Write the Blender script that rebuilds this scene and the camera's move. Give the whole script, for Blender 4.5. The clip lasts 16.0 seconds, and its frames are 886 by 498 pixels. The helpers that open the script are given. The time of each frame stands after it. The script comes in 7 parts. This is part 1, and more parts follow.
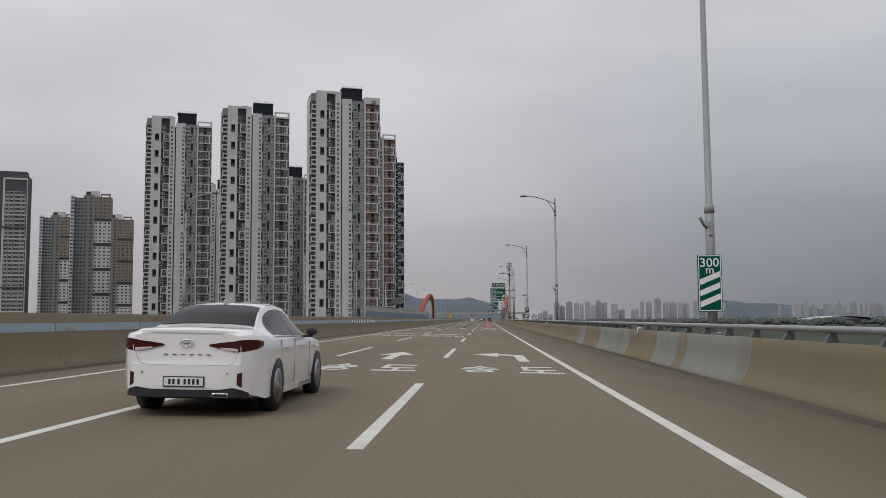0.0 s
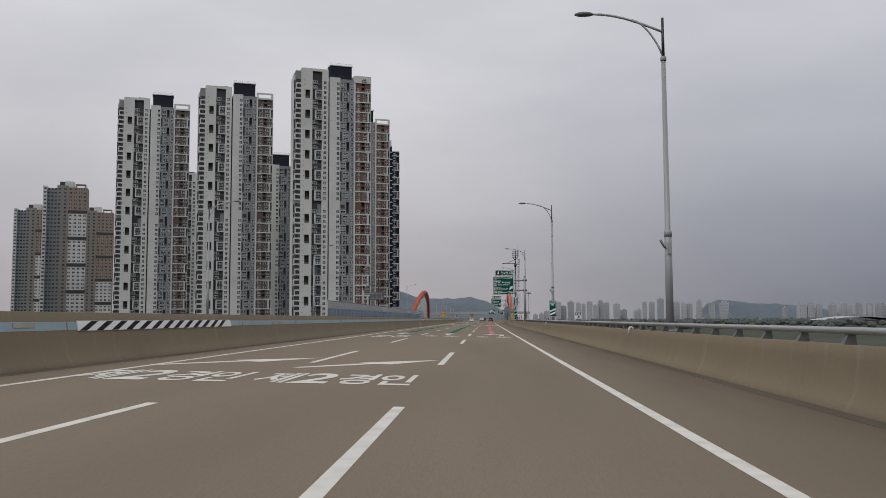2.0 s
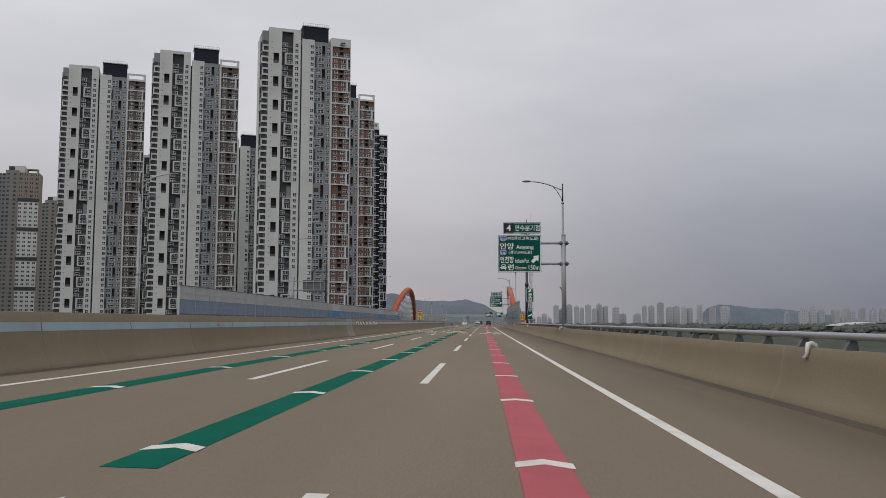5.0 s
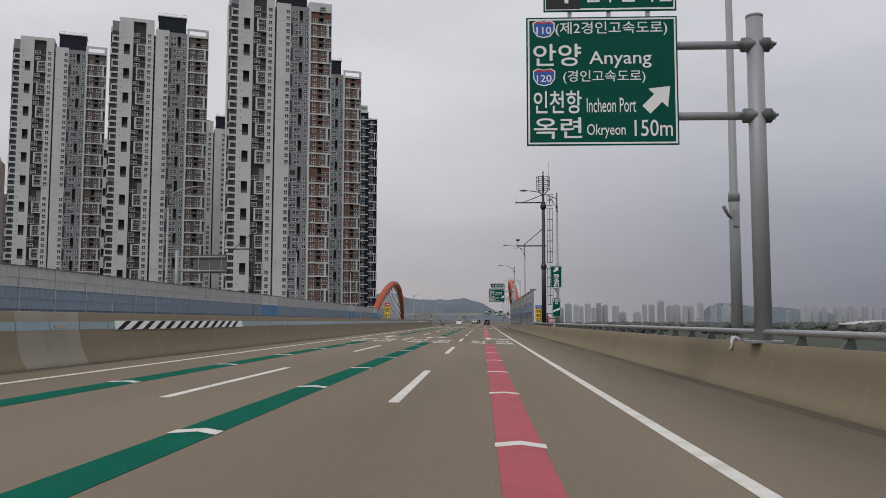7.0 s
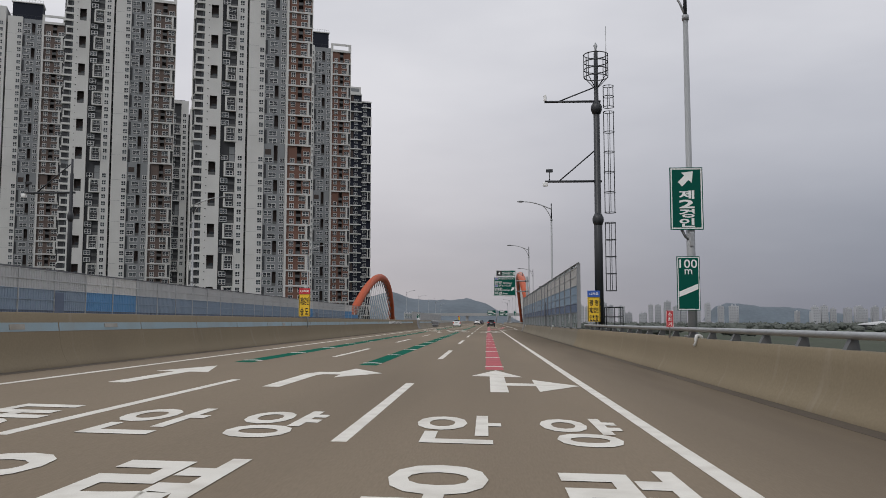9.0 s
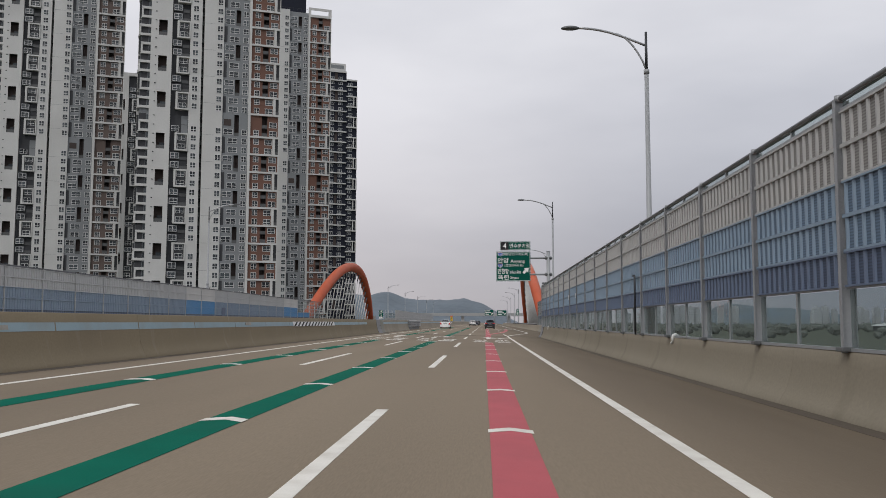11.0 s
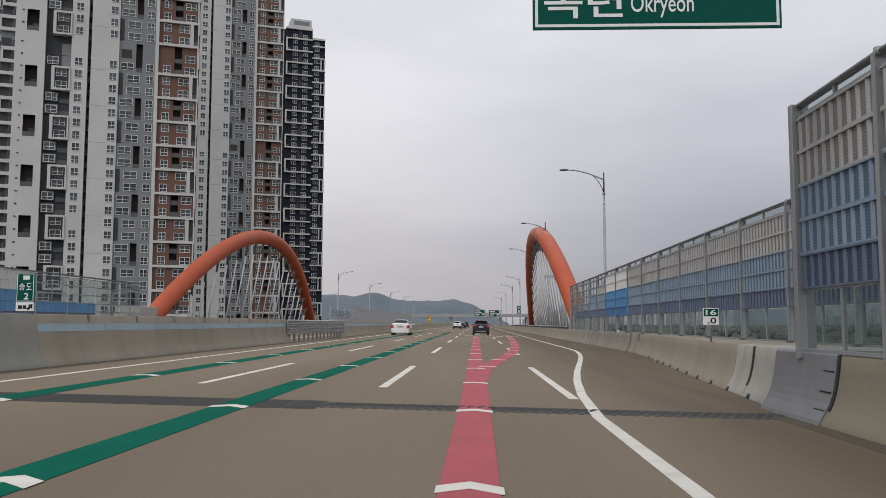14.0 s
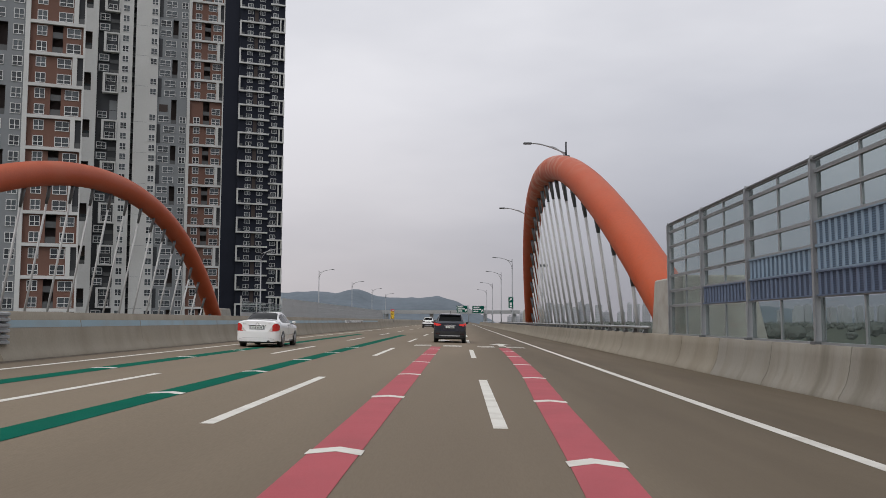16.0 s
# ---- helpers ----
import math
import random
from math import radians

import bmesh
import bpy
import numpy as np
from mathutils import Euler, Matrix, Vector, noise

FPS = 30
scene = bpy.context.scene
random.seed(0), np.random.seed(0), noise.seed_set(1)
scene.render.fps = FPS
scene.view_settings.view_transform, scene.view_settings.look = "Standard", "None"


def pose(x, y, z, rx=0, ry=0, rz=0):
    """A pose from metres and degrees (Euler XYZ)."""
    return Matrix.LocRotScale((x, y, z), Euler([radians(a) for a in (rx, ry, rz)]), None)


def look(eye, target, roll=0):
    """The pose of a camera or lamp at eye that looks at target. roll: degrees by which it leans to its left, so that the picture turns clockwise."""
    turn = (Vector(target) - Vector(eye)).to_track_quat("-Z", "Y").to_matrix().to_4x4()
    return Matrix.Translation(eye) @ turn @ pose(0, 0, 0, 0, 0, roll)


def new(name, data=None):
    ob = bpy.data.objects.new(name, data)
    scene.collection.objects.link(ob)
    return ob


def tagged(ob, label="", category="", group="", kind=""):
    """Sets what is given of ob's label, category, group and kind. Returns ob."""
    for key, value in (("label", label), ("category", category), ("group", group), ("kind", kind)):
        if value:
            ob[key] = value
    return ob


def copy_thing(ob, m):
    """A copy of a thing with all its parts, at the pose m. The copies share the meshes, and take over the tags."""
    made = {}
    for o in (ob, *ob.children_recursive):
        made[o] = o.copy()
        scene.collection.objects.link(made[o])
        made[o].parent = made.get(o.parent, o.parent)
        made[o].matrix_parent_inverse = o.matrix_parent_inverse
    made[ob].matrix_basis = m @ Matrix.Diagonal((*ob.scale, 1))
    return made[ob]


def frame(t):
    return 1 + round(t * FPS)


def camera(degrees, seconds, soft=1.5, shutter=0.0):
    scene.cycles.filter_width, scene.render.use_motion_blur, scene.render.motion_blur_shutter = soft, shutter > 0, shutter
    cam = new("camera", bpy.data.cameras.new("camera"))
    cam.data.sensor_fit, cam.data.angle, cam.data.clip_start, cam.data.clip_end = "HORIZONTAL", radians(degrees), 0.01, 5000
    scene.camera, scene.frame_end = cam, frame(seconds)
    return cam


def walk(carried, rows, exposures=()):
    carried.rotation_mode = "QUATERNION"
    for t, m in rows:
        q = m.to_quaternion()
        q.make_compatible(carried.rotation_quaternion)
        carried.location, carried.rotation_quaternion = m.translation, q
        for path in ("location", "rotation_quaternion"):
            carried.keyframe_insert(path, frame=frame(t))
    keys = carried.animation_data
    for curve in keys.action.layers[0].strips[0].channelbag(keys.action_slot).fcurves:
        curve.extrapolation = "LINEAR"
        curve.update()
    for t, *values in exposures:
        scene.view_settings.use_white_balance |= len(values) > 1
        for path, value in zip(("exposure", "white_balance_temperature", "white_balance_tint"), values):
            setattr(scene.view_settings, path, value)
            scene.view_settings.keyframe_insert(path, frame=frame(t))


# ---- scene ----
# The camera: a car's windscreen camera on the right-hand lane, driving along +y.
cam = camera(54.68, 16.0, soft=0.8)
# seconds, x, y, z, pitch, roll, yaw
PATH = [
    (0.0, -0.500, 0.096, 1.311, 4.676, -0.390, 2.694),
    (0.5, -0.442, 11.289, 1.310, 4.745, -0.285, 2.724),
    (1.0, -0.500, 22.346, 1.311, 4.701, -0.095, 2.822),
    (1.5, -0.474, 33.614, 1.311, 4.803, -0.207, 2.834),
    (2.0, -0.512, 44.668, 1.312, 4.656, -0.259, 2.740),
    (2.5, -0.511, 55.401, 1.312, 4.724, -0.225, 2.836),
    (3.0, -0.512, 66.453, 1.313, 4.786, -0.166, 2.741),
    (3.5, -0.524, 77.513, 1.313, 4.788, -0.082, 2.763),
    (4.0, -0.504, 88.485, 1.313, 4.860, 0.070, 2.751),
    (6.5, -0.278, 144.194, 1.311, 4.822, 0.068, 2.326),
    (7.0, -0.180, 155.123, 1.309, 4.794, 0.052, 2.408),
    (7.5, -0.111, 166.200, 1.308, 4.759, 0.014, 2.369),
    (8.0, -0.040, 177.159, 1.308, 4.811, -0.025, 2.399),
    (8.5, 0.076, 188.303, 1.306, 4.843, -0.023, 2.553),
    (9.0, 0.148, 199.478, 1.305, 4.834, -0.011, 2.660),
    (11.5, 0.301, 255.792, 1.307, 4.865, 0.029, 2.383),
    (12.0, 0.405, 266.718, 1.306, 4.858, -0.125, 2.331),
    (12.5, 0.525, 277.646, 1.305, 4.918, -0.111, 2.429),
    (13.0, 0.630, 288.815, 1.304, 4.788, -0.216, 2.514),
    (13.5, 0.775, 300.266, 1.302, 4.787, -0.128, 2.179),
    (14.0, 0.949, 311.560, 1.299, 4.964, 0.090, 1.825),
    (14.5, 1.251, 322.972, 1.294, 5.023, 0.211, 1.360),
    (15.0, 1.612, 334.485, 1.288, 4.965, 0.240, 0.917),
    (15.5, 1.998, 346.195, 1.281, 4.923, 0.135, 0.807),
    (16.0, 2.455, 358.218, 1.272, 4.785, 0.047, 0.794),
]
walk(cam, [(t, pose(x, y, z, 90 + pitch, 0, yaw) @ pose(0, 0, 0, 0, 0, roll)) for t, x, y, z, pitch, roll, yaw in PATH],
     exposures=[(0.0, 0.02), (3.5, 0.06), (7.0, 0.12), (9.0, 0.18), (12.5, 0.36), (16.0, 0.32)])

# ---- world and light: an overcast afternoon ----
world = bpy.data.worlds.new("overcast_sky")
scene.world = world
world.use_nodes = True
wn, wl = world.node_tree.nodes, world.node_tree.links
wn.clear()
SUN_EL, SUN_ROT = radians(48), radians(215)
w_out = wn.new("ShaderNodeOutputWorld")
w_bg = wn.new("ShaderNodeBackground")
w_sky = wn.new("ShaderNodeTexSky")
w_sky.sky_type = 'NISHITA'
w_sky.sun_disc = False
w_sky.sun_elevation, w_sky.sun_rotation = SUN_EL, SUN_ROT
w_sky.air_density, w_sky.dust_density = 1.0, 4.0
w_tc = wn.new("ShaderNodeTexCoord")
w_sep = wn.new("ShaderNodeSeparateXYZ")
w_map = wn.new("ShaderNodeMapping")
w_map.inputs["Scale"].default_value = (1.0, 1.0, 3.2)
w_noise = wn.new("ShaderNodeTexNoise")
w_noise.inputs["Scale"].default_value = 1.7
w_noise.inputs["Detail"].default_value = 5.0
w_noise.inputs["Roughness"].default_value = 0.5
w_ramp = wn.new("ShaderNodeValToRGB")
w_ramp.color_ramp.elements[0].position = 0.0
w_ramp.color_ramp.elements[0].color = (0.445, 0.413, 0.42, 1)
e = w_ramp.color_ramp.elements.new(0.10)
e.color = (0.45, 0.433, 0.455, 1)
e = w_ramp.color_ramp.elements.new(0.25)
e.color = (0.555, 0.55, 0.58, 1)
w_ramp.color_ramp.elements[-1].position = 0.6
w_ramp.color_ramp.elements[-1].color = (0.70, 0.71, 0.74, 1)
w_cloud = wn.new("ShaderNodeValToRGB")
w_cloud.color_ramp.elements[0].position = 0.32
w_cloud.color_ramp.elements[0].color = (0.80, 0.81, 0.84, 1)
w_cloud.color_ramp.elements[1].position = 0.68
w_cloud.color_ramp.elements[1].color = (1.10, 1.10, 1.10, 1)
w_mul = wn.new("ShaderNodeMix")
w_mul.data_type, w_mul.blend_type = 'RGBA', 'MULTIPLY'
w_mul.inputs[0].default_value = 1.0
w_hsv = wn.new("ShaderNodeHueSaturation")
w_hsv.inputs["Saturation"].default_value = 0.25
w_hsv.inputs["Value"].default_value = 0.09
w_mix = wn.new("ShaderNodeMix")
w_mix.data_type = 'RGBA'
w_mix.inputs[0].default_value = 0.12
wl.new(w_tc.outputs["Generated"], w_sep.inputs[0])
wl.new(w_tc.outputs["Generated"], w_map.inputs[0])
wl.new(w_map.outputs[0], w_noise.inputs["Vector"])
wl.new(w_sep.outputs["Z"], w_ramp.inputs[0])
wl.new(w_noise.outputs[0], w_cloud.inputs[0])
wl.new(w_ramp.outputs[0], w_mul.inputs[6])
wl.new(w_cloud.outputs[0], w_mul.inputs[7])
wl.new(w_sky.outputs[0], w_hsv.inputs["Color"])
w_east = wn.new("ShaderNodeMapRange")
w_east.interpolation_type = 'SMOOTHSTEP'
w_east.inputs["From Min"].default_value, w_east.inputs["From Max"].default_value = -0.22, 0.46
w_low = wn.new("ShaderNodeMapRange")
w_low.interpolation_type = 'SMOOTHSTEP'
w_low.inputs["From Min"].default_value, w_low.inputs["From Max"].default_value = 0.42, 0.02
w_both = wn.new("ShaderNodeMath")
w_both.operation = 'MULTIPLY'
w_dark = wn.new("ShaderNodeMix")
w_dark.data_type, w_dark.blend_type = 'RGBA', 'MULTIPLY'
w_dark.inputs[7].default_value = (0.47, 0.525, 0.60, 1)
wl.new(w_sep.outputs["X"], w_east.inputs[0])
wl.new(w_sep.outputs["Z"], w_low.inputs[0])
wl.new(w_east.outputs[0], w_both.inputs[0])
wl.new(w_low.outputs[0], w_both.inputs[1])
wl.new(w_both.outputs[0], w_dark.inputs[0])
wl.new(w_mul.outputs[2], w_dark.inputs[6])
wl.new(w_dark.outputs[2], w_mix.inputs[6])
wl.new(w_hsv.outputs[0], w_mix.inputs[7])
wl.new(w_mix.outputs[2], w_bg.inputs["Color"])
w_bg.inputs["Strength"].default_value = 1.10
wl.new(w_bg.outputs[0], w_out.inputs["Surface"])

sun = new("sun", bpy.data.lights.new("sun", 'SUN'))
sun.data.energy, sun.data.angle, sun.data.color = 0.7, radians(25), (1.0, 0.96, 0.9)
sun.matrix_world = look((0, 0, 50), Vector((0, 0, 50)) - Vector((math.sin(SUN_ROT) * math.cos(SUN_EL), math.cos(SUN_ROT) * math.cos(SUN_EL), math.sin(SUN_EL))))


# ---- materials ----
def material(name, base, rough=0.6, metal=0.0, vary=0.12, scale=3.0, grain=40.0, bump=0.15, stain=None, stain_amount=0.0, stain_scale=0.6, per_object=0.0, stretch=(1, 1, 1), coat=0.0, shine=0.5):
    """Base colour with coarse and fine variation, optional stains of another colour, and fine relief."""
    m = bpy.data.materials.new(name)
    m.use_nodes = True
    nt = m.node_tree
    n, l = nt.nodes, nt.links
    b = n["Principled BSDF"]
    tc, mp = n.new("ShaderNodeTexCoord"), n.new("ShaderNodeMapping")
    mp.inputs["Scale"].default_value = stretch
    l.new(tc.outputs["Object"], mp.inputs[0])
    big, fine = n.new("ShaderNodeTexNoise"), n.new("ShaderNodeTexNoise")
    big.inputs["Scale"].default_value, big.inputs["Detail"].default_value = scale, 4
    fine.inputs["Scale"].default_value, fine.inputs["Detail"].default_value = grain, 3
    l.new(mp.outputs[0], big.inputs["Vector"])
    l.new(mp.outputs[0], fine.inputs["Vector"])
    add = n.new("ShaderNodeMath")
    add.operation = 'ADD'
    l.new(big.outputs[0], add.inputs[0])
    l.new(fine.outputs[0], add.inputs[1])
    rng = n.new("ShaderNodeMapRange")
    rng.inputs["From Min"].default_value, rng.inputs["From Max"].default_value = 0.6, 1.4
    rng.inputs["To Min"].default_value, rng.inputs["To Max"].default_value = 1 - vary, 1 + vary
    l.new(add.outputs[0], rng.inputs[0])
    value = rng.outputs[0]
    if per_object:
        oi, pr, mu = n.new("ShaderNodeObjectInfo"), n.new("ShaderNodeMapRange"), n.new("ShaderNodeMath")
        pr.inputs["To Min"].default_value, pr.inputs["To Max"].default_value = 1 - per_object, 1 + per_object
        mu.operation = 'MULTIPLY'
        l.new(oi.outputs["Random"], pr.inputs[0])
        l.new(pr.outputs[0], mu.inputs[0])
        l.new(value, mu.inputs[1])
        value = mu.outputs[0]
    mix = n.new("ShaderNodeMix")
    mix.data_type, mix.blend_type = 'RGBA', 'MULTIPLY'
    mix.inputs[0].default_value = 1.0
    mix.inputs[6].default_value = (*base, 1)
    l.new(value, mix.inputs[7])
    colour = mix.outputs[2]
    if stain:
        sn, sr, sm = n.new("ShaderNodeTexNoise"), n.new("ShaderNodeMapRange"), n.new("ShaderNodeMix")
        sn.inputs["Scale"].default_value, sn.inputs["Detail"].default_value = stain_scale, 6
        sr.inputs["From Min"].default_value, sr.inputs["From Max"].default_value = 0.45, 0.72
        sr.inputs["To Max"].default_value = stain_amount
        sm.data_type = 'RGBA'
        l.new(mp.outputs[0], sn.inputs["Vector"])
        l.new(sn.outputs[0], sr.inputs[0])
        l.new(sr.outputs[0], sm.inputs[0])
        l.new(colour, sm.inputs[6])
        sm.inputs[7].default_value = (*stain, 1)
        colour = sm.outputs[2]
    l.new(colour, b.inputs["Base Color"])
    b.inputs["Roughness"].default_value, b.inputs["Metallic"].default_value = rough, metal
    b.inputs["Coat Weight"].default_value, b.inputs["Specular IOR Level"].default_value = coat, shine
    if bump:
        bp = n.new("ShaderNodeBump")
        bp.inputs["Strength"].default_value, bp.inputs["Distance"].default_value = bump, 0.01
        l.new(fine.outputs[0], bp.inputs["Height"])
        l.new(bp.outputs[0], b.inputs["Normal"])
    return m


def clear_glass(name, tint, mixing):
    """A thin pane: part see-through, part glossy."""
    m = bpy.data.materials.new(name)
    m.use_nodes = True
    n, l = m.node_tree.nodes, m.node_tree.links
    n.clear()
    out, tr, gl, mx = n.new("ShaderNodeOutputMaterial"), n.new("ShaderNodeBsdfTransparent"), n.new("ShaderNodeBsdfPrincipled"), n.new("ShaderNodeMixShader")
    tr.inputs[0].default_value = (*tint, 1)
    gl.inputs["Base Color"].default_value = (0.10, 0.12, 0.12, 1)
    gl.inputs["Roughness"].default_value = 0.06
    mx.inputs[0].default_value = mixing
    l.new(tr.outputs[0], mx.inputs[1])
    l.new(gl.outputs[0], mx.inputs[2])
    l.new(mx.outputs[0], out.inputs[0])
    return m


def window_glass():
    """House windows: dark panes, each with its own share of pale blinds behind the glass."""
    m = material("window_glass", (0.044, 0.052, 0.056), 0.12, vary=0.25, scale=0.3, grain=3, bump=0.0, shine=0.6)
    n, l = m.node_tree.nodes, m.node_tree.links
    b = n["Principled BSDF"]
    oi, ge, add, fr, rng, mix = n.new("ShaderNodeObjectInfo"), n.new("ShaderNodeNewGeometry"), n.new("ShaderNodeMath"), n.new("ShaderNodeMath"), n.new("ShaderNodeMapRange"), n.new("ShaderNodeMix")
    add.operation, fr.operation = 'ADD', 'FRACT'
    l.new(oi.outputs["Random"], add.inputs[0])
    l.new(ge.outputs["Random Per Island"], add.inputs[1])
    l.new(add.outputs[0], fr.inputs[0])
    rng.inputs["To Min"].default_value, rng.inputs["To Max"].default_value = 0.45, 1.9
    l.new(fr.outputs[0], rng.inputs[0])
    mix.data_type, mix.blend_type = 'RGBA', 'MULTIPLY'
    mix.inputs[0].default_value = 1.0
    l.new(b.inputs["Base Color"].links[0].from_socket, mix.inputs[6])
    l.new(rng.outputs[0], mix.inputs[7])
    l.new(mix.outputs[2], b.inputs["Base Color"])
    return m


def shoulder_dirt(m):
    """Darkens the road colour, unevenly, towards the right-hand shoulder."""
    n, l = m.node_tree.nodes, m.node_tree.links
    b = n["Principled BSDF"]
    tc, sep, sq, bend, u, noise_ = n.new("ShaderNodeTexCoord"), n.new("ShaderNodeSeparateXYZ"), n.new("ShaderNodeMath"), n.new("ShaderNodeMath"), n.new("ShaderNodeMath"), n.new("ShaderNodeTexNoise")
    right, vary, amount, mix = n.new("ShaderNodeMapRange"), n.new("ShaderNodeMapRange"), n.new("ShaderNodeMath"), n.new("ShaderNodeMix")
    sq.operation = bend.operation = amount.operation = 'MULTIPLY'
    u.operation = 'SUBTRACT'
    l.new(tc.outputs["Object"], sep.inputs[0])
    l.new(sep.outputs["Y"], sq.inputs[0])
    l.new(sep.outputs["Y"], sq.inputs[1])
    l.new(sq.outputs[0], bend.inputs[0])
    bend.inputs[1].default_value = 0.93e-5
    l.new(sep.outputs["X"], u.inputs[0])
    l.new(bend.outputs[0], u.inputs[1])
    right.interpolation_type = 'SMOOTHSTEP'
    right.inputs["From Min"].default_value, right.inputs["From Max"].default_value = 1.2, 4.2
    l.new(u.outputs[0], right.inputs[0])
    mp = n.new("ShaderNodeMapping")
    mp.inputs["Scale"].default_value = (1.2, 0.12, 1)
    l.new(tc.outputs["Object"], mp.inputs[0])
    l.new(mp.outputs[0], noise_.inputs["Vector"])
    noise_.inputs["Scale"].default_value, noise_.inputs["Detail"].default_value = 1.0, 5
    vary.inputs["From Min"].default_value, vary.inputs["From Max"].default_value = 0.3, 0.7
    vary.inputs["To Min"].default_value, vary.inputs["To Max"].default_value = 0.6, 1.0
    l.new(noise_.outputs[0], vary.inputs[0])
    l.new(right.outputs[0], amount.inputs[0])
    l.new(vary.outputs[0], amount.inputs[1])
    mix.data_type = 'RGBA'
    l.new(amount.outputs[0], mix.inputs[0])
    l.new(b.inputs["Base Color"].links[0].from_socket, mix.inputs[6])
    mix.inputs[7].default_value = (0.116, 0.091, 0.064, 1)
    l.new(mix.outputs[2], b.inputs["Base Color"])


def streaked(m, colour, amount, low=0.56, high=0.72, across=2.6, down=0.16):
    """Run-off streaks that hang down a wall along the road."""
    n, l = m.node_tree.nodes, m.node_tree.links
    b = n["Principled BSDF"]
    tc, mp, ns, rng, mix = n.new("ShaderNodeTexCoord"), n.new("ShaderNodeMapping"), n.new("ShaderNodeTexNoise"), n.new("ShaderNodeMapRange"), n.new("ShaderNodeMix")
    mp.inputs["Scale"].default_value = (0.3, across, down * across)
    ns.inputs["Scale"].default_value, ns.inputs["Detail"].default_value = 1.0, 3
    rng.inputs["From Min"].default_value, rng.inputs["From Max"].default_value = low, high
    rng.inputs["To Max"].default_value = amount
    mix.data_type = 'RGBA'
    l.new(tc.outputs["Object"], mp.inputs[0])
    l.new(mp.outputs[0], ns.inputs["Vector"])
    l.new(ns.outputs[0], rng.inputs[0])
    l.new(rng.outputs[0], mix.inputs[0])
    l.new(b.inputs["Base Color"].links[0].from_socket, mix.inputs[6])
    mix.inputs[7].default_value = (*colour, 1)
    l.new(mix.outputs[2], b.inputs["Base Color"])


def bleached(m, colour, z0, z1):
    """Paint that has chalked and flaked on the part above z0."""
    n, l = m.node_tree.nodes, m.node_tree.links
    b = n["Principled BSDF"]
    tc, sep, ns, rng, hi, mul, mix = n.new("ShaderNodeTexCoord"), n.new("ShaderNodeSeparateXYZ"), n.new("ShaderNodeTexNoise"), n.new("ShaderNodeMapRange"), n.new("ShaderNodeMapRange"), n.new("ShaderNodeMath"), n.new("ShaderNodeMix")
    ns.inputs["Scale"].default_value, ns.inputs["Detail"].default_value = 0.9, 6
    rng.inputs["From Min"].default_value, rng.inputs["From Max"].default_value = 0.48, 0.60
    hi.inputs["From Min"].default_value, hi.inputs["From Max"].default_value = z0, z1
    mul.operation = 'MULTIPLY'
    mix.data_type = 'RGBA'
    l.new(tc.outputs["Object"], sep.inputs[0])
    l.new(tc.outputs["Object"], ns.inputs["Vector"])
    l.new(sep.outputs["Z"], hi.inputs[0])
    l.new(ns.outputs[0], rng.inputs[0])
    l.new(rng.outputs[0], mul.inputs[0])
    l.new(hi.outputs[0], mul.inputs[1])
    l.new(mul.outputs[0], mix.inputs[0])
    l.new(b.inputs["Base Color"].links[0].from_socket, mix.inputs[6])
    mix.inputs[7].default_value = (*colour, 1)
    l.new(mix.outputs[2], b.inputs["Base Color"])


M = {}
M["road"] = material("road_concrete", (0.196, 0.156, 0.112), 0.85, vary=0.15, scale=0.3, grain=60, bump=0.3, stain=(0.135, 0.106, 0.077), stain_amount=0.7, stain_scale=0.18, stretch=(1, 0.12, 1), shine=0.2)
shoulder_dirt(M["road"])
M["barrier"] = material("barrier_concrete", (0.232, 0.19, 0.128), 0.85, vary=0.10, scale=0.5, grain=30, bump=0.25, stain=(0.15, 0.12, 0.085), stain_amount=0.4, stain_scale=0.5, per_object=0.03, stretch=(1, 0.5, 0.6), shine=0.2)
M["barrier_new"] = material("fresh_barrier_concrete", (0.25, 0.23, 0.195), 0.85, vary=0.10, scale=0.8, grain=30, bump=0.25, stain=(0.17, 0.145, 0.11), stain_amount=0.6, stain_scale=1.6, per_object=0.08, stretch=(1, 1, 0.22))
M["barrier_pale"] = material("pale_barrier_concrete", (0.295, 0.262, 0.21), 0.85, vary=0.12, scale=0.8, grain=30, bump=0.25, stain=(0.19, 0.16, 0.12), stain_amount=0.45, stain_scale=0.9, per_object=0.05, stretch=(1, 1, 0.4), shine=0.2)
M["barrier_grey"] = material("grey_patched_concrete", (0.265, 0.26, 0.23), 0.85, vary=0.10, scale=0.8, grain=30, bump=0.25, stain=(0.16, 0.15, 0.125), stain_amount=0.4, stain_scale=0.7, shine=0.2)
streaked(M["barrier"], (0.31, 0.28, 0.23), 0.32, 0.60, 0.76)
streaked(M["barrier_new"], (0.13, 0.11, 0.08), 0.75, 0.52, 0.72, 1.1, 0.12)
streaked(M["barrier_pale"], (0.19, 0.165, 0.125), 0.45, 0.56, 0.74, 0.8, 0.12)
M["barrier_wall"] = material("grey_brown_barrier_concrete", (0.222, 0.195, 0.150), 0.85, vary=0.10, scale=0.5, grain=30, bump=0.25, stain=(0.15, 0.125, 0.09), stain_amount=0.45, stain_scale=0.5, per_object=0.03, stretch=(1, 0.5, 0.6), shine=0.2)
streaked(M["barrier_wall"], (0.13, 0.11, 0.08), 0.6, 0.60, 0.74, 0.9, 0.12)
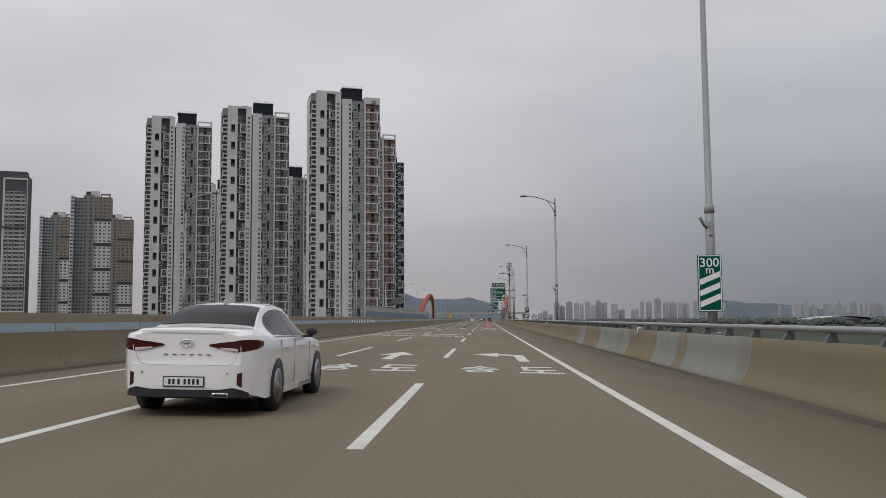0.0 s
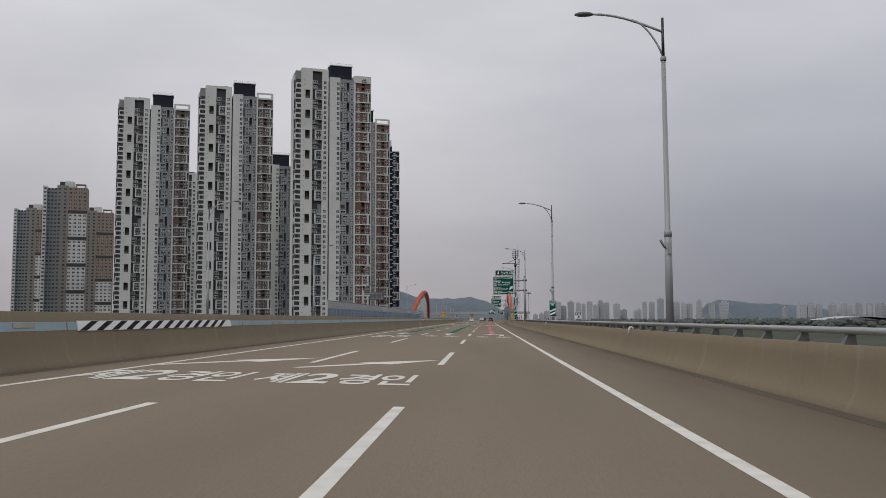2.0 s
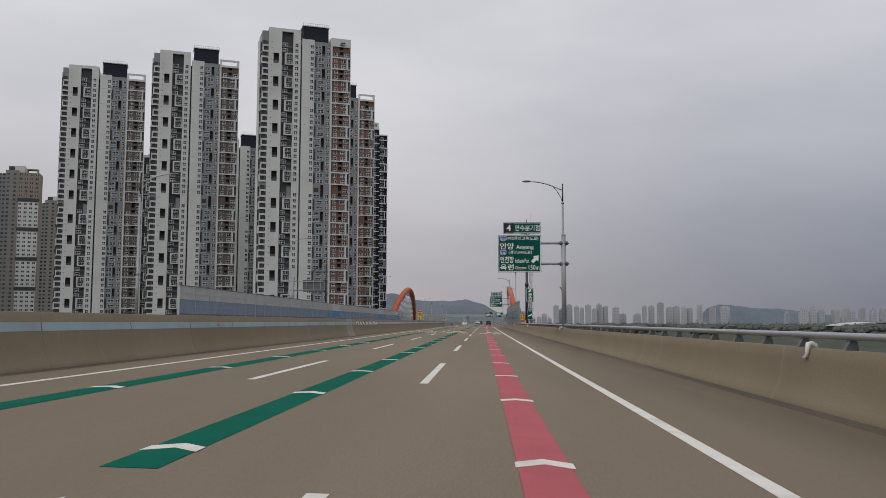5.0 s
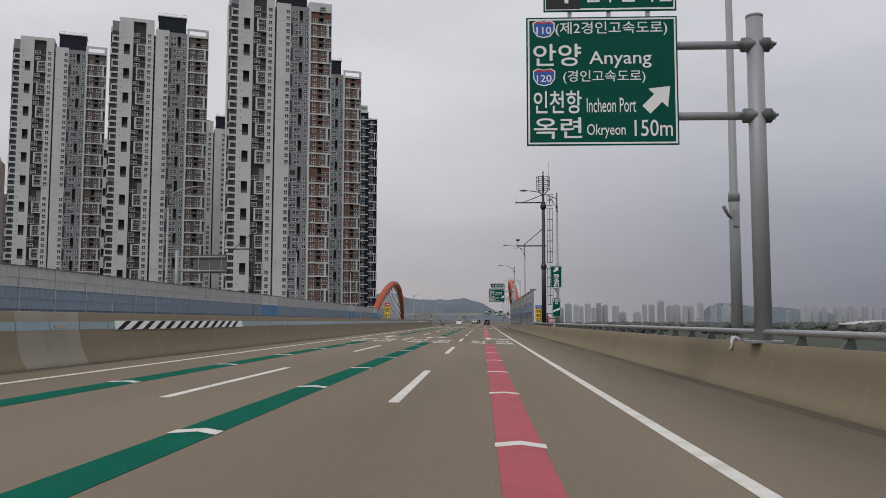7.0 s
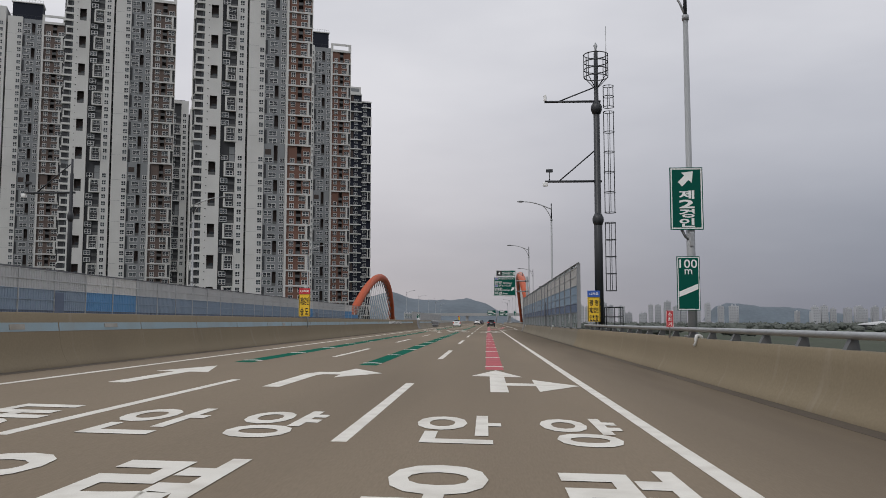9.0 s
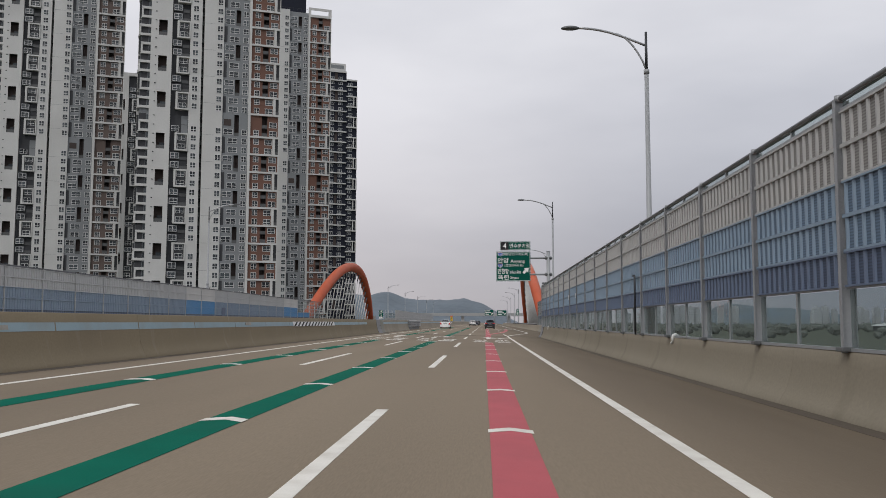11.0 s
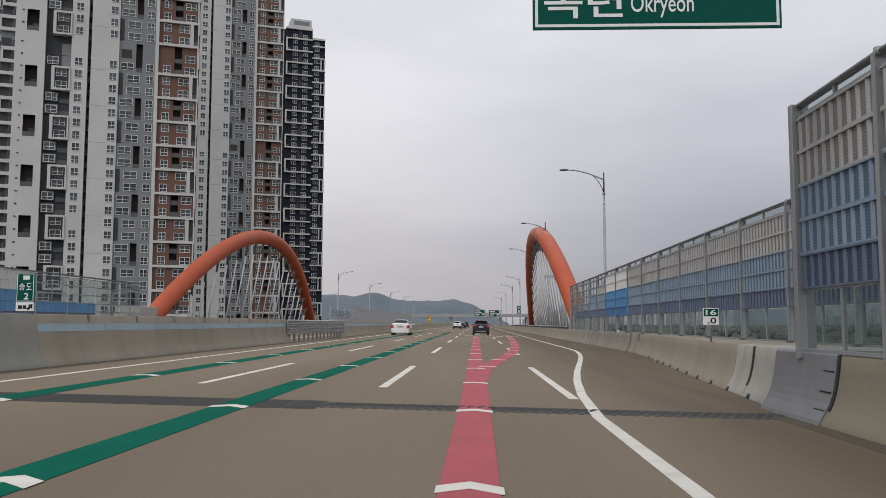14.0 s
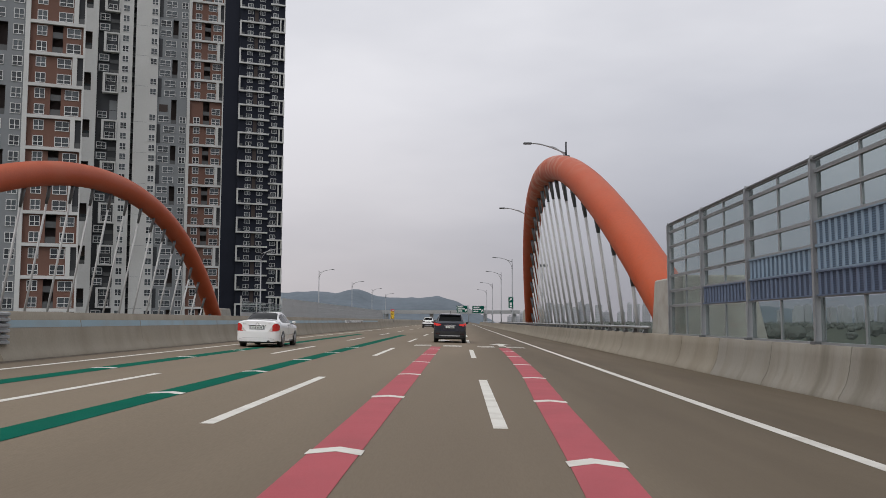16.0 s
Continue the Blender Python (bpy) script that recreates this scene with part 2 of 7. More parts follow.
M["barrier_white"] = material("whitish_barrier_concrete", (0.37, 0.355, 0.32), 0.85, vary=0.14, scale=1.2, grain=30, bump=0.25, stain=(0.25, 0.225, 0.185), stain_amount=0.6, stain_scale=1.4, shine=0.2)
# Overpass concrete with the haze of distance put into its grey.
M["haze_concrete"] = material("hazed_distant_concrete", (0.34, 0.345, 0.35), 0.9, vary=0.08, scale=0.05, grain=1.0, bump=0.0)
M["white_line"] = material("white_road_paint", (0.66, 0.64, 0.59), 0.7, vary=0.08, scale=2, grain=80, bump=0.2, stain=(0.4, 0.36, 0.31), stain_amount=0.45, stain_scale=2.2, shine=0.2)
M["red_paint"] = material("red_road_paint", (0.40, 0.085, 0.10), 0.75, vary=0.10, scale=1.2, grain=80, bump=0.2, stain=(0.28, 0.07, 0.08), stain_amount=0.4, stain_scale=0.9, shine=0.2)
M["green_paint"] = material("green_road_paint", (0.004, 0.108, 0.072), 0.95, vary=0.14, scale=1.2, grain=80, bump=0.2, stain=(0.012, 0.075, 0.055), stain_amount=0.4, stain_scale=0.9, shine=0.04)
M["blue_band"] = material("faded_blue_paint", (0.285, 0.385, 0.44), 0.7, vary=0.08, scale=1.0, stain=(0.27, 0.29, 0.285), stain_amount=0.6, stain_scale=0.8, per_object=0.06)
M["black_paint"] = material("black_paint", (0.02, 0.02, 0.02), 0.6)
M["steel"] = material("galvanised_steel", (0.36, 0.37, 0.38), 0.45, 0.6, vary=0.1, scale=2, grain=25, bump=0.05)
M["plate_steel"] = material("dull_steel_plate", (0.20, 0.20, 0.21), 0.55, 0.2, vary=0.15, scale=3)
M["steel_dark"] = material("weathered_dark_steel", (0.13, 0.135, 0.14), 0.5, 0.4, vary=0.1)
M["pole_grey"] = material("grey_pole_paint", (0.30, 0.31, 0.32), 0.5, 0.2, vary=0.08, scale=1.5)
M["mast_black"] = material("black_mast_paint", (0.03, 0.033, 0.038), 0.45, 0.2)
M["sign_green"] = material("green_sign_sheeting", (0.002, 0.082, 0.06), 0.6, vary=0.04, bump=0.0, shine=0.1)
M["sign_white"] = material("white_sign_sheeting", (0.80, 0.81, 0.80), 0.45, vary=0.03, bump=0.0)
M["sign_black"] = material("black_sign_sheeting", (0.008, 0.008, 0.009), 0.45, vary=0.03, bump=0.0)
M["sign_blue"] = material("blue_sign_sheeting", (0.03, 0.10, 0.42), 0.45, vary=0.03, bump=0.0)
M["sign_yellow"] = material("yellow_sign_sheeting", (0.80, 0.52, 0.03), 0.45, vary=0.03, bump=0.0)
M["sign_red"] = material("red_sign_sheeting", (0.50, 0.03, 0.04), 0.45, vary=0.03, bump=0.0)
M["arch"] = material("orange_arch_paint", (0.4, 0.064, 0.013), 0.6, vary=0.14, scale=0.4, grain=8, bump=0.03, stain=(0.36, 0.085, 0.035), stain_amount=0.5, stain_scale=0.4)
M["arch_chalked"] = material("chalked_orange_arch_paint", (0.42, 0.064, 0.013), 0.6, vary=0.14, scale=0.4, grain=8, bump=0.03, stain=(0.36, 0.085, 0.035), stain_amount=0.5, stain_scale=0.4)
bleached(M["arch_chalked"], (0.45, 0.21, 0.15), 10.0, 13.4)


def louvred(name, base, rough=0.55):
    """Sheet metal pierced by rows of fine level slots."""
    m = material(name, base, rough, 0.1, vary=0.08, scale=0.9, grain=20, bump=0.0)
    n, l = m.node_tree.nodes, m.node_tree.links
    b = n["Principled BSDF"]
    tc, wave, mix = n.new("ShaderNodeTexCoord"), n.new("ShaderNodeTexWave"), n.new("ShaderNodeMix")
    wave.bands_direction, wave.wave_profile = 'Z', 'SIN'
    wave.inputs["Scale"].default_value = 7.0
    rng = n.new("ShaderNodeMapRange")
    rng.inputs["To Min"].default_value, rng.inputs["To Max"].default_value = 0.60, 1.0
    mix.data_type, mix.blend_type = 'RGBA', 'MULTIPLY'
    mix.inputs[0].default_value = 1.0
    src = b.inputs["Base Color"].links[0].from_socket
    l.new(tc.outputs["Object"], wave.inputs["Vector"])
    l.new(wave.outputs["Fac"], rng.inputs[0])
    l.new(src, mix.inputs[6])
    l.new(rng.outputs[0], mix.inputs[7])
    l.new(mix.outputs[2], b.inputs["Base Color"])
    return m


M["post_grey"] = material("weathered_grey_steel", (0.29, 0.3, 0.312), 0.5, 0.3, vary=0.12, scale=2)
M["sheet_pale"] = material("pale_grey_sheet", (0.45, 0.46, 0.465), 0.5, 0.1, vary=0.06, scale=0.7)
M["sheet_mid"] = material("mid_blue_sheet", (0.225, 0.29, 0.37), 0.5, 0.1, vary=0.06, scale=0.7)
M["sheet_deep"] = material("deep_blue_sheet", (0.135, 0.175, 0.245), 0.5, 0.1, vary=0.06, scale=0.7)
M["sheet_white"] = material("white_sheet", (0.56, 0.56, 0.55), 0.5, 0.1, vary=0.06, scale=0.7)
M["sheet_bright"] = material("bright_blue_sheet", (0.11, 0.27, 0.48), 0.5, 0.1, vary=0.06, scale=0.7)
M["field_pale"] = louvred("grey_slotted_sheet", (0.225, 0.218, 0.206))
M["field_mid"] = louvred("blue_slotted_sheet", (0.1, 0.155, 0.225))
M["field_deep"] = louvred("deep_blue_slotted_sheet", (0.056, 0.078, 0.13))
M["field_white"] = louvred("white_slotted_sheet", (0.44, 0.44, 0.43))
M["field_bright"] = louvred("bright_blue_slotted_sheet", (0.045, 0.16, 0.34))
M["gutter"] = material("gutter_dirt", (0.075, 0.058, 0.042), 0.95, vary=0.25, scale=0.6, grain=20, bump=0.2, stain=(0.12, 0.097, 0.073), stain_amount=0.8, stain_scale=0.5, stretch=(1, 0.2, 1))
M["cable"] = material("white_cable_sheath", (0.46, 0.46, 0.455), 0.5, vary=0.06)
M["panel_pale"] = material("pale_grey_panel", (0.37, 0.37, 0.362), 0.5, 0.1, vary=0.06, scale=0.7)
M["panel_mid"] = material("mid_blue_panel", (0.2, 0.27, 0.345), 0.5, 0.1, vary=0.06, scale=0.7)
M["panel_deep"] = material("deep_blue_panel", (0.105, 0.14, 0.21), 0.5, 0.1, vary=0.06, scale=0.7)
M["panel_bright"] = material("bright_blue_panel", (0.07, 0.23, 0.44), 0.5, 0.1, vary=0.06, scale=0.7)
M["panel_white"] = material("white_panel", (0.62, 0.62, 0.61), 0.5, 0.1, vary=0.06, scale=0.7)
M["panel_royal"] = material("royal_blue_panel", (0.045, 0.145, 0.32), 0.5, 0.1, vary=0.06, scale=0.7)
M["field_royal"] = louvred("royal_blue_slotted_sheet", (0.03, 0.10, 0.25))
M["wall_glass"] = clear_glass("barrier_glazing", (0.90, 0.94, 0.93), 0.20)
M["tower_white"] = material("white_facade_paint", (0.58, 0.58, 0.565), 0.8, vary=0.06, scale=0.12, grain=2.0, bump=0.0, stain=(0.42, 0.415, 0.40), stain_amount=0.4, stain_scale=0.07)
M["tower_grey"] = material("grey_facade_paint", (0.215, 0.228, 0.238), 0.8, vary=0.06, scale=0.12, grain=2.0, bump=0.0)
M["tower_brown"] = material("brown_facade_paint", (0.155, 0.078, 0.056), 0.8, vary=0.10, scale=0.12, grain=2.0, bump=0.0)
# The brown of the bays, greyed in colour to stand for haze.
M["tower_dull"] = material("hazed_brown_facade_paint", (0.115, 0.085, 0.074), 0.8, vary=0.10, scale=0.12, grain=2.0, bump=0.0)
M["tower_greige"] = material("grey_beige_facade_paint", (0.225, 0.214, 0.198), 0.8, vary=0.06, scale=0.12, grain=2.0, bump=0.0)
M["tower_dark"] = material("dark_grey_facade", (0.046, 0.048, 0.053), 0.8, vary=0.06, scale=0.12, grain=2.0, bump=0.0)
M["tower_slate"] = material("slate_facade", (0.075, 0.08, 0.088), 0.8, vary=0.06, scale=0.12, grain=2.0, bump=0.0)
M["tower_navy"] = material("navy_facade_paint", (0.02, 0.023, 0.034), 0.8, shine=0.15, vary=0.08, scale=0.12, grain=2.0, bump=0.0)
M["tower_tan"] = material("tan_facade_paint", (0.26, 0.205, 0.165), 0.8, vary=0.06, scale=0.12, grain=2.0, bump=0.0)
M["tower_beige"] = material("beige_facade_paint", (0.40, 0.36, 0.32), 0.8, vary=0.06, scale=0.12, grain=2.0, bump=0.0)
# Dark base colour carries the shade inside the balcony recesses.
M["recess"] = material("shaded_loggia_lining", (0.058, 0.044, 0.04), 0.9, vary=0.1, bump=0.0)
M["window"] = window_glass()
M["loggia_rail"] = material("dark_glass_balustrade", (0.085, 0.088, 0.088), 0.35, vary=0.15, scale=0.5, grain=3, bump=0.0)
M["frame_white"] = material("white_window_frame", (0.66, 0.66, 0.655), 0.5, vary=0.03, bump=0.0)
# Distance haze is mixed into the colours of the far blocks and windows.
M["far_block"] = material("hazed_far_render", (0.40, 0.41, 0.435), 0.9, vary=0.06, scale=0.02, grain=0.2, bump=0.0, per_object=0.12)
M["far_window"] = material("hazed_far_window", (0.27, 0.285, 0.31), 0.6, vary=0.1, bump=0.0)
M["ground"] = material("far_ground", (0.07, 0.078, 0.06), 0.95, vary=0.25, scale=0.01, grain=0.2, bump=0.0, stain=(0.045, 0.06, 0.04), stain_amount=0.9, stain_scale=0.006, shine=0.1)
# Blue-grey base holds the haze over the hills; no air is modelled.
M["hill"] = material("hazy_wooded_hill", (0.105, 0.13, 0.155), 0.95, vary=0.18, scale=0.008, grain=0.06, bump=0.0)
# Leaf colour is lightened and greyed to stand in for haze.
M["tree"] = material("hazed_green_leaves", (0.105, 0.115, 0.105), 0.95, vary=0.3, scale=0.3, grain=2, bump=0.0, shine=0.1)
M["joint"] = material("joint_steel", (0.017, 0.016, 0.015), 0.8, 0.0, vary=0.3, scale=4)
M["joint_worn"] = material("worn_joint_steel", (0.05, 0.045, 0.04), 0.8, 0.0, vary=0.4, scale=4)
M["car_white"] = material("white_car_paint", (0.86, 0.86, 0.86), 0.22, vary=0.02, bump=0.0, coat=1.0)
M["car_dark"] = material("dark_blue_car_paint", (0.016, 0.02, 0.032), 0.25, vary=0.05, bump=0.0, coat=0.6)
M["car_silver"] = material("silver_car_paint", (0.45, 0.46, 0.47), 0.3, 0.3, vary=0.03, bump=0.0, coat=0.6)
M["car_glass"] = material("tinted_car_glass", (0.008, 0.009, 0.010), 0.08, vary=0.05, bump=0.0, shine=0.10)
M["tail_lit"] = material("bright_red_lamp_lens", (0.50, 0.03, 0.025), 0.15, vary=0.05, bump=0.0)
M["tail_red"] = material("red_lamp_lens", (0.05, 0.004, 0.005), 0.12, vary=0.05, bump=0.0, coat=0.5)
M["seam"] = material("panel_gap", (0.34, 0.34, 0.34), 0.7, vary=0.05, bump=0.0)
M["tail_clear"] = material("clear_lamp_lens", (0.62, 0.58, 0.56), 0.15, vary=0.05, bump=0.0)
M["rubber"] = material("tyre_rubber", (0.022, 0.022, 0.022), 0.85, vary=0.1)
M["rim"] = material("alloy_rim", (0.50, 0.51, 0.52), 0.35, 0.8, vary=0.05, bump=0.0)
M["trim_black"] = material("black_plastic_trim", (0.018, 0.018, 0.019), 0.6, vary=0.05)
M["chrome"] = material("chrome", (0.75, 0.75, 0.76), 0.12, 1.0, vary=0.02, bump=0.0)
M["plate"] = material("white_plate", (0.72, 0.74, 0.72), 0.5, vary=0.02, bump=0.0)

# a brake lamp that is lit
lit = bpy.data.materials.new("lit_red_lamp")
lit.use_nodes = True
lit.node_tree.nodes["Principled BSDF"].inputs["Base Color"].default_value = (0.5, 0.02, 0.02, 1)
lit.node_tree.nodes["Principled BSDF"].inputs["Emission Color"].default_value = (1.0, 0.06, 0.05, 1)
lit.node_tree.nodes["Principled BSDF"].inputs["Emission Strength"].default_value = 0.22
M["lit_red"] = lit


# ---- building helpers ----
BEND, FALL = 0.93e-5, -0.0222  # the road bends a little to the right and falls to the right


def wx(u, y):
    return u + BEND * y * abs(y) if y < 450 else u + BEND * 450 * 450 + 2 * BEND * 450 * (y - 450)


def at_road(u, y, z=0.0):
    """A place u metres right of the lane's middle, at y along the road, z above its surface."""
    return Vector((wx(u, y), y, FALL * u + z))


def tidy(bm):
    bmesh.ops.recalc_face_normals(bm, faces=bm.faces)
    return bm


def mesh_of(name, bm, mats):
    me = bpy.data.meshes.new(name)
    bm.to_mesh(me)
    bm.free()
    for m in (mats if isinstance(mats, (list, tuple)) else [mats]):
        me.materials.append(m)
    return me


def part(name, bm, mats, parent=None, label="", m=None, smooth=False):
    ob = new(name, mesh_of(name, bm, mats))
    if smooth:
        for p in ob.data.polygons:
            p.use_smooth = True
    if parent is not None:
        ob.parent = parent
    if m is not None:
        ob.matrix_basis = m
    if label:
        ob["label"] = label
    return ob


def shared(name, me, parent, m, label=""):
    ob = new(name, me)
    ob.parent = parent
    ob.matrix_basis = m
    if label:
        ob["label"] = label
    return ob


def thing(name, m, label, category, group="", kind=""):
    ob = new(name)
    ob.matrix_basis = m
    return tagged(ob, label, category, group, kind)


def add_box(bm, x0, x1, y0, y1, z0, z1, mat=0, m=None, bevel=0.0):
    r = bmesh.ops.create_cube(bm, size=1.0)
    vs = r["verts"]
    for v in vs:
        v.co = Vector((x0 + (v.co.x + 0.5) * (x1 - x0), y0 + (v.co.y + 0.5) * (y1 - y0), z0 + (v.co.z + 0.5) * (z1 - z0)))
    fs = {f for v in vs for f in v.link_faces}
    for f in fs:
        f.material_index = mat
    if bevel:
        es = {e for v in vs for e in v.link_edges}
        r = bmesh.ops.bevel(bm, geom=list(es), offset=bevel, segments=2, profile=0.5, affect='EDGES', material=-1)
        vs = list({v for f in r["faces"] for v in f.verts} | {v for v in vs if v.is_valid})
    if m is not None:
        bmesh.ops.transform(bm, matrix=m, verts=[v for v in vs if v.is_valid])
    return vs


def box(x0, x1, y0, y1, z0, z1, bevel=0.0):
    bm = bmesh.new()
    add_box(bm, x0, x1, y0, y1, z0, z1, bevel=bevel)
    return bm


def add_tube(bm, pts, radii, sides=12, mat=0, caps=True):
    """A round tube along a line of points; radii: one, or one for each point."""
    pts = [Vector(p) for p in pts]
    if not isinstance(radii, (list, tuple)):
        radii = [radii] * len(pts)
    rings = []
    side = None
    for i, p in enumerate(pts):
        d = (pts[min(i + 1, len(pts) - 1)] - pts[max(i - 1, 0)]).normalized()
        if side is None:
            side = d.orthogonal().normalized()
        side = (side - d * side.dot(d)).normalized()
        up = d.cross(side)
        rings.append([bm.verts.new(p + radii[i] * (math.cos(a) * side + math.sin(a) * up)) for a in (2 * math.pi * k / sides for k in range(sides))])
    fs = []
    for a, b in zip(rings, rings[1:]):
        for k in range(sides):
            fs.append(bm.faces.new((a[k], a[(k + 1) % sides], b[(k + 1) % sides], b[k])))
    if caps:
        fs.append(bm.faces.new(rings[0][::-1]))
        fs.append(bm.faces.new(rings[-1]))
    for f in fs:
        f.material_index = mat
        f.smooth = True
    return rings


def tube(pts, radii, sides=12):
    bm = bmesh.new()
    add_tube(bm, pts, radii, sides)
    return bm


def add_sweep(bm, profile, stations, mat=0, cap=True):
    """Sweeps a profile of (u, z) along the road; stations: (y, shift of u)."""
    rings = []
    for y, du in stations:
        rings.append([bm.verts.new(at_road(u + du, y, 0) + Vector((0, 0, z))) for u, z in profile])
    n = len(profile)
    for a, b in zip(rings, rings[1:]):
        for k in range(n):
            f = bm.faces.new((a[k], a[(k + 1) % n], b[(k + 1) % n], b[k]))
            f.material_index = mat
    if cap:
        bm.faces.new(rings[0][::-1])
        bm.faces.new(rings[-1])


def steps(y0, y1, step=10.0):
    n = max(1, int(math.ceil((y1 - y0) / step)))
    return [y0 + (y1 - y0) * i / n for i in range(n + 1)]


def letters(body, size, spacing=1.0):
    """The mesh of a line of writing in the built-in font, centred on its own place, 0 to 1 high in size."""
    c = bpy.data.curves.new("writing", 'FONT')
    c.body, c.size, c.align_x, c.align_y, c.space_character = body, size, 'CENTER', 'CENTER', spacing
    c.offset = size * 0.012
    c.resolution_u = 3
    ob = bpy.data.objects.new("writing", c)
    scene.collection.objects.link(ob)
    bpy.context.view_layer.update()
    me = bpy.data.meshes.new_from_object(ob.evaluated_get(bpy.context.evaluated_depsgraph_get()))
    bpy.data.objects.remove(ob)
    bpy.data.curves.remove(c)
    return me


def fitted_letters(body, x0, x1, z0, z1, bold=0.0):
    """Writing stretched into a rectangle: x across, y up."""
    c = bpy.data.curves.new("writing", 'FONT')
    c.body, c.size, c.offset, c.resolution_u = body, 1.0, bold, 3
    ob = bpy.data.objects.new("writing", c)
    scene.collection.objects.link(ob)
    bpy.context.view_layer.update()
    me = bpy.data.meshes.new_from_object(ob.evaluated_get(bpy.context.evaluated_depsgraph_get()))
    bpy.data.objects.remove(ob)
    bpy.data.curves.remove(c)
    co = np.array([v.co for v in me.vertices])
    lo, hi = co.min(0), co.max(0)
    for v in me.vertices:
        v.co.x = x0 + (v.co.x - lo[0]) / max(hi[0] - lo[0], 1e-6) * (x1 - x0)
        v.co.y = z0 + (v.co.y - lo[1]) / max(hi[1] - lo[1], 1e-6) * (z1 - z0)
        v.co.z = 0
    return me


# ---- setting: ground, road deck, hills ----
bm = bmesh.new()
GX = [-4000, -1500, -600, -200, 60, 300, 900, 2000, 4000]
GY = [-1500, -400, 0, 300, 600, 1200, 2400, 4600]
gv = [[bm.verts.new((x, y, -9.0 - 0.8 * noise.noise(Vector((x * 0.004, y * 0.004, 0))))) for x in GX] for y in GY]
for a, b in zip(gv, gv[1:]):
    for i in range(len(GX) - 1):
        bm.faces.new((a[i], a[i + 1], b[i + 1], b[i]))
tagged(part("ground", bm, M["ground"]), "flat hazy land with scrub below the viaduct", "ground", kind="structure")

ROAD_Y = sorted(set(steps(-60, 326, 6) + steps(326, 362, 4) + steps(362, 600, 8) + steps(600, 1500, 25)))


def right_edge(y):
    """The foot of the right-hand barrier."""
    return float(np.interp(y, (325.9, 326, 335.5, 340, 345.3, 351, 353, 358, 362), (4.85, 5.0, 5.95, 6.45, 7.02, 7.72, 7.9, 8.05, 8.08)))


bm = bmesh.new()
rows = []
for y in ROAD_Y:
    us = [-30.0, -27.5, -18.0, -10.4, -5.4, -1.8, 1.8, right_edge(y) + 0.05, (right_edge(y) + 1.2 if y < 326 else 9.3)]
    rows.append([bm.verts.new(at_road(u, y, 0)) for u in us])
for a, b in zip(rows, rows[1:]):
    for i in range(len(a) - 1):
        bm.faces.new((a[i], a[i + 1], b[i + 1], b[i]))
r = bmesh.ops.extrude_face_region(bm, geom=bm.faces[:])
for v in r["geom"]:
    if isinstance(v, bmesh.types.BMVert):
        v.co.z -= 1.6
tidy(bm)
road = tagged(part("road", bm, M["road"]), "worn brownish concrete motorway deck on a viaduct", "road", kind="structure")


def ribbon(u0, u1, y0, y1, lift=0.004, step=5.0, du=lambda y: 0.0):
    """A flat painted strip on the road, a few millimetres proud."""
    bm = bmesh.new()
    rows = []
    for y in steps(y0, y1, step):
        rows.append([bm.verts.new(at_road(u + du(y), y, lift)) for u in (u0, u1)])
    for a, b in zip(rows, rows[1:]):
        bm.faces.new((a[0], a[1], b[1], b[0]))
    r = bmesh.ops.extrude_face_region(bm, geom=bm.faces[:])
    for v in r["geom"]:
        if isinstance(v, bmesh.types.BMVert):
            v.co.z -= 0.003
    return tidy(bm)


def flat_poly(points, lift=0.006):
    """A painted shape on the road from a few corners (u, y)."""
    bm = bmesh.new()
    f = bm.faces.new([bm.verts.new(at_road(u, y, lift)) for u, y in points])
    f.normal_update()
    bmesh.ops.triangulate(bm, faces=[f], ngon_method='EAR_CLIP')
    r = bmesh.ops.extrude_face_region(bm, geom=bm.faces[:])
    for v in r["geom"]:
        if isinstance(v, bmesh.types.BMVert):
            v.co.z -= 0.003
    return tidy(bm)


def right_line(y):
    """How far the right edge line swings out where the slip lane opens."""
    if y < 324:
        return 0.0
    if y < 358:
        t = (y - 324) / 34
        return 3.5 * (t * t * (3 - 2 * t) * 0.6 + t * 0.4)
    if y < 372:
        return 3.5 - 0.05 * (y - 358) / 14
    return 3.45


part("edge_line", ribbon(1.72, 1.90, -60, 900, 0.005, 4.0, right_line), M["white_line"], road)
part("edge_line", ribbon(-8.93, -8.78, -60, 900, 0.005, 8.0), M["white_line"], road)
part("edge_line", ribbon(-12.6, -12.45, -60, 900, 0.005, 8.0), M["white_line"], road)
for n in range(-2, 30):
    y = 8.6 + 20 * n
    part("lane_dash", ribbon(-1.87, -1.70, y, y + 8.6), M["white_line"], road)
    part("lane_dash", ribbon(-5.43, -5.27, y - 0.2, y + 8.4), M["white_line"], road)
    if y < 480:
        part("lane_dash", ribbon(-16.1, -15.95, y + 3, y + 11), M["white_line"], road)
        part("lane_dash", ribbon(-19.6, -19.45, y + 3, y + 11), M["white_line"], road)
for y0, y1, ua, ub in ((327.0, 338.0, 1.80, 1.72), (348.8, 358.8, 1.88, 1.80), (368.8, 377.4, 1.75, 1.75), (388.6, 397, 1.72, 1.72), (408.6, 417, 1.7, 1.7), (428.6, 437, 1.7, 1.7)):
    part("lane_dash", ribbon(ua - 0.09, ua + 0.09, y0, y1, 0.0048, 5.0, lambda y: (ub - ua) * (y - y0) / (y1 - y0)), M["white_line"], road)


def branch_left(y):
    return 0.05 * min(max((y - 318) / 10, 0), 1)


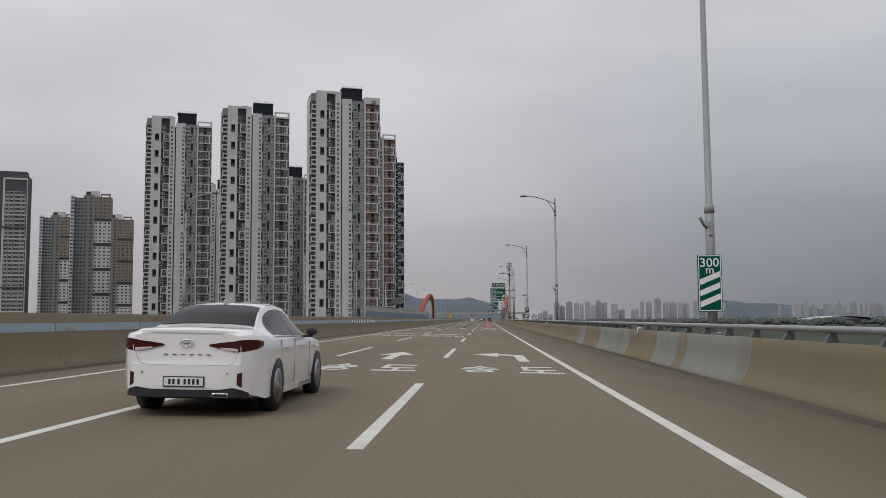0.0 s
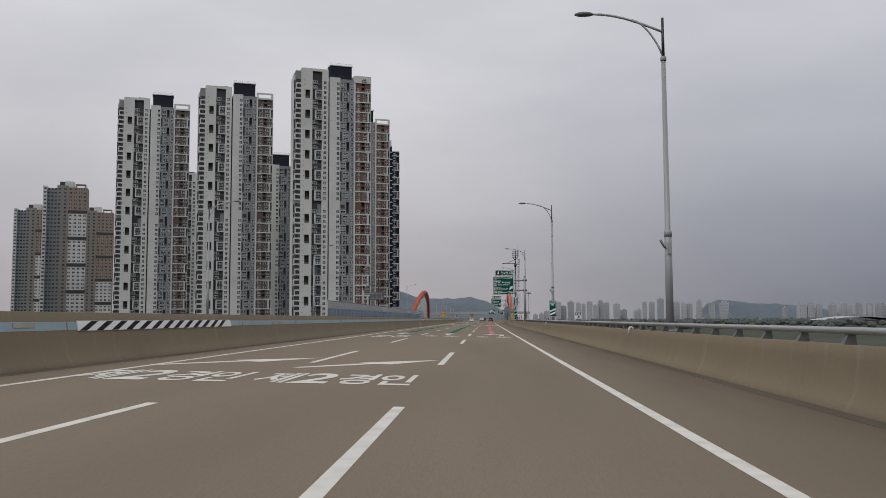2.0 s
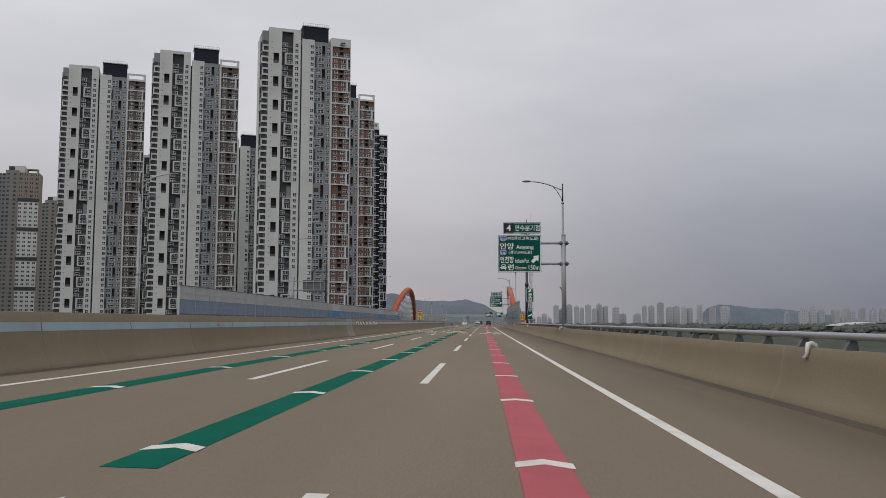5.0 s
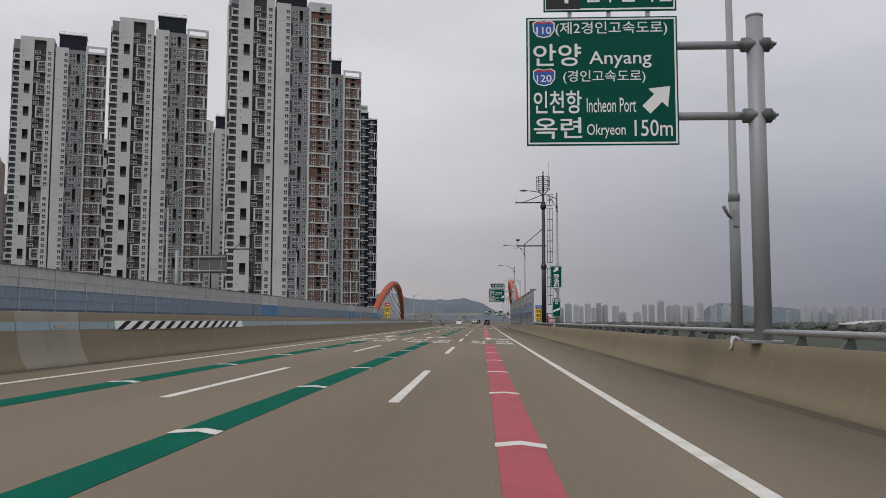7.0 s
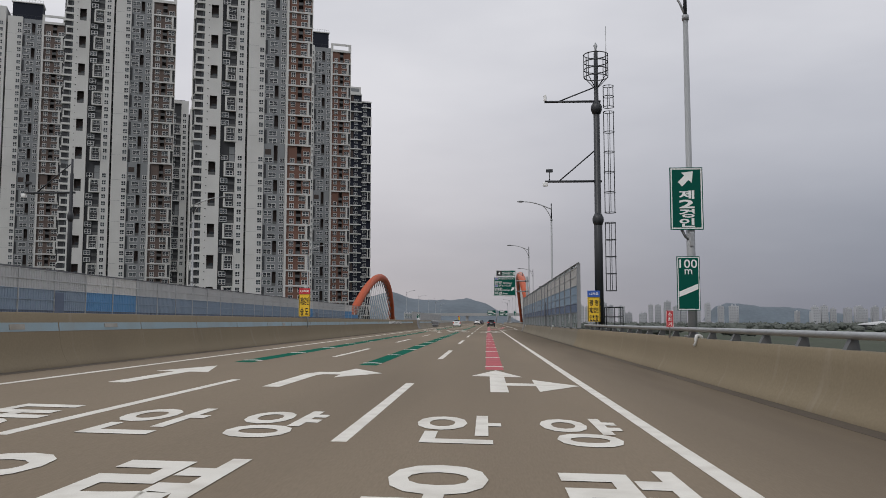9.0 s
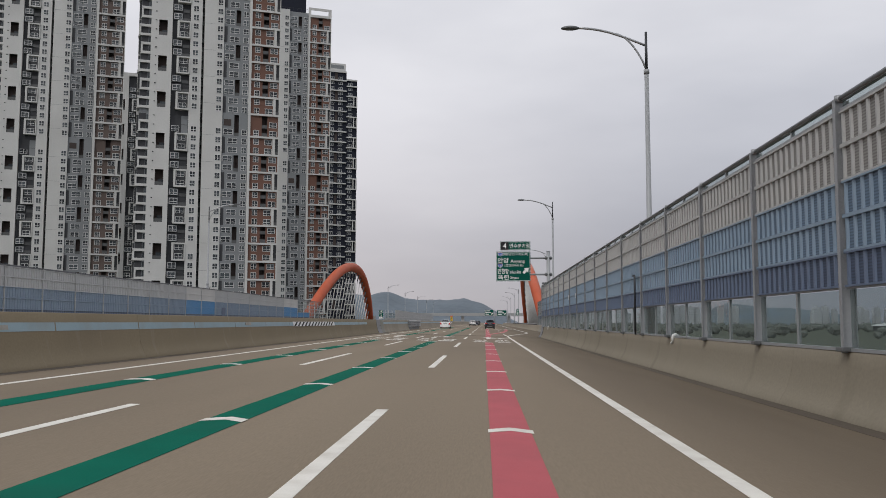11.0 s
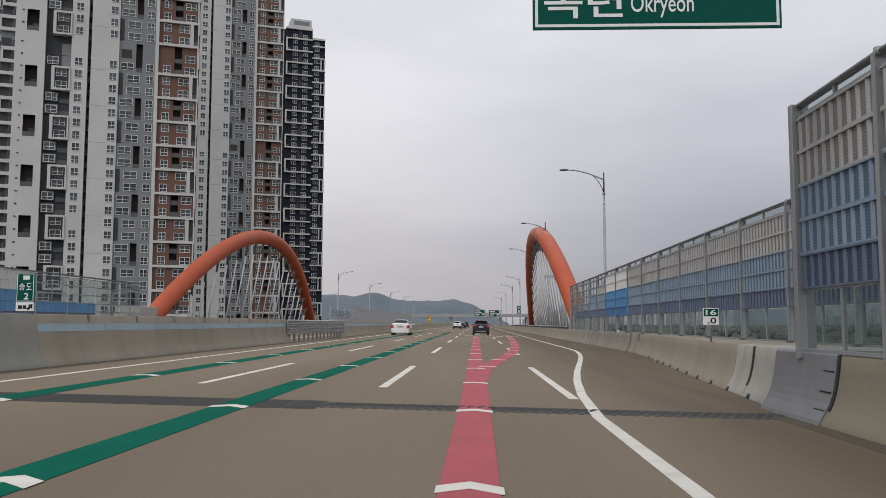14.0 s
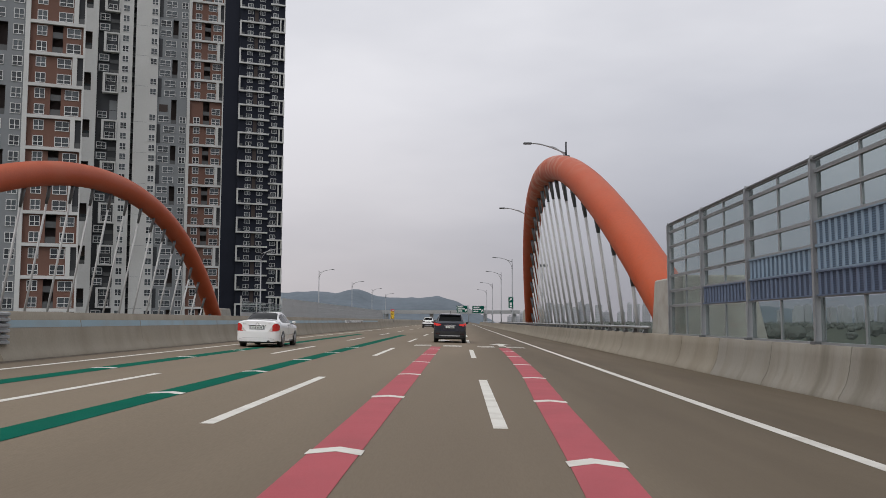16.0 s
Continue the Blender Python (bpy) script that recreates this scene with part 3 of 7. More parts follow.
def branch_right(y):
    return float(np.interp(y, (336, 338, 343, 349, 355.4, 361, 366.4, 372.7, 378.6, 384.7, 390.5, 397), (0.22, 0.44, 0.9, 1.55, 1.98, 2.28, 2.52, 2.74, 2.98, 3.14, 3.26, 3.35)))


for y0, y1 in ((117.2, 203.8), (222.8, 299.4), (318.0, 400.5)):
    part("guide_stripe", ribbon(-0.25, 0.24, y0, y1, 0.006, 4.0, branch_left), M["red_paint"], road, "red guide stripe")
part("guide_stripe", ribbon(-0.06, 0.30, 331, 338, 0.0075, 1.0, lambda y: 0.3 * (y - 331) / 7), M["red_paint"], road, "red guide stripe")
part("guide_stripe", ribbon(-0.25, 0.25, 337, 400.5, 0.007, 2.0, branch_right), M["red_paint"], road, "red guide stripe")
for uc in (-3.55, -7.1):
    for y0, y1 in ((118, 203.9), (223.6, 299.6), (317.5, 430)):
        part("guide_stripe", ribbon(uc - 0.25, uc + 0.25, y0, y1, 0.006, 4.0), M["green_paint"], road, "green guide stripe")


def chevron(u, y):
    return flat_poly([(u - 0.27, y - 0.1), (u, y + 0.12), (u + 0.27, y - 0.1), (u + 0.27, y + 0.2), (u, y + 0.42), (u - 0.27, y + 0.2)], 0.011)


for y in [*np.arange(118.7, 203.0, 6.5), *np.arange(224.3, 299.0, 6.14), *np.arange(318.3, 398.0, 6.03)]:
    part("chevron_mark", chevron(branch_left(y), y), M["white_line"], road)
    for uc in (-3.55, -7.1):
        part("chevron_mark", chevron(uc, y + (0.3 if y < 310 else -0.3)), M["white_line"], road)


for y in (337.7, 342.7, 348.9, 354.6, 360.5, 366.2, 372.4, 378.3, 384.4, 390.3, 396.0):
    part("chevron_mark", chevron(branch_right(y), y), M["white_line"], road)


def road_writing(chars):
    """Big letters painted on the road, each stretched into (u0, u1, y0, y1)."""
    for ch, u0, u1, y0, y1 in chars:
        me = fitted_letters(ch, u0, u1, y0, y1, 0.022)
        bm = bmesh.new()
        bm.from_mesh(me)
        bpy.data.meshes.remove(me)
        for v in bm.verts:
            v.co = at_road(v.co.x, v.co.y, 0.007)
        part("painted_letter", bm, M["white_line"], road, "white painted road letter")


def straight_arrow(u, y0, y1):
    h = y1 - 2.6
    return flat_poly([(u - 0.17, y0), (u + 0.17, y0), (u + 0.17, h), (u + 0.6, h), (u, y1), (u - 0.6, h), (u - 0.17, h)])


def left_arrow(u, y0, y1):
    """A shaft that turns to the left into a broad head."""
    return flat_poly([(u + 0.57, y0), (u + 0.89, y0), (u + 0.885, y1 - 1.55), (u + 0.85, y1 - 1.4), (u + 0.74, y1 - 1.25), (u + 0.35, y1 - 0.72), (u, y1 - 0.6), (u + 0.02, y1 + 0.4), (u - 0.93, y1 - 1.0), (u - 0.03, y1 - 2.7), (u, y1 - 1.4), (u + 0.33, y1 - 1.6), (u + 0.52, y1 - 1.9)])


def right_bend_arrow(u, y0):
    return flat_poly([(u - 0.84, y0), (u - 0.53, y0), (u - 0.52, y0 + 3.5), (u - 0.42, y0 + 3.9), (u - 0.05, y0 + 3.95), (u - 0.03, y0 + 2.95), (u + 0.82, y0 + 4.75), (u - 0.05, y0 + 6.4), (u - 0.22, y0 + 4.8), (u - 0.65, y0 + 4.7), (u - 0.85, y0 + 4.0)])


for y in (21.0, 104.4):
    for k in ((-7.2, -3.5, 0.15) if y < 50 else (-3.65, 0.0)):
        road_writing([("송", k - 1.25, k - 0.3, y, y + 2.9), ("도", k + 0.2, k + 1.3, y, y + 2.8)])
for k in (-3.6, -7.2):
    road_writing([(c, k - 1.6 + 0.82 * i, k - 0.86 + 0.82 * i, 61.1, 64.0) for i, c in enumerate("제2경인")])
    part("painted_arrow", flat_poly([(k - 1.76, 66.0), (k - 1.52, 65.9), (k + 0.09, 68.35), (k + 0.47, 68.2), (k + 1.64, 71.1), (k - 0.46, 68.85), (k - 0.16, 68.75)]), M["white_line"], road)
for y in (100.1, 204.2, 299.9):
    d = 3.2 if y < 200 else 4.4
    k = -7.1
    road_writing([("공", k - 1.0, k - 0.05, y, y + 2.6), ("단", k + 0.3, k + 1.45, y, y + 2.6), ("남", k - 0.95, k + 0.1, y + d, y + d + 2.8), ("동", k + 0.3, k + 1.4, y + d, y + d + 2.8)])
for y in (204.2, 299.9):
    for k in (-3.55, 0.2):
        road_writing([("옥", k - 1.34, k - 0.3, y, y + 3.1), ("련", k + 0.19, k + 1.24, y, y + 3.1), ("안", k - 1.3, k - 0.24, y + 4.5, y + 7.2), ("양", k + 0.25, k + 1.24, y + 4.5, y + 7.2)])
part("painted_arrow", left_arrow(0, 26.8, 32.6), M["white_line"], road)
part("painted_arrow", left_arrow(0, 110.6, 117.0), M["white_line"], road)
for k, y0, y1 in ((-3.55, 26.8, 32.6), (-7.2, 26.8, 32.6), (-3.5, 110.8, 116.8), (-7.2, 110.8, 116.8), (-7.2, 215.5, 221.6), (-7.2, 311.2, 317.8), (0.02, 215.5, 222.6), (0.0, 310.8, 317.7)):
    part("painted_arrow", straight_arrow(k, y0, y1), M["white_line"], road)
for y in (215.6, 311.0):
    part("painted_arrow", right_bend_arrow(-3.55, y - 0.2), M["white_line"], road)
    part("painted_arrow", flat_poly([(0.18, y + 1.6), (0.79, y + 1.65), (0.78, y + 0.2), (1.7, y + 1.95), (0.8, y + 3.5), (0.79, y + 2.3), (0.18, y + 2.3)], 0.0065), M["white_line"], road)

part("painted_arrow", straight_arrow(3.45, 403.5, 409.0), M["white_line"], road)
part("painted_arrow", straight_arrow(0.1, 410.5, 416.0), M["white_line"], road)
for k in (0.1, 3.3):
    for u0, u1 in ((-1.2, -0.35), (0.25, 1.2)):
        for y0 in (401.4, 402.6):
            part("painted_bar", ribbon(k + u0, k + u1, y0, y0 + 0.55, 0.007), M["white_line"], road)

# steel expansion joint across the deck
bm = bmesh.new()
for u0 in np.arange(-10.3, -2.4, 0.5):
    p = [at_road(u0 + 0.01, 324.15, 0.003), at_road(u0 + 0.49, 324.15, 0.003), at_road(u0 + 0.49, 325.45, 0.003), at_road(u0 + 0.01, 325.45, 0.003)]
    f = bm.faces.new([bm.verts.new(q) for q in p])
r = bmesh.ops.extrude_face_region(bm, geom=bm.faces[:])
for v in r["geom"]:
    if isinstance(v, bmesh.types.BMVert):
        v.co.z -= 0.006
part("expansion_joint", tidy(bm), M["joint"], road, "dark steel finger joint across the deck")
bm = bmesh.new()
for u0 in np.arange(-2.3, 4.7, 0.16):
    add_box(bm, 0.0, 0.1, -0.45, 0.45, -0.006, 0.003, m=Matrix.Translation(at_road(u0, 324.8, 0)) @ pose(0, 0, 0, 0, 0, -24))
part("expansion_joint", bm, M["joint"], road, "worn fingers of the deck joint")
part("expansion_joint", ribbon(-2.35, 4.75, 324.45, 325.25, 0.0025), M["joint_worn"], road, "worn steel bed of the deck joint")


# ---- piers that carry the deck ----
for y in np.arange(-40.0, 1200.0, 45.0):
    for u in (-22.0, -2.0):
        p = at_road(u, float(y), 0)
        pier = thing("bridge_pier", Matrix.Translation((p.x, p.y, -12.0)), "grey concrete column carrying the motorway deck", "bridge pier", "piers under the deck", "structure")
        top = p.z + 12.0 - 1.6
        part("column", tube([(0, 0, 0), (0, 0, top - 1.9)], 1.1, 20), M["barrier_grey"], pier, smooth=False)
        bm = bmesh.new()
        add_box(bm, -6.5, 6.5, -1.1, 1.1, top - 1.0, top - 0.25)
        add_box(bm, -3.0, 3.0, -1.1, 1.1, top - 2.0, top - 0.996)
        part("cap_beam", bm, M["barrier_grey"], pier)

# ---- concrete barriers ----
R_FACE = [(0.0, 0.0), (0.02, 0.06), (0.06, 0.13), (0.11, 0.21), (0.16, 0.31), (0.20, 0.43), (0.235, 0.58), (0.265, 0.76), (0.29, 0.965), (0.31, 0.99)]
R_PROFILE = R_FACE + [(0.60, 0.99), (0.62, 0.97), (0.62, -0.3), (0.0, -0.3)]
L_FACE = [(0.0, 0.0), (-0.02, 0.06), (-0.06, 0.13), (-0.11, 0.21), (-0.155, 0.31), (-0.195, 0.43), (-0.23, 0.60), (-0.27, 0.82), (-0.33, 1.26), (-0.35, 1.28)]
L_PROFILE = L_FACE + [(-0.62, 1.28), (-0.64, 1.26), (-0.72, 0.82), (-0.9, 0.0), (-0.9, -0.3), (0.0, -0.3)]


def cast(bm, mat, parent, label=""):
    """A length of cast concrete with smooth curves and sharp arrises."""
    ob = part("barrier_segment", tidy(bm), mat, parent, label, smooth=True)
    ob.data.set_sharp_from_angle(angle=radians(40))


barrier_right = thing("concrete_barrier", pose(0, 0, 0), "stained cast concrete parapet along the motorway edge", "barrier", kind="structure")
FRESH = ((18.36, 24.0), (25.1, 28.2), (33.35, 41.7), (47.6, 50.5))
cuts = sorted({-60.0, *np.arange(-50, 326, 10.0), 326.0, *[v for s in FRESH for v in s]})
for a, b in zip(cuts, cuts[1:]):
    fresh = any(a >= s0 - 0.01 and b <= s1 + 0.01 for s0, s1 in FRESH)
    bm = bmesh.new()
    add_sweep(bm, R_PROFILE, [(y, 4.8) for y in steps(a + 0.003, b - 0.003, 5)])
    cast(bm, M["barrier_grey"] if fresh else M["barrier"] if a < 245 else M["barrier_wall"], barrier_right, "paler patched concrete length" if fresh else "")
cuts = [326.6, 328.78, 330.5, 354.0, 358, 362, 366, 370, 374, 378, 382, 386, *np.arange(396, 700, 10.0)]
for i, (a, b) in enumerate(zip(cuts, cuts[1:])):
    bm = bmesh.new()
    rings_ = []
    for y in steps(a + 0.015, b - 0.015, 4):
        e = right_edge(y) + (0.06 if i == 3 else 0.0)
        back = 8.95 if y < 392 else e + 0.62
        rings_.append([bm.verts.new(at_road(e + u, y, 0) + Vector((0, 0, z))) for u, z in R_FACE] + [bm.verts.new(at_road(back, y, 0) + Vector((0, 0, z))) for z in (0.99, -0.3)] + [bm.verts.new(at_road(e, y, 0) + Vector((0, 0, -0.3)))])
    for p, q in zip(rings_, rings_[1:]):
        for k in range(len(p)):
            bm.faces.new((p[k], p[(k + 1) % len(p)], q[(k + 1) % len(p)], q[k]))
    bm.faces.new(rings_[0][::-1])
    bm.faces.new(rings_[-1])
    cast(bm, M["barrier_white"] if i < 2 else M["barrier_new"] if 3 <= i < 10 else M["barrier_pale"], barrier_right)
for y0, y1 in ((-60, 325.4),):
    part("gutter_dirt", ribbon(4.48, 4.83, y0, y1, 0.004, 6.0), M["gutter"], road, "dark dirt along the parapet foot")
part("gutter_dirt", ribbon(-10.34, -10.0, -60, 480, 0.004, 8.0), M["gutter"], road, "dark dirt along the median foot")
# steel cover plate over the joint in the parapet
bm = bmesh.new()
add_sweep(bm, [(u - 0.02, z + 0.004) for u, z in R_PROFILE[:11]] + [(u + 0.02, z + 0.012) for u, z in R_PROFILE[10::-1]], [(323.7, 4.79), (326.1, 4.79), (326.58, 4.95)])
part("cover_plate", tidy(bm), M["plate_steel"], barrier_right, "grey steel cover plate")

LEFT = sorted({*[float(a) for a in np.arange(-60, 801, 10.0)], 173.6, 176.6, 327.0, 332.2} - {330.0})
for k in range(13):
    y = 328.15 + 2.05 * k
    bm = bmesh.new()
    add_sweep(bm, [(-0.03, 0.004), (0.03, 0.09), (0.09, 0.09), (0.09, 0.004)], [(y, right_edge(y) - 0.01), (y + 0.16, right_edge(y + 0.16) - 0.01)])
    part("drain_slot", tidy(bm), M["trim_black"], barrier_right, "black drain opening at the foot")

# white cable elbows that come over the parapet's edge
for y, e in ((31.6, 4.8), (78.5, 4.8), (126.0, 4.8), (174.2, 4.8), (221.5, 4.8), (269.5, 4.8), (317.7, 4.8), (362.3, right_edge(362.3))):
    bm = bmesh.new()
    add_tube(bm, [at_road(e + u, y + d, 0) + Vector((0, 0, z)) for u, d, z in ((0.42, 0.0, 0.98), (0.40, 0.0, 1.04), (0.34, 0.0, 1.07), (0.28, -0.01, 1.05), (0.255, -0.03, 0.98), (0.25, -0.03, 0.90), (0.235, 0.0, 0.84), (0.22, 0.07, 0.81))], [0.035, 0.04, 0.045, 0.05, 0.042, 0.03, 0.032, 0.028], 10)
    part("cable_elbow", bm, M["panel_white"], barrier_right, "white plastic cable elbow", smooth=True)
# dark scupper boxes let into the top of the slip lane's parapet
for i in range(6):
    y = 326.75 + 4.085 * (6 + i)
    bm = bmesh.new()
    e = right_edge(y)
    add_sweep(bm, [(0.243, 0.70), (0.288, 0.985), (0.33, 1.0), (0.33, 0.70)], [(y - 0.28, e), (y + 0.22, e)])
    part("scupper_box", tidy(bm), M["plate_steel"], barrier_right, "dark steel box in the parapet top")
for z in (0.2, 0.45, 0.74):
    i = min(range(len(R_FACE)), key=lambda k: abs(R_FACE[k][1] - z))
    u = R_FACE[i][0]
    bm = bmesh.new()
    add_sweep(bm, [(u - 0.03, z), (u - 0.03, z + 0.018), (u + 0.05, z + 0.018), (u + 0.05, z)], [(323.74, 4.785), (324.1, 4.785)])
    part("plate_slot", tidy(bm), M["trim_black"], barrier_right)
for y0, y1 in ((323.62, 323.69), (328.74, 328.84)):
    bm = bmesh.new()
    e = 4.79 if y0 < 326 else right_edge(y0)
    add_sweep(bm, [(u - 0.012, z + 0.004) for u, z in R_FACE[3:]] + [(u + 0.02, z) for u, z in R_FACE[:2:-1]], [(y0, e), (y1, e)])
    part("joint_gap", tidy(bm), M["trim_black"], barrier_right, "dark open joint")

barrier_left = thing("median_barrier", pose(0, 0, 0), "tall concrete median barrier with a faded blue band", "barrier", kind="structure")
for a0, b0 in [(a, b) for a, b in zip(LEFT, LEFT[1:])]:
    if 360 <= a0 < 380:
        continue
    bm = bmesh.new()
    add_sweep(bm, L_PROFILE, [(y, -10.35) for y in steps(a0 + 0.003, b0 - 0.003, 5)])
    cast(bm, M["barrier_pale"] if a0 == 173.6 else M["barrier_grey"] if a0 == 327.0 else M["barrier_pale"] if a0 > 327 else M["barrier"], barrier_left)
    if a0 < 480 and not 320 <= a0 < 330:
        for k in range(2):
            bm = bmesh.new()
            y0 = a0 + (b0 - a0) / 2 * k + 0.03
            add_sweep(bm, [(-0.272, 0.845), (-0.302, 1.045), (-0.33, 1.045), (-0.30, 0.845)], [(y, -10.346) for y in steps(y0, y0 + (b0 - a0) / 2 - 0.06, 5)])
            part("blue_panel", tidy(bm), M["blue_band"], barrier_left)


for i, y in enumerate((20.5, 41.0, 62.6, 84.9, 86.2, 104.0, 121.3, 143.0, 163.7, 169.0, 175.3, 196.1, 198.4, 217.8, 222.5, 243.0, 262.2, 281.5)):
    bm = bmesh.new()
    w, z0 = 0.55 + 0.35 * (i * 7 % 5) / 4, 0.86 + 0.03 * (i % 3)
    add_sweep(bm, [(-0.262, z0), (-0.282, z0 + 0.10 + 0.02 * (i % 2)), (-0.30, z0 + 0.10), (-0.28, z0)], [(y, -10.346), (y + w * 0.5, -10.346), (y + w, -10.35)])
    part("worn_patch", tidy(bm), M["barrier_white"], barrier_left, "whitish scraped patch on the blue band")


def hazard_board(y0, y1):
    """A band of slanted black and white bars on the median barrier."""
    bm = bmesh.new()
    add_sweep(bm, [(-0.255, 0.82), (-0.305, 1.07), (-0.33, 1.07), (-0.28, 0.82)], [(y, -10.33) for y in steps(y0, y1, 5)])
    board = part("hazard_board", tidy(bm), M["sign_white"], barrier_left, "black and white striped hazard board")
    y = y0 + 0.05
    while y + 1.15 < y1:
        bm = bmesh.new()
        vs = [bm.verts.new(at_road(-10.33 + u, yy, z)) for u, yy, z in ((-0.252, y, 0.825), (-0.252, y + 0.42, 0.825), (-0.298, y + 1.14, 1.065), (-0.298, y + 0.72, 1.065))]
        bm.faces.new(vs)
        bmesh.ops.extrude_face_region(bm, geom=bm.faces[:])
        part("bar", bm, M["black_paint"], board)
        y += 0.92


for y0, y1 in ((65.5, 78.3), (178.7, 191.4), (290.8, 303.5), (446, 462)):
    hazard_board(y0, y1)
bm = bmesh.new()
add_sweep(bm, [(u + 0.02, z + 0.004) for u, z in L_FACE] + [(u - 0.02, z) for u, z in L_FACE[::-1]], [(326.6, -10.35), (329.4, -10.35)])
part("cover_plate", tidy(bm), M["plate_steel"], barrier_left, "grey steel cover plate")

for z in (0.14, 0.42, 0.72, 1.05):
    bm = bmesh.new()
    add_sweep(bm, [(0.03 - 0.29 * z, z), (0.03 - 0.29 * z, z + 0.02), (-0.12 - 0.2 * z, z + 0.02), (-0.12 - 0.2 * z, z)], [(329.05, -10.35), (329.38, -10.35)])
    part("plate_slot", tidy(bm), M["trim_black"], barrier_left)
for y in np.arange(335.0, 359.0, 3.4):
    bm = bmesh.new()
    add_sweep(bm, [(-0.30, 1.10), (-0.335, 1.30), (-0.60, 1.30), (-0.60, 1.285), (-0.36, 1.285), (-0.33, 1.10)], [(float(y), -10.34), (float(y) + 0.12, -10.34)])
    part("clip", tidy(bm), M["steel_dark"], barrier_left, "rusty steel clip over the top edge")

# removable steel rails that close a gap in the median
gate = thing("median_guardrail", pose(0, 0, 0), "removable galvanised guardrail with three beams closing the median gap", "guardrail")
for z in (0.41, 0.71, 1.0):
    bm = bmesh.new()
    add_sweep(bm, [(-0.02, z), (0.07, z + 0.03), (0.07, z + 0.085), (0.0, z + 0.12), (0.0, z + 0.145), (0.07, z + 0.18), (0.07, z + 0.235), (-0.02, z + 0.265), (-0.04, z + 0.265), (-0.04, z)], [(y, -10.5) for y in steps(359.6, 380.4, 5)])
    part("beam", tidy(bm), M["steel"], gate)
for i in range(15):
    y = 360.4 + i * 1.42
    bm = bmesh.new()
    add_sweep(bm, [(-0.05, 0.0), (-0.17, 0.0), (-0.17, 1.26), (-0.05, 1.26)], [(y, -10.5), (y + 0.12, -10.5)])
    part("post", tidy(bm), M["steel_dark"], gate)

# parapet beyond the opposite carriageway
barrier_far = thing("concrete_barrier", pose(0, 0, 0), "concrete parapet beyond the opposite carriageway", "barrier", kind="structure")
for a in np.arange(-60, 800, 20.0):
    bm = bmesh.new()
    add_sweep(bm, [(-u, z) for u, z in R_PROFILE], [(y, -26.45) for y in steps(float(a) + 0.01, float(a) + 19.99, 10)])
    part("barrier_segment", tidy(bm), M["barrier"], barrier_far)

# steel rail on the parapet
rail = thing("parapet_rail", pose(0, 0, 0), "galvanised tubular handrail on stubby posts over the parapet", "railing")
for y0, y1 in ((-60, 247.5), (391.0, 640)):
    uo = 5.25 if y0 < 300 else 8.4
    bm = bmesh.new()
    ring = [(0.085 * math.cos(a), 1.21 + 0.062 * math.sin(a)) for a in np.linspace(0, 2 * math.pi, 11)[:-1]]
    add_sweep(bm, ring, [(y, uo) for y in steps(y0, y1, 6)])
    part("tube", tidy(bm), M["steel"], rail, smooth=True)
    y = y0 + 0.6
    while y < min(y1, 520):
        bm = bmesh.new()
        add_sweep(bm, [(-0.12, 0.985), (0.10, 0.985), (0.07, 1.17), (-0.02, 1.17)], [(y, uo), (y + 0.14, uo)])
        part("post", tidy(bm), M["steel_dark"], rail)
        y += 2.0 if y < 260 else 2.0


# ---- noise barriers ----
def rib_panel(w, h, pitch=0.27):
    """Slotted sheet metal between narrow upright folds, in a frame; x along, z up, facing -y."""
    bm = bmesh.new()
    n = int(w / pitch)
    p = (w - 0.08) / n
    add_box(bm, 0, w, 0.0, 0.06, 0, h, mat=0)
    for i in range(n):
        x = 0.04 + p * i
        xs = [(x, -0.004), (x + 0.66 * p, -0.004), (x + 0.73 * p, -0.036), (x + 0.90 * p, -0.036), (x + p, -0.004)]
        lo = [bm.verts.new((q, y, 0.03)) for q, y in xs]
        hi = [bm.verts.new((q, y, h - 0.03)) for q, y in xs]
        for k in range(4):
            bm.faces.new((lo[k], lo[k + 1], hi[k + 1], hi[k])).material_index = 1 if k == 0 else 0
    add_box(bm, 0, w, -0.05, 0.0, 0, 0.03)
    add_box(bm, 0, w, -0.05, 0.0, h - 0.03, h)
    return bm


PANELS = {}


def panel_mesh(key, w, h, mat, fine=True):
    if (key, w, h, fine) not in PANELS:
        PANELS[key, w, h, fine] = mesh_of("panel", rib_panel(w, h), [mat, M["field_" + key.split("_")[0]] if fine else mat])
    return PANELS[key, w, h, fine]


def bay_pose(u, y, z, side=1):
    """A bay's frame: x runs along the road, -y faces the road."""
    a, b = at_road(u, y, z), at_road(u, y + 1, z)
    ang = math.degrees(math.atan2(b.y - a.y, b.x - a.x))
    if side > 0:
        return Matrix.Translation(a) @ pose(0, 0, 0, 0, 0, ang) @ Matrix.Diagonal((1, -1, 1, 1))
    return Matrix.Translation(a) @ pose(0, 0, 0, 0, 0, ang)


bm = bmesh.new()
for x0, x1, y0, y1 in ((-0.05, 0.05, -0.115, -0.10), (-0.012, 0.012, -0.10, 0.09), (-0.05, 0.05, 0.09, 0.105)):
    add_box(bm, x0, x1, y0, y1, -0.02, 3.80)
add_tube(bm, [(0, -0.02, 3.78), (0, -0.02, 3.88)], 0.075, 10)
POST_ME = mesh_of("post", bm, M["post_grey"])
bm = box(-0.12, 0.12, -0.17, 0.12, 0.0, 0.07, 0.01)
THIN_ME = mesh_of("post", box(-0.03, 0.03, -0.08, 0.06, -0.02, 3.74, 0.005), M["sheet_pale"])
FOOT_ME = mesh_of("post_foot", bm, M["steel_dark"])
GLASS_ME = {}


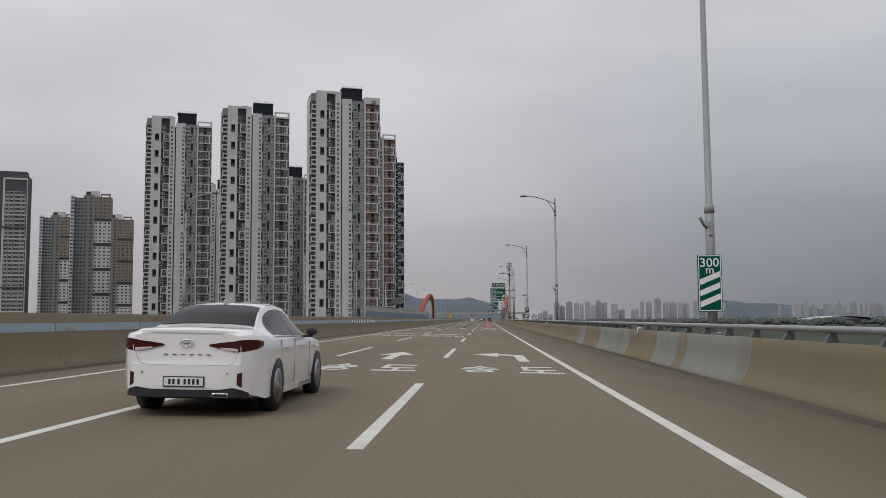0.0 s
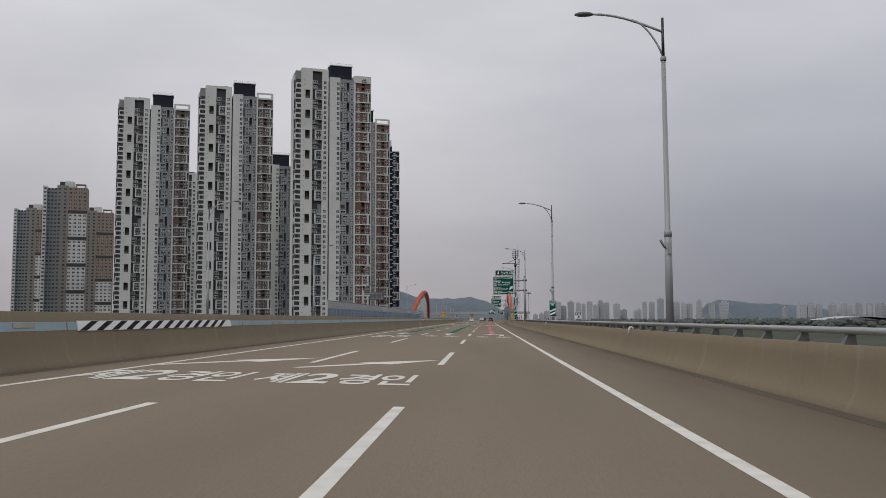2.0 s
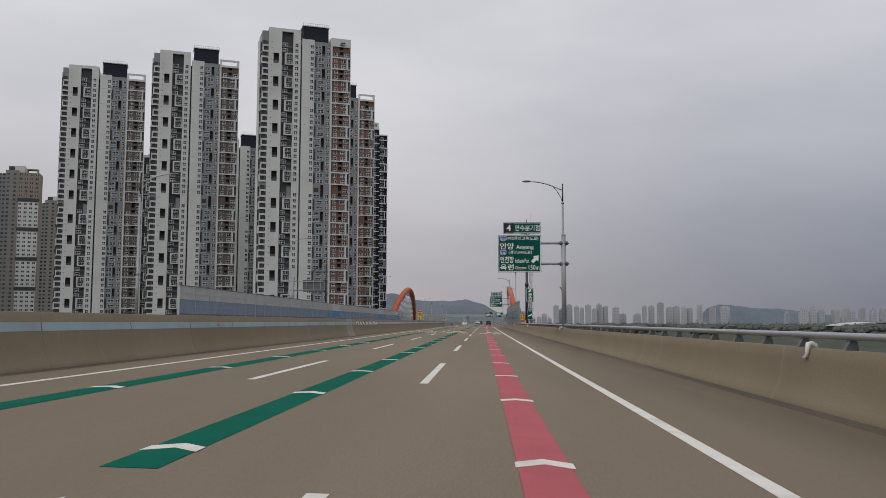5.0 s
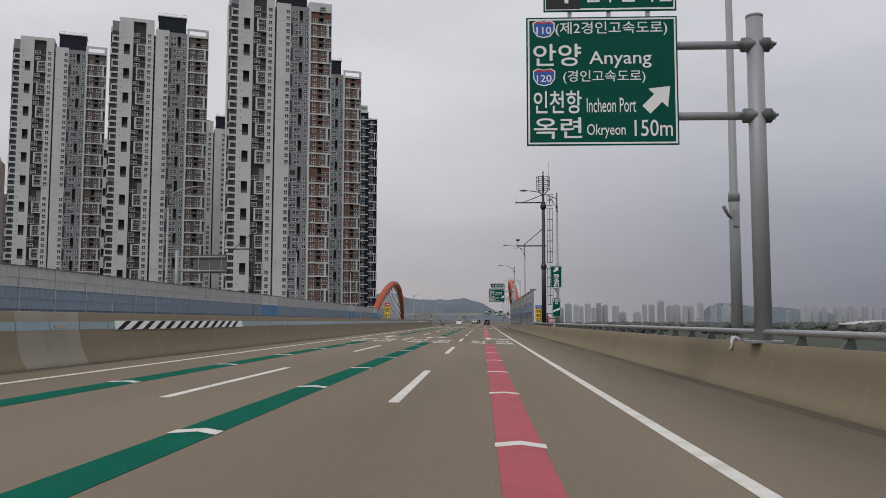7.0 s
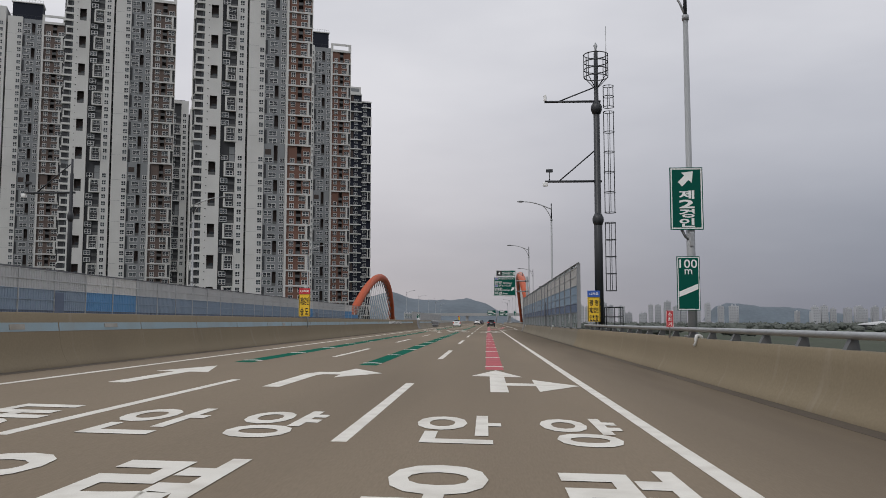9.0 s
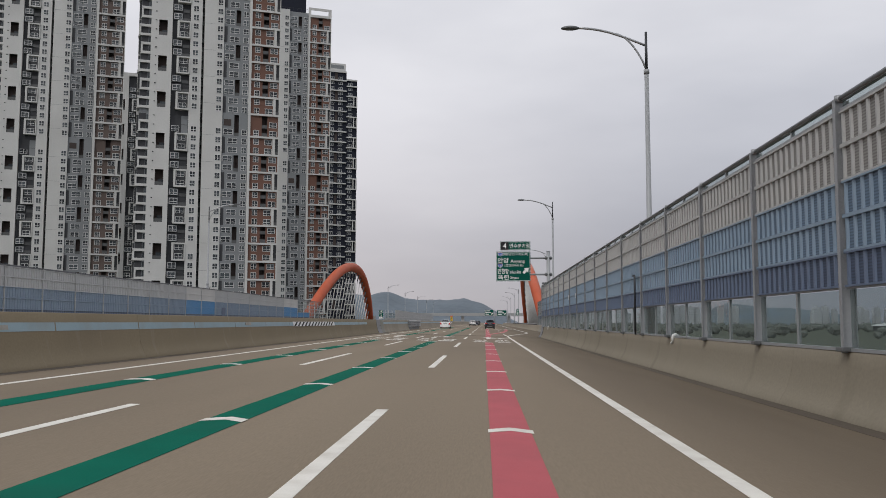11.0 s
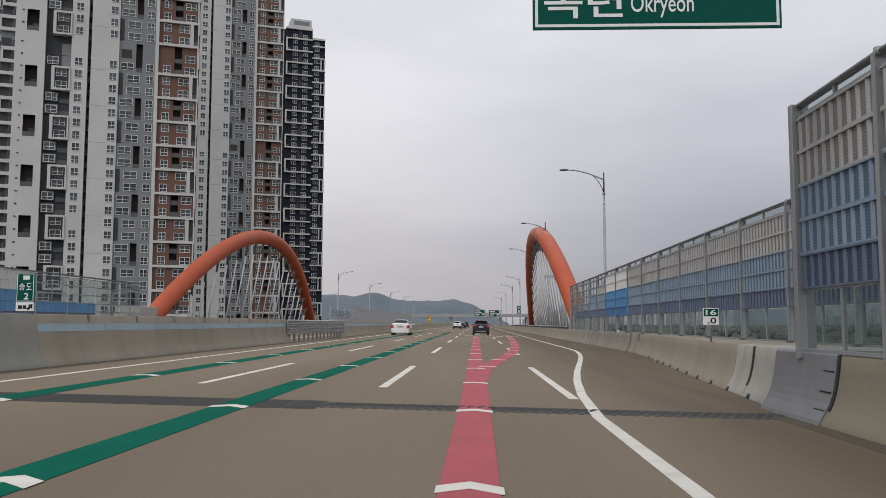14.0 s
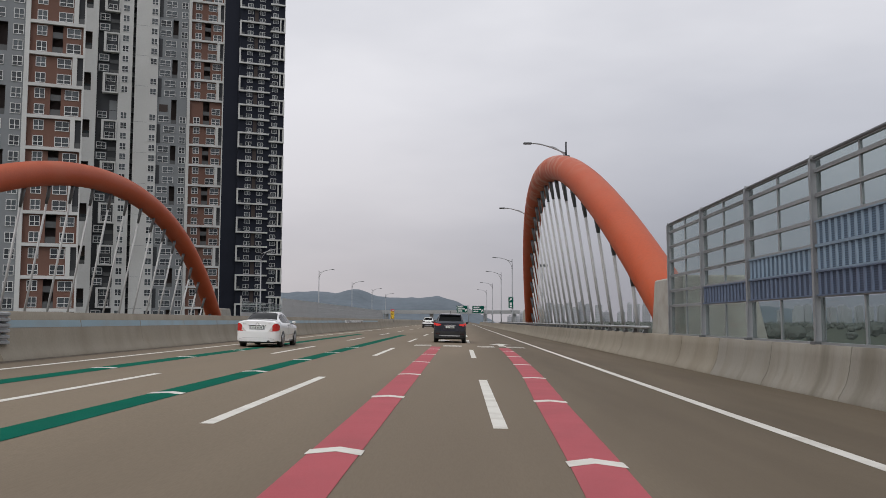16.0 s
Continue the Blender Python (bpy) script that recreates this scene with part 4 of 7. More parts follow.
def glass_bay(wall, m, w, z0, z1, name="glass_pane"):
    key = (round(w, 3), round(z1 - z0, 3))
    if key not in GLASS_ME:
        GLASS_ME[key] = (mesh_of("glass_pane", box(0.1, w / 2 - 0.03, -0.012, 0.012, 0.04, z1 - z0 - 0.04), M["wall_glass"]),
                         mesh_of("mullion", box(w / 2 - 0.022, w / 2 + 0.022, -0.03, 0.03, 0, z1 - z0), M["post_grey"]),
                         mesh_of("rail", box(0.06, w - 0.06, -0.04, 0.04, -0.026, 0.026), M["post_grey"]))
    pane, mull, bar = GLASS_ME[key]
    for k in (0, w / 2 - 0.07):
        o = shared(name, pane, wall, m @ Matrix.Translation((k, 0, z0)))
        o.visible_shadow = False
    shared("mullion", mull, wall, m @ Matrix.Translation((0, 0, z0)))
    shared("rail", bar, wall, m @ Matrix.Translation((0, 0, z1)))
    shared("rail", bar, wall, m @ Matrix.Translation((0, 0, z0 + 0.03)))


def noise_wall_bay(wall, m, w, rows, fine=True):
    z = 0.0
    for kind, h in rows:
        if kind == "glass":
            glass_bay(wall, m, w, z, z + h)
        else:
            shared("panel", panel_mesh(kind, w - 0.12, h, M["panel_" + kind if fine else "sheet_" + kind], fine), wall, m @ Matrix.Translation((0.06, -0.02, z)))
        z += h


FULL = [("glass", 0.98), ("deep", 0.51), ("mid", 0.51), ("mid", 0.51), ("pale", 0.51), ("pale", 0.51), ("glass", 0.27)]
wall_a = thing("noise_barrier", pose(0, 0, 0), "tall roadside noise barrier with glazed foot and blue-grey ribbed panels", "noise barrier", kind="structure")
FULL_A = [("glass", 0.96), ("deep", 0.53), ("mid", 0.53), ("mid", 0.53), ("pale", 0.53), ("pale", 0.53), ("glass", 0.20)]
AU, A0, AS = 5.13, 249.55, 4.11
for i in range(17):
    y = A0 + AS * i
    m = bay_pose(AU, y, 0.985)
    shared("post", POST_ME, wall_a, m)
    shared("post_foot", FOOT_ME, wall_a, m)
    noise_wall_bay(wall_a, m, AS, FULL_A)
for y in (A0 + 17 * AS, A0 + 17 * AS + 2.78):
    shared("post", POST_ME, wall_a, bay_pose(AU, y, 0.985))
    noise_wall_bay(wall_a, bay_pose(AU, y, 0.985), 2.78, FULL_A)
part("end_plate", box(-0.06, 0.10, -0.13, 0.14, -0.1, 3.86, 0.01), M["steel"], wall_a, m=bay_pose(AU, A0 + 17 * AS + 5.56, 0.985))
for y in (A0 + 11 * AS, A0 + 12 * AS):
    part("number_plate", box(-0.13, 0.13, -0.16, -0.12, 1.83, 2.12, 0.01), M["panel_white"], wall_a, "small white marker plate", m=bay_pose(AU, y, 0.985))
    part("plate_mark", box(-0.06, 0.06, -0.165, -0.158, 1.9, 1.98), M["steel_dark"], wall_a, m=bay_pose(AU, y, 0.985))

wall_b = thing("noise_barrier", pose(0, 0, 0), "noise barrier along the slip lane stepping down to clear glazing", "noise barrier", kind="structure")
for i in range(15):
    y = 326.75 + 4.085 * i
    u = 8.55
    m = bay_pose(u, y, 0.985)
    shared("post", POST_ME, wall_b, m)
    shared("post_foot", FOOT_ME, wall_b, m)
    rows_ = FULL
    if i in (8, 9):
        rows_ = [(k.replace("deep", "royal").replace("mid", "bright").replace("pale", "white"), h) for k, h in FULL]
    if i >= 10:
        solid = 14 - i
        rows_ = [(k if 0 < j <= solid else "glass", h) for j, (k, h) in enumerate(FULL)]
    noise_wall_bay(wall_b, m, 4.09, rows_)
shared("post", POST_ME, wall_b, bay_pose(8.55, 388.02, 0.985))

for wall, y0, y1, du in ((wall_a, 249.55, 324.9, 5.13), (wall_b, 326.8, 388.0, 8.55)):
    bm = bmesh.new()
    add_sweep(bm, [(0.045 * math.cos(a) - 0.02, 4.81 + 0.045 * math.sin(a)) for a in np.linspace(0, 2 * math.pi, 9)[:-1]], [(y, du) for y in steps(y0, y1, 4)])
    part("top_rail", tidy(bm), M["steel_dark"], wall, "grey steel tube along the top", smooth=True)

part("hook_bar", tube([(0, -0.2, 0.0), (0, -0.2, 2.0), (0.05, -0.2, 2.06), (0.3, -0.2, 2.06)], 0.035, 8), M["mast_black"], wall_a, "black steel bracket on the wall", m=bay_pose(AU, 274.8, 0.985))
wall_c = thing("noise_barrier", pose(0, 0, 0), "long noise barrier of pale and blue ribbed panels beyond the opposite carriageway", "noise barrier", kind="structure")
for i in range(49):
    y = 181.5 + 4 * i
    m = bay_pose(-26.0, y, 0.0, -1)
    shared("post", THIN_ME, wall_c, m)
    bright = i in (18, 19, 34, 35, 43, 44)
    mid = "bright" if bright or i > 44 else "mid"
    if i < 45:
        rows_ = [("deep", 0.9), ("deep", 0.5), (mid, 0.6), (mid, 0.6), ("white" if bright else "pale", 0.55), ("white" if bright else "pale", 0.55)]
    elif i < 47:
        rows_ = [("deep", 0.9), ("deep", 0.5), (mid, 0.6), ("glass", 0.55), ("glass", 0.55), ("glass", 0.5)]
    else:
        rows_ = [("deep", 0.9), ("glass", 0.55), ("glass", 0.55), ("glass", 0.55), ("glass", 0.55), ("glass", 0.5)]
    noise_wall_bay(wall_c, m, 4.0, rows_, False)
bm = bmesh.new()
add_sweep(bm, [(-0.05, 3.70), (0.05, 3.70), (0.05, 3.80), (-0.05, 3.80)], [(y, -26.0) for y in steps(181.5, 377.5, 8)])
part("top_rail", tidy(bm), M["steel_dark"], wall_c)
wall_d = thing("noise_barrier", pose(0, 0, 0), "distant pale noise barrier beyond the arch bridge", "noise barrier", kind="structure")
for i in range(24):
    y = 464 + 8 * i
    m = bay_pose(-26.0, y, 0.0, -1)
    shared("post", THIN_ME, wall_d, m)
    noise_wall_bay(wall_d, m, 8.0, [("pale", 1.0), ("pale", 1.1), ("pale", 1.1), ("pale", 0.9)] if i > 2 else [("deep", 0.9), ("pale", 0.8), ("glass", 0.8), ("glass", 0.6)], False)


# ---- lamp posts ----
def lamp_post(m, label):
    """A tapered steel post whose curved arm reaches over -x."""
    lamp = thing("street_lamp", m, label, "street lamp", "lamp posts along the motorway")
    part("base_plate", box(-0.2, 0.2, -0.2, 0.2, 0.0, 0.05, 0.01), M["steel"], lamp)
    part("pole", tube([(0, 0, 0), (0, 0, 3.3), (0, 0, 3.32), (0, 0, 9.4)], [0.13, 0.12, 0.095, 0.075], 14), M["pole_grey"], lamp, smooth=True)
    part("collar", tube([(0, 0, 9.3), (0, 0, 9.45)], 0.1, 12), M["pole_grey"], lamp)
    part("upper_pole", tube([(0, 0, 9.35), (0, 0, 10.83)], [0.055, 0.045], 10), M["mast_black"], lamp)
    a = [(-2.45 * t, 0, 10.33 + 0.68 * math.sin(t * math.pi / 2)) for t in np.linspace(0, 1, 10)]
    part("arm", tube(a, [0.045] * 9 + [0.035], 8), M["steel"], lamp, smooth=True)
    b = [(-1.15 * t, 0, 9.43 + 1.36 * math.sin(t * math.pi / 2) ** 0.8) for t in np.linspace(0, 1, 9)]
    part("strut", tube(b, 0.035, 8), M["steel"], lamp, smooth=True)
    bm = bmesh.new()
    bmesh.ops.create_uvsphere(bm, u_segments=14, v_segments=8, radius=1.0)
    for v in bm.verts:
        v.co = Vector((v.co.x * 0.34 - 2.7, v.co.y * 0.15, v.co.z * (0.10 if v.co.z > 0 else 0.06) + 11.0))
    part("lamp_head", bm, M["steel_dark"], lamp, smooth=True)
    part("flag_holder", tube([(-0.05, -0.06, 2.78), (-0.16, -0.08, 2.86), (-0.27, -0.08, 3.08)], [0.03, 0.035, 0.045], 8), M["steel_dark"], lamp)
    part("sleeve", tube([(0, 0, 3.2), (0, 0, 3.36), (0, 0, 3.44)], [0.135, 0.13, 0.1], 14), M["pole_grey"], lamp)
    part("outlet_box", box(-0.06, 0.06, -0.16, -0.05, 2.6, 3.0, 0.01), M["steel"], lamp)
    return lamp


first_lamp = lamp_post(Matrix.Translation(at_road(5.5, 23.0, 0.985)), "grey steel street lamp with a curved arm over the motorway")
for y, u in ((74.0, 5.69), (123.3, 5.6), (175.0, 5.42), (224.4, 5.68), (275.0, 5.52), (318.8, 5.62), (369.9, 8.82), (489, 9.0), (526, 9.0), (575, 9.0), (625, 9.0)):
    copy_thing(first_lamp, Matrix.Translation(at_road(u, y, 0.985 if y < 450 else 0.1)))
for y in (24, 74.5, 125, 175, 226, 276, 326, 478, 527, 578, 627, 675):
    copy_thing(first_lamp, Matrix.Translation(at_road(-26.9, y, 0.985 if y < 450 else -0.3)) @ pose(0, 0, 0, 0, 0, 180))


# ---- road signs ----
def sign_text(body, x0, x1, z0, z1, mat, parent, y=-0.012, bold=0.02):
    me = fitted_letters(body, x0, x1, z0, z1, bold)
    me.materials.append(mat)
    ob = new("lettering", me)
    ob.parent = parent
    ob.matrix_basis = pose(0, y, 0, 90, 0, 0)
    return ob


def plate(name, x0, x1, z0, z1, mat, parent, border=None, label="", y=0.0, thick=0.03):
    """A flat sign plate with an outline a little proud of it."""
    ob = part(name, box(x0, x1, y - 0.005, y + thick, z0, z1, 0.004), mat, parent, label)
    if border:
        w, g = 0.035 * min(1.0, (x1 - x0)), 0.03 * min(1.0, (x1 - x0))
        bm = bmesh.new()
        for a, b, c, d in ((x0 + g, x1 - g, z0 + g, z0 + g + w), (x0 + g, x1 - g, z1 - g - w, z1 - g), (x0 + g, x0 + g + w, z0 + g + w, z1 - g - w), (x1 - g - w, x1 - g, z0 + g + w, z1 - g - w)):
            add_box(bm, a, b, y - 0.009, y - 0.004, c, d)
        part("border", bm, border, ob)
    return ob


def sign_arrow(parent, x, z, s, ang=-45, mat=None):
    bm = bmesh.new()
    pts = [(-0.19, -0.55), (0.19, -0.55), (0.19, 0.02), (0.46, 0.02), (0, 0.6), (-0.46, 0.02), (-0.19, 0.02)]
    c, d = math.cos(radians(ang)), math.sin(radians(ang))
    f = bm.faces.new([bm.verts.new((x + s * (px * c - pz * d), -0.012, z + s * (px * d + pz * c))) for px, pz in pts])
    f.normal_update()
    bmesh.ops.triangulate(bm, faces=[f])
    return part("arrow", bm, mat or M["sign_white"], parent)


def route_shield(parent, x, z, s, number):
    pts = [(-0.5, 0.35), (-0.3, 0.5), (0, 0.42), (0.3, 0.5), (0.5, 0.35), (0.48, -0.1), (0.3, -0.4), (0, -0.5), (-0.3, -0.4), (-0.48, -0.1)]
    bm = bmesh.new()
    bm.faces.new([bm.verts.new((x + s * 1.28 * px, -0.011, z + s * 1.05 * pz)) for px, pz in pts])
    part("shield", bm, M["sign_white"], parent)
    bm = bmesh.new()
    bm.faces.new([bm.verts.new((x + s * px * 1.14, -0.014, z + s * pz * 0.9)) for px, pz in pts])
    part("shield", bm, M["sign_blue"], parent)
    bm = bmesh.new()
    bm.faces.new([bm.verts.new((x + s * px * 1.14, -0.016, z + s * (0.2 + (pz - 0.2) * 0.9))) for px, pz in pts[:5]])
    part("shield", bm, M["sign_red"], parent)
    sign_text(number, x - 0.42 * s, x + 0.42 * s, z - 0.28 * s, z + 0.14 * s, M["sign_white"], parent, -0.018, 0.01)


def gantry(u, y, distance, foot):
    """A cantilever post with a direction sign over the lane."""
    g = thing("direction_sign", Matrix.Translation(at_road(u, y, foot)), "green cantilever direction sign with Korean place names on a grey post", "road sign", "green direction signs")
    part("post", tube([(0, 0, 0.985 - foot), (0, 0, 6.78)], 0.17, 18), M["pole_grey"], g, smooth=True)
    part("post_cap", tube([(0, 0, 6.78), (0, 0, 6.83)], 0.175, 18), M["pole_grey"], g)
    part("base_plate", box(-0.3, 0.3, -0.3, 0.3, 0.985 - foot, 1.045 - foot, 0.01), M["steel"], g)
    for z in (4.72, 6.2):
        part("arm", tube([(0.35, -0.02, z), (-4.3, -0.02, z)], 0.085, 12), M["pole_grey"], g, smooth=True)
        part("clamp", tube([(-0.28, -0.02, z), (0.28, -0.02, z)], 0.15, 12), M["steel_dark"], g)
        part("gusset", box(-0.4, 0.4, -0.12, 0.08, z - 0.02, z + 0.02), M["steel_dark"], g)
    x0, x1, z0, z1 = -4.70, -1.62, 4.1, 6.78
    main = plate("sign_panel", x0, x1, z0, z1, M["sign_green"], g, M["sign_white"], y=-0.17)
    main.location = (0, 0, 0)
    head = plate("sign_panel", x0 + 0.36, x1, 6.90, 7.70, M["sign_green"], g, M["sign_white"], y=-0.17)
    box_ = plate("number_field", x0 + 0.41, x0 + 1.12, 6.95, 7.65, M["sign_black"], head, None, y=-0.178, thick=0.004)
    for x in (-3.8, -3.0, -2.2):
        part("bracket", box(x - 0.04, x + 0.04, -0.14, -0.08, 6.7, 7.0), M["steel"], g)
    for ob in (main, head):
        ob["label"] = "green sign panel with white lettering"
    def tx(body, a, b, c, d, bold=0.006):
        t = sign_text(body, x0 + a, x0 + b, c, d, M["sign_white"], main, -0.182, bold)
    sign_text("4", x0 + 0.6, x0 + 0.92, 7.07, 7.53, M["sign_white"], head, -0.19, 0.012)
    sign_text("연수분기점", x0 + 1.2, x1 - 0.1, 7.08, 7.52, M["sign_white"], head, -0.182, 0.008)
    tx("(제2경인고속도로)", 0.60, 2.88, 6.38, 6.68)
    tx("안양", 0.14, 1.12, 5.75, 6.22, 0.012)
    tx("Anyang", 1.28, 2.55, 5.70, 6.06)
    tx("(경인고속도로)", 0.75, 2.42, 5.38, 5.66)
    tx("인천항", 0.14, 1.12, 4.76, 5.24, 0.012)
    tx("Incheon Port", 1.22, 2.22, 4.78, 5.08)
    tx("옥련", 0.14, 1.12, 4.24, 4.68, 0.012)
    tx("Okryeon", 1.22, 2.0, 4.24, 4.54)
    if distance:
        tx(distance, 2.18, 2.95, 4.28, 4.62)
    for n_, zz in (("110", 6.53), ("120", 5.52)):
        before = set(bpy.data.objects)
        route_shield(main, x0 + 0.36, zz, 0.36, n_)
        for o in set(bpy.data.objects) - before:
            o.location.y += -0.17
    before = set(bpy.data.objects)
    sign_arrow(main, x0 + 2.66, 5.06, 0.6)
    for o in set(bpy.data.objects) - before:
        o.location.y += -0.17
    return g


gantry(5.23, 172.6, "150m", 0.885)
gantry(5.47, 322.2, "", 0.98)


def post_sign(name, u, y, z0, z1, w, label):
    """A small plate that hangs on a lamp post; its own frame is the plate's foot."""
    return thing(name, Matrix.Translation(at_road(u, y, 0) + Vector((0, -0.16, 0))), label, "road sign", "small signs on lamp posts")


def countdown(u, y, number, bars, k=1.08, zb=1.58):
    s = post_sign("countdown_sign", u, y, 1.5, 2.9, 0.56, f"green exit countdown plate reading {number} m with white bars")
    s.matrix_basis = s.matrix_basis @ Matrix.Translation((0, 0, zb)) @ Matrix.Diagonal((k, 1, k, 1))
    zb = 0.0
    p = plate("sign_panel", -0.29, 0.29, zb, zb + 1.38, M["sign_green"], s, M["sign_white"])
    sign_text(str(number), -0.225, 0.225, zb + 1.08, zb + 1.3, M["sign_white"], p, -0.012, 0.008)
    sign_text("m", -0.095, 0.095, zb + 0.92, zb + 1.05, M["sign_white"], p, -0.012, 0.008)
    for i in range(bars):
        z = zb + 0.10 + 0.27 * i + (0.24 if bars == 1 else 0)
        bm = bmesh.new()
        h = 0.14
        bm.faces.new([bm.verts.new(q) for q in ((-0.24, -0.012, z), (0.24, -0.012, z + 0.2), (0.24, -0.012, z + 0.2 + h), (-0.24, -0.012, z + h))])
        part("bar", bm, M["sign_white"], p)
    part("bracket", box(-0.05, 0.05, 0.02, 0.12, zb + 0.3, zb + 0.4), M["steel"], s)
    part("bracket", box(-0.05, 0.05, 0.02, 0.12, zb + 1.0, zb + 1.1), M["steel"], s)


countdown(5.42, 23.0, 300, 3)
countdown(5.55, 123.3, 200, 2)
countdown(5.55, 224.4, 100, 1, 1.12, 1.74)
s = post_sign("exit_name_sign", 5.55, 224.4, 3.8, 5.3, 0.76, "green exit sign with an arrow and upright Korean lettering")
p = plate("sign_panel", -0.47, 0.47, 4.05, 5.86, M["sign_green"], s, M["sign_white"])
sign_arrow(p, 0.0, 5.55, 0.46)
for i, ch in enumerate("제2경인"):
    sign_text(ch, -0.22, 0.22, 4.94 - 0.27 * i, 5.19 - 0.27 * i, M["sign_white"], p, -0.012, 0.03)
for z in (4.3, 5.6):
    part("bracket", box(-0.05, 0.05, 0.02, 0.14, z, z + 0.1), M["steel"], s)


def lamp_sign(u, y, z0, z1, w, label):
    """A green plate with an arrow whose writing is too far off to read."""
    s = post_sign("exit_sign", u, y, z0, z1, w, label)
    p = plate("sign_panel", -w / 2, w / 2, z0, z1, M["sign_green"], s, M["sign_white"])
    sign_arrow(p, 0.0, z1 - 0.4, 0.4)
    for i in range(3):
        part("bar", box(-0.2 * w, 0.2 * w, -0.011, -0.004, z0 + 0.15 + 0.25 * i, z0 + 0.32 + 0.25 * i), M["sign_white"], p)
    part("bracket", box(-0.05, 0.05, 0.02, 0.14, z0 + 0.2, z1 - 0.2), M["steel"], s)


s = thing("exit_plate", Matrix.Translation(at_road(-10.85, 332.0, 1.28)), "small green and white exit plate on the median barrier", "road sign")
part("post", tube([(0, 0.03, 0), (0, 0.03, 0.8)], 0.03, 8), M["steel"], s)
p = plate("sign_panel", -0.22, 0.22, 0.28, 0.98, M["sign_green"], s, M["sign_white"])
sign_text("2", -0.03, 0.09, 0.34, 0.5, M["sign_white"], p, -0.012, 0.02)
sign_text("송", -0.15, -0.01, 0.56, 0.74, M["sign_white"], p, -0.012, 0.01)
sign_text("도", 0.02, 0.16, 0.57, 0.74, M["sign_white"], p, -0.012, 0.01)
part("bar", box(-0.06, 0.1, -0.011, -0.004, 0.82, 0.92), M["sign_white"], p)
q = plate("sign_panel", -0.22, 0.22, 0.06, 0.27, M["sign_white"], s)
for x0, x1 in ((-0.16, -0.06), (-0.04, 0.04)):
    part("bar", box(x0, x1, -0.011, -0.004, 0.11, 0.2), M["sign_black"], q)
sign_arrow(q, 0.13, 0.16, 0.16, -45, M["sign_black"])
lamp_sign(8.75, 489.0, 3.4, 5.1, 0.8, "green exit plate with an arrow on a distant lamp post")


def km_sign(u, y, top, low):
    s = thing("kilometre_sign", Matrix.Translation(at_road(u, y, 0.985)), "small green and white kilometre plate on a thin post", "road sign", "kilometre plates")
    part("post", tube([(0, 0, 0), (0, 0, 0.85)], 0.025, 8), M["steel"], s)
    p = plate("sign_panel", -0.19, 0.19, 0.42, 0.83, M["sign_white"], s, y=-0.04)
    q = plate("number_field", -0.175, 0.175, 0.63, 0.815, M["sign_green"], p, y=-0.046, thick=0.004)
    sign_text(top, -0.13, 0.13, 0.66, 0.79, M["sign_white"], p, -0.056, 0.02)
    sign_text(low, -0.08, 0.13, 0.45, 0.6, M["sign_black"], p, -0.048, 0.02)


km_sign(5.35, 99.8, "15", ".8")
km_sign(right_edge(333) + 0.15, 333.0, "16", ".0")


def work_sign(m, head, rows, label, z0=1.3, head_mat=None):
    s = thing("yellow_notice_sign", m, label, "road sign")
    p = plate("sign_panel", -0.33, 0.33, z0, z0 + 1.3, M["sign_yellow"], s, M["sign_black"])
    q = plate("sign_panel", -0.33, 0.33, z0 + 1.3, z0 + 1.65, head_mat or M["sign_red"], s)
    sign_text(head, -0.25, 0.25, z0 + 1.4, z0 + 1.56, M["sign_white"], q, -0.012, 0.02)
    for i, r_ in enumerate(rows):
        h = 1.2 / len(rows)
        sign_text(r_, -0.24, 0.24, z0 + 1.2 - h * (i + 1) + 0.1 * h, z0 + 1.2 - h * i - 0.12 * h, M["sign_black"], p, -0.012, 0.03)
    part("post", tube([(-0.2, 0.05, 0.2), (-0.2, 0.05, z0 + 1.2)], 0.03, 8), M["steel"], s)
    part("post", tube([(0.2, 0.05, 0.2), (0.2, 0.05, z0 + 1.2)], 0.03, 8), M["steel"], s)


work_sign(Matrix.Translation(at_road(5.5, 245.6, 0)), "1,2차로", ["광 명", "제2경인", "인천항"], "yellow lane notice with a blue head on the parapet", 1.42, M["sign_blue"])
work_sign(Matrix.Translation(at_road(-10.8, 249.0, 0)), "1,2차로", ["제2경인", "송 도"], "yellow lane notice with a red head on the median", 1.35)
s = thing("extinguisher_sign", Matrix.Translation(at_road(4.95, 224.0, 0)), "small red extinguisher plate on the parapet", "road sign")
p = plate("sign_panel", -0.1, 0.1, 1.25, 1.72, M["sign_red"], s, M["sign_white"])
for i, ch in enumerate("소화기"):
    sign_text(ch, -0.055, 0.055, 1.56 - 0.14 * i, 1.67 - 0.14 * i, M["sign_white"], p, -0.012, 0.02)
part("post", tube([(0, 0.05, 0.95), (0, 0.05, 1.6)], 0.02, 8), M["steel"], s)


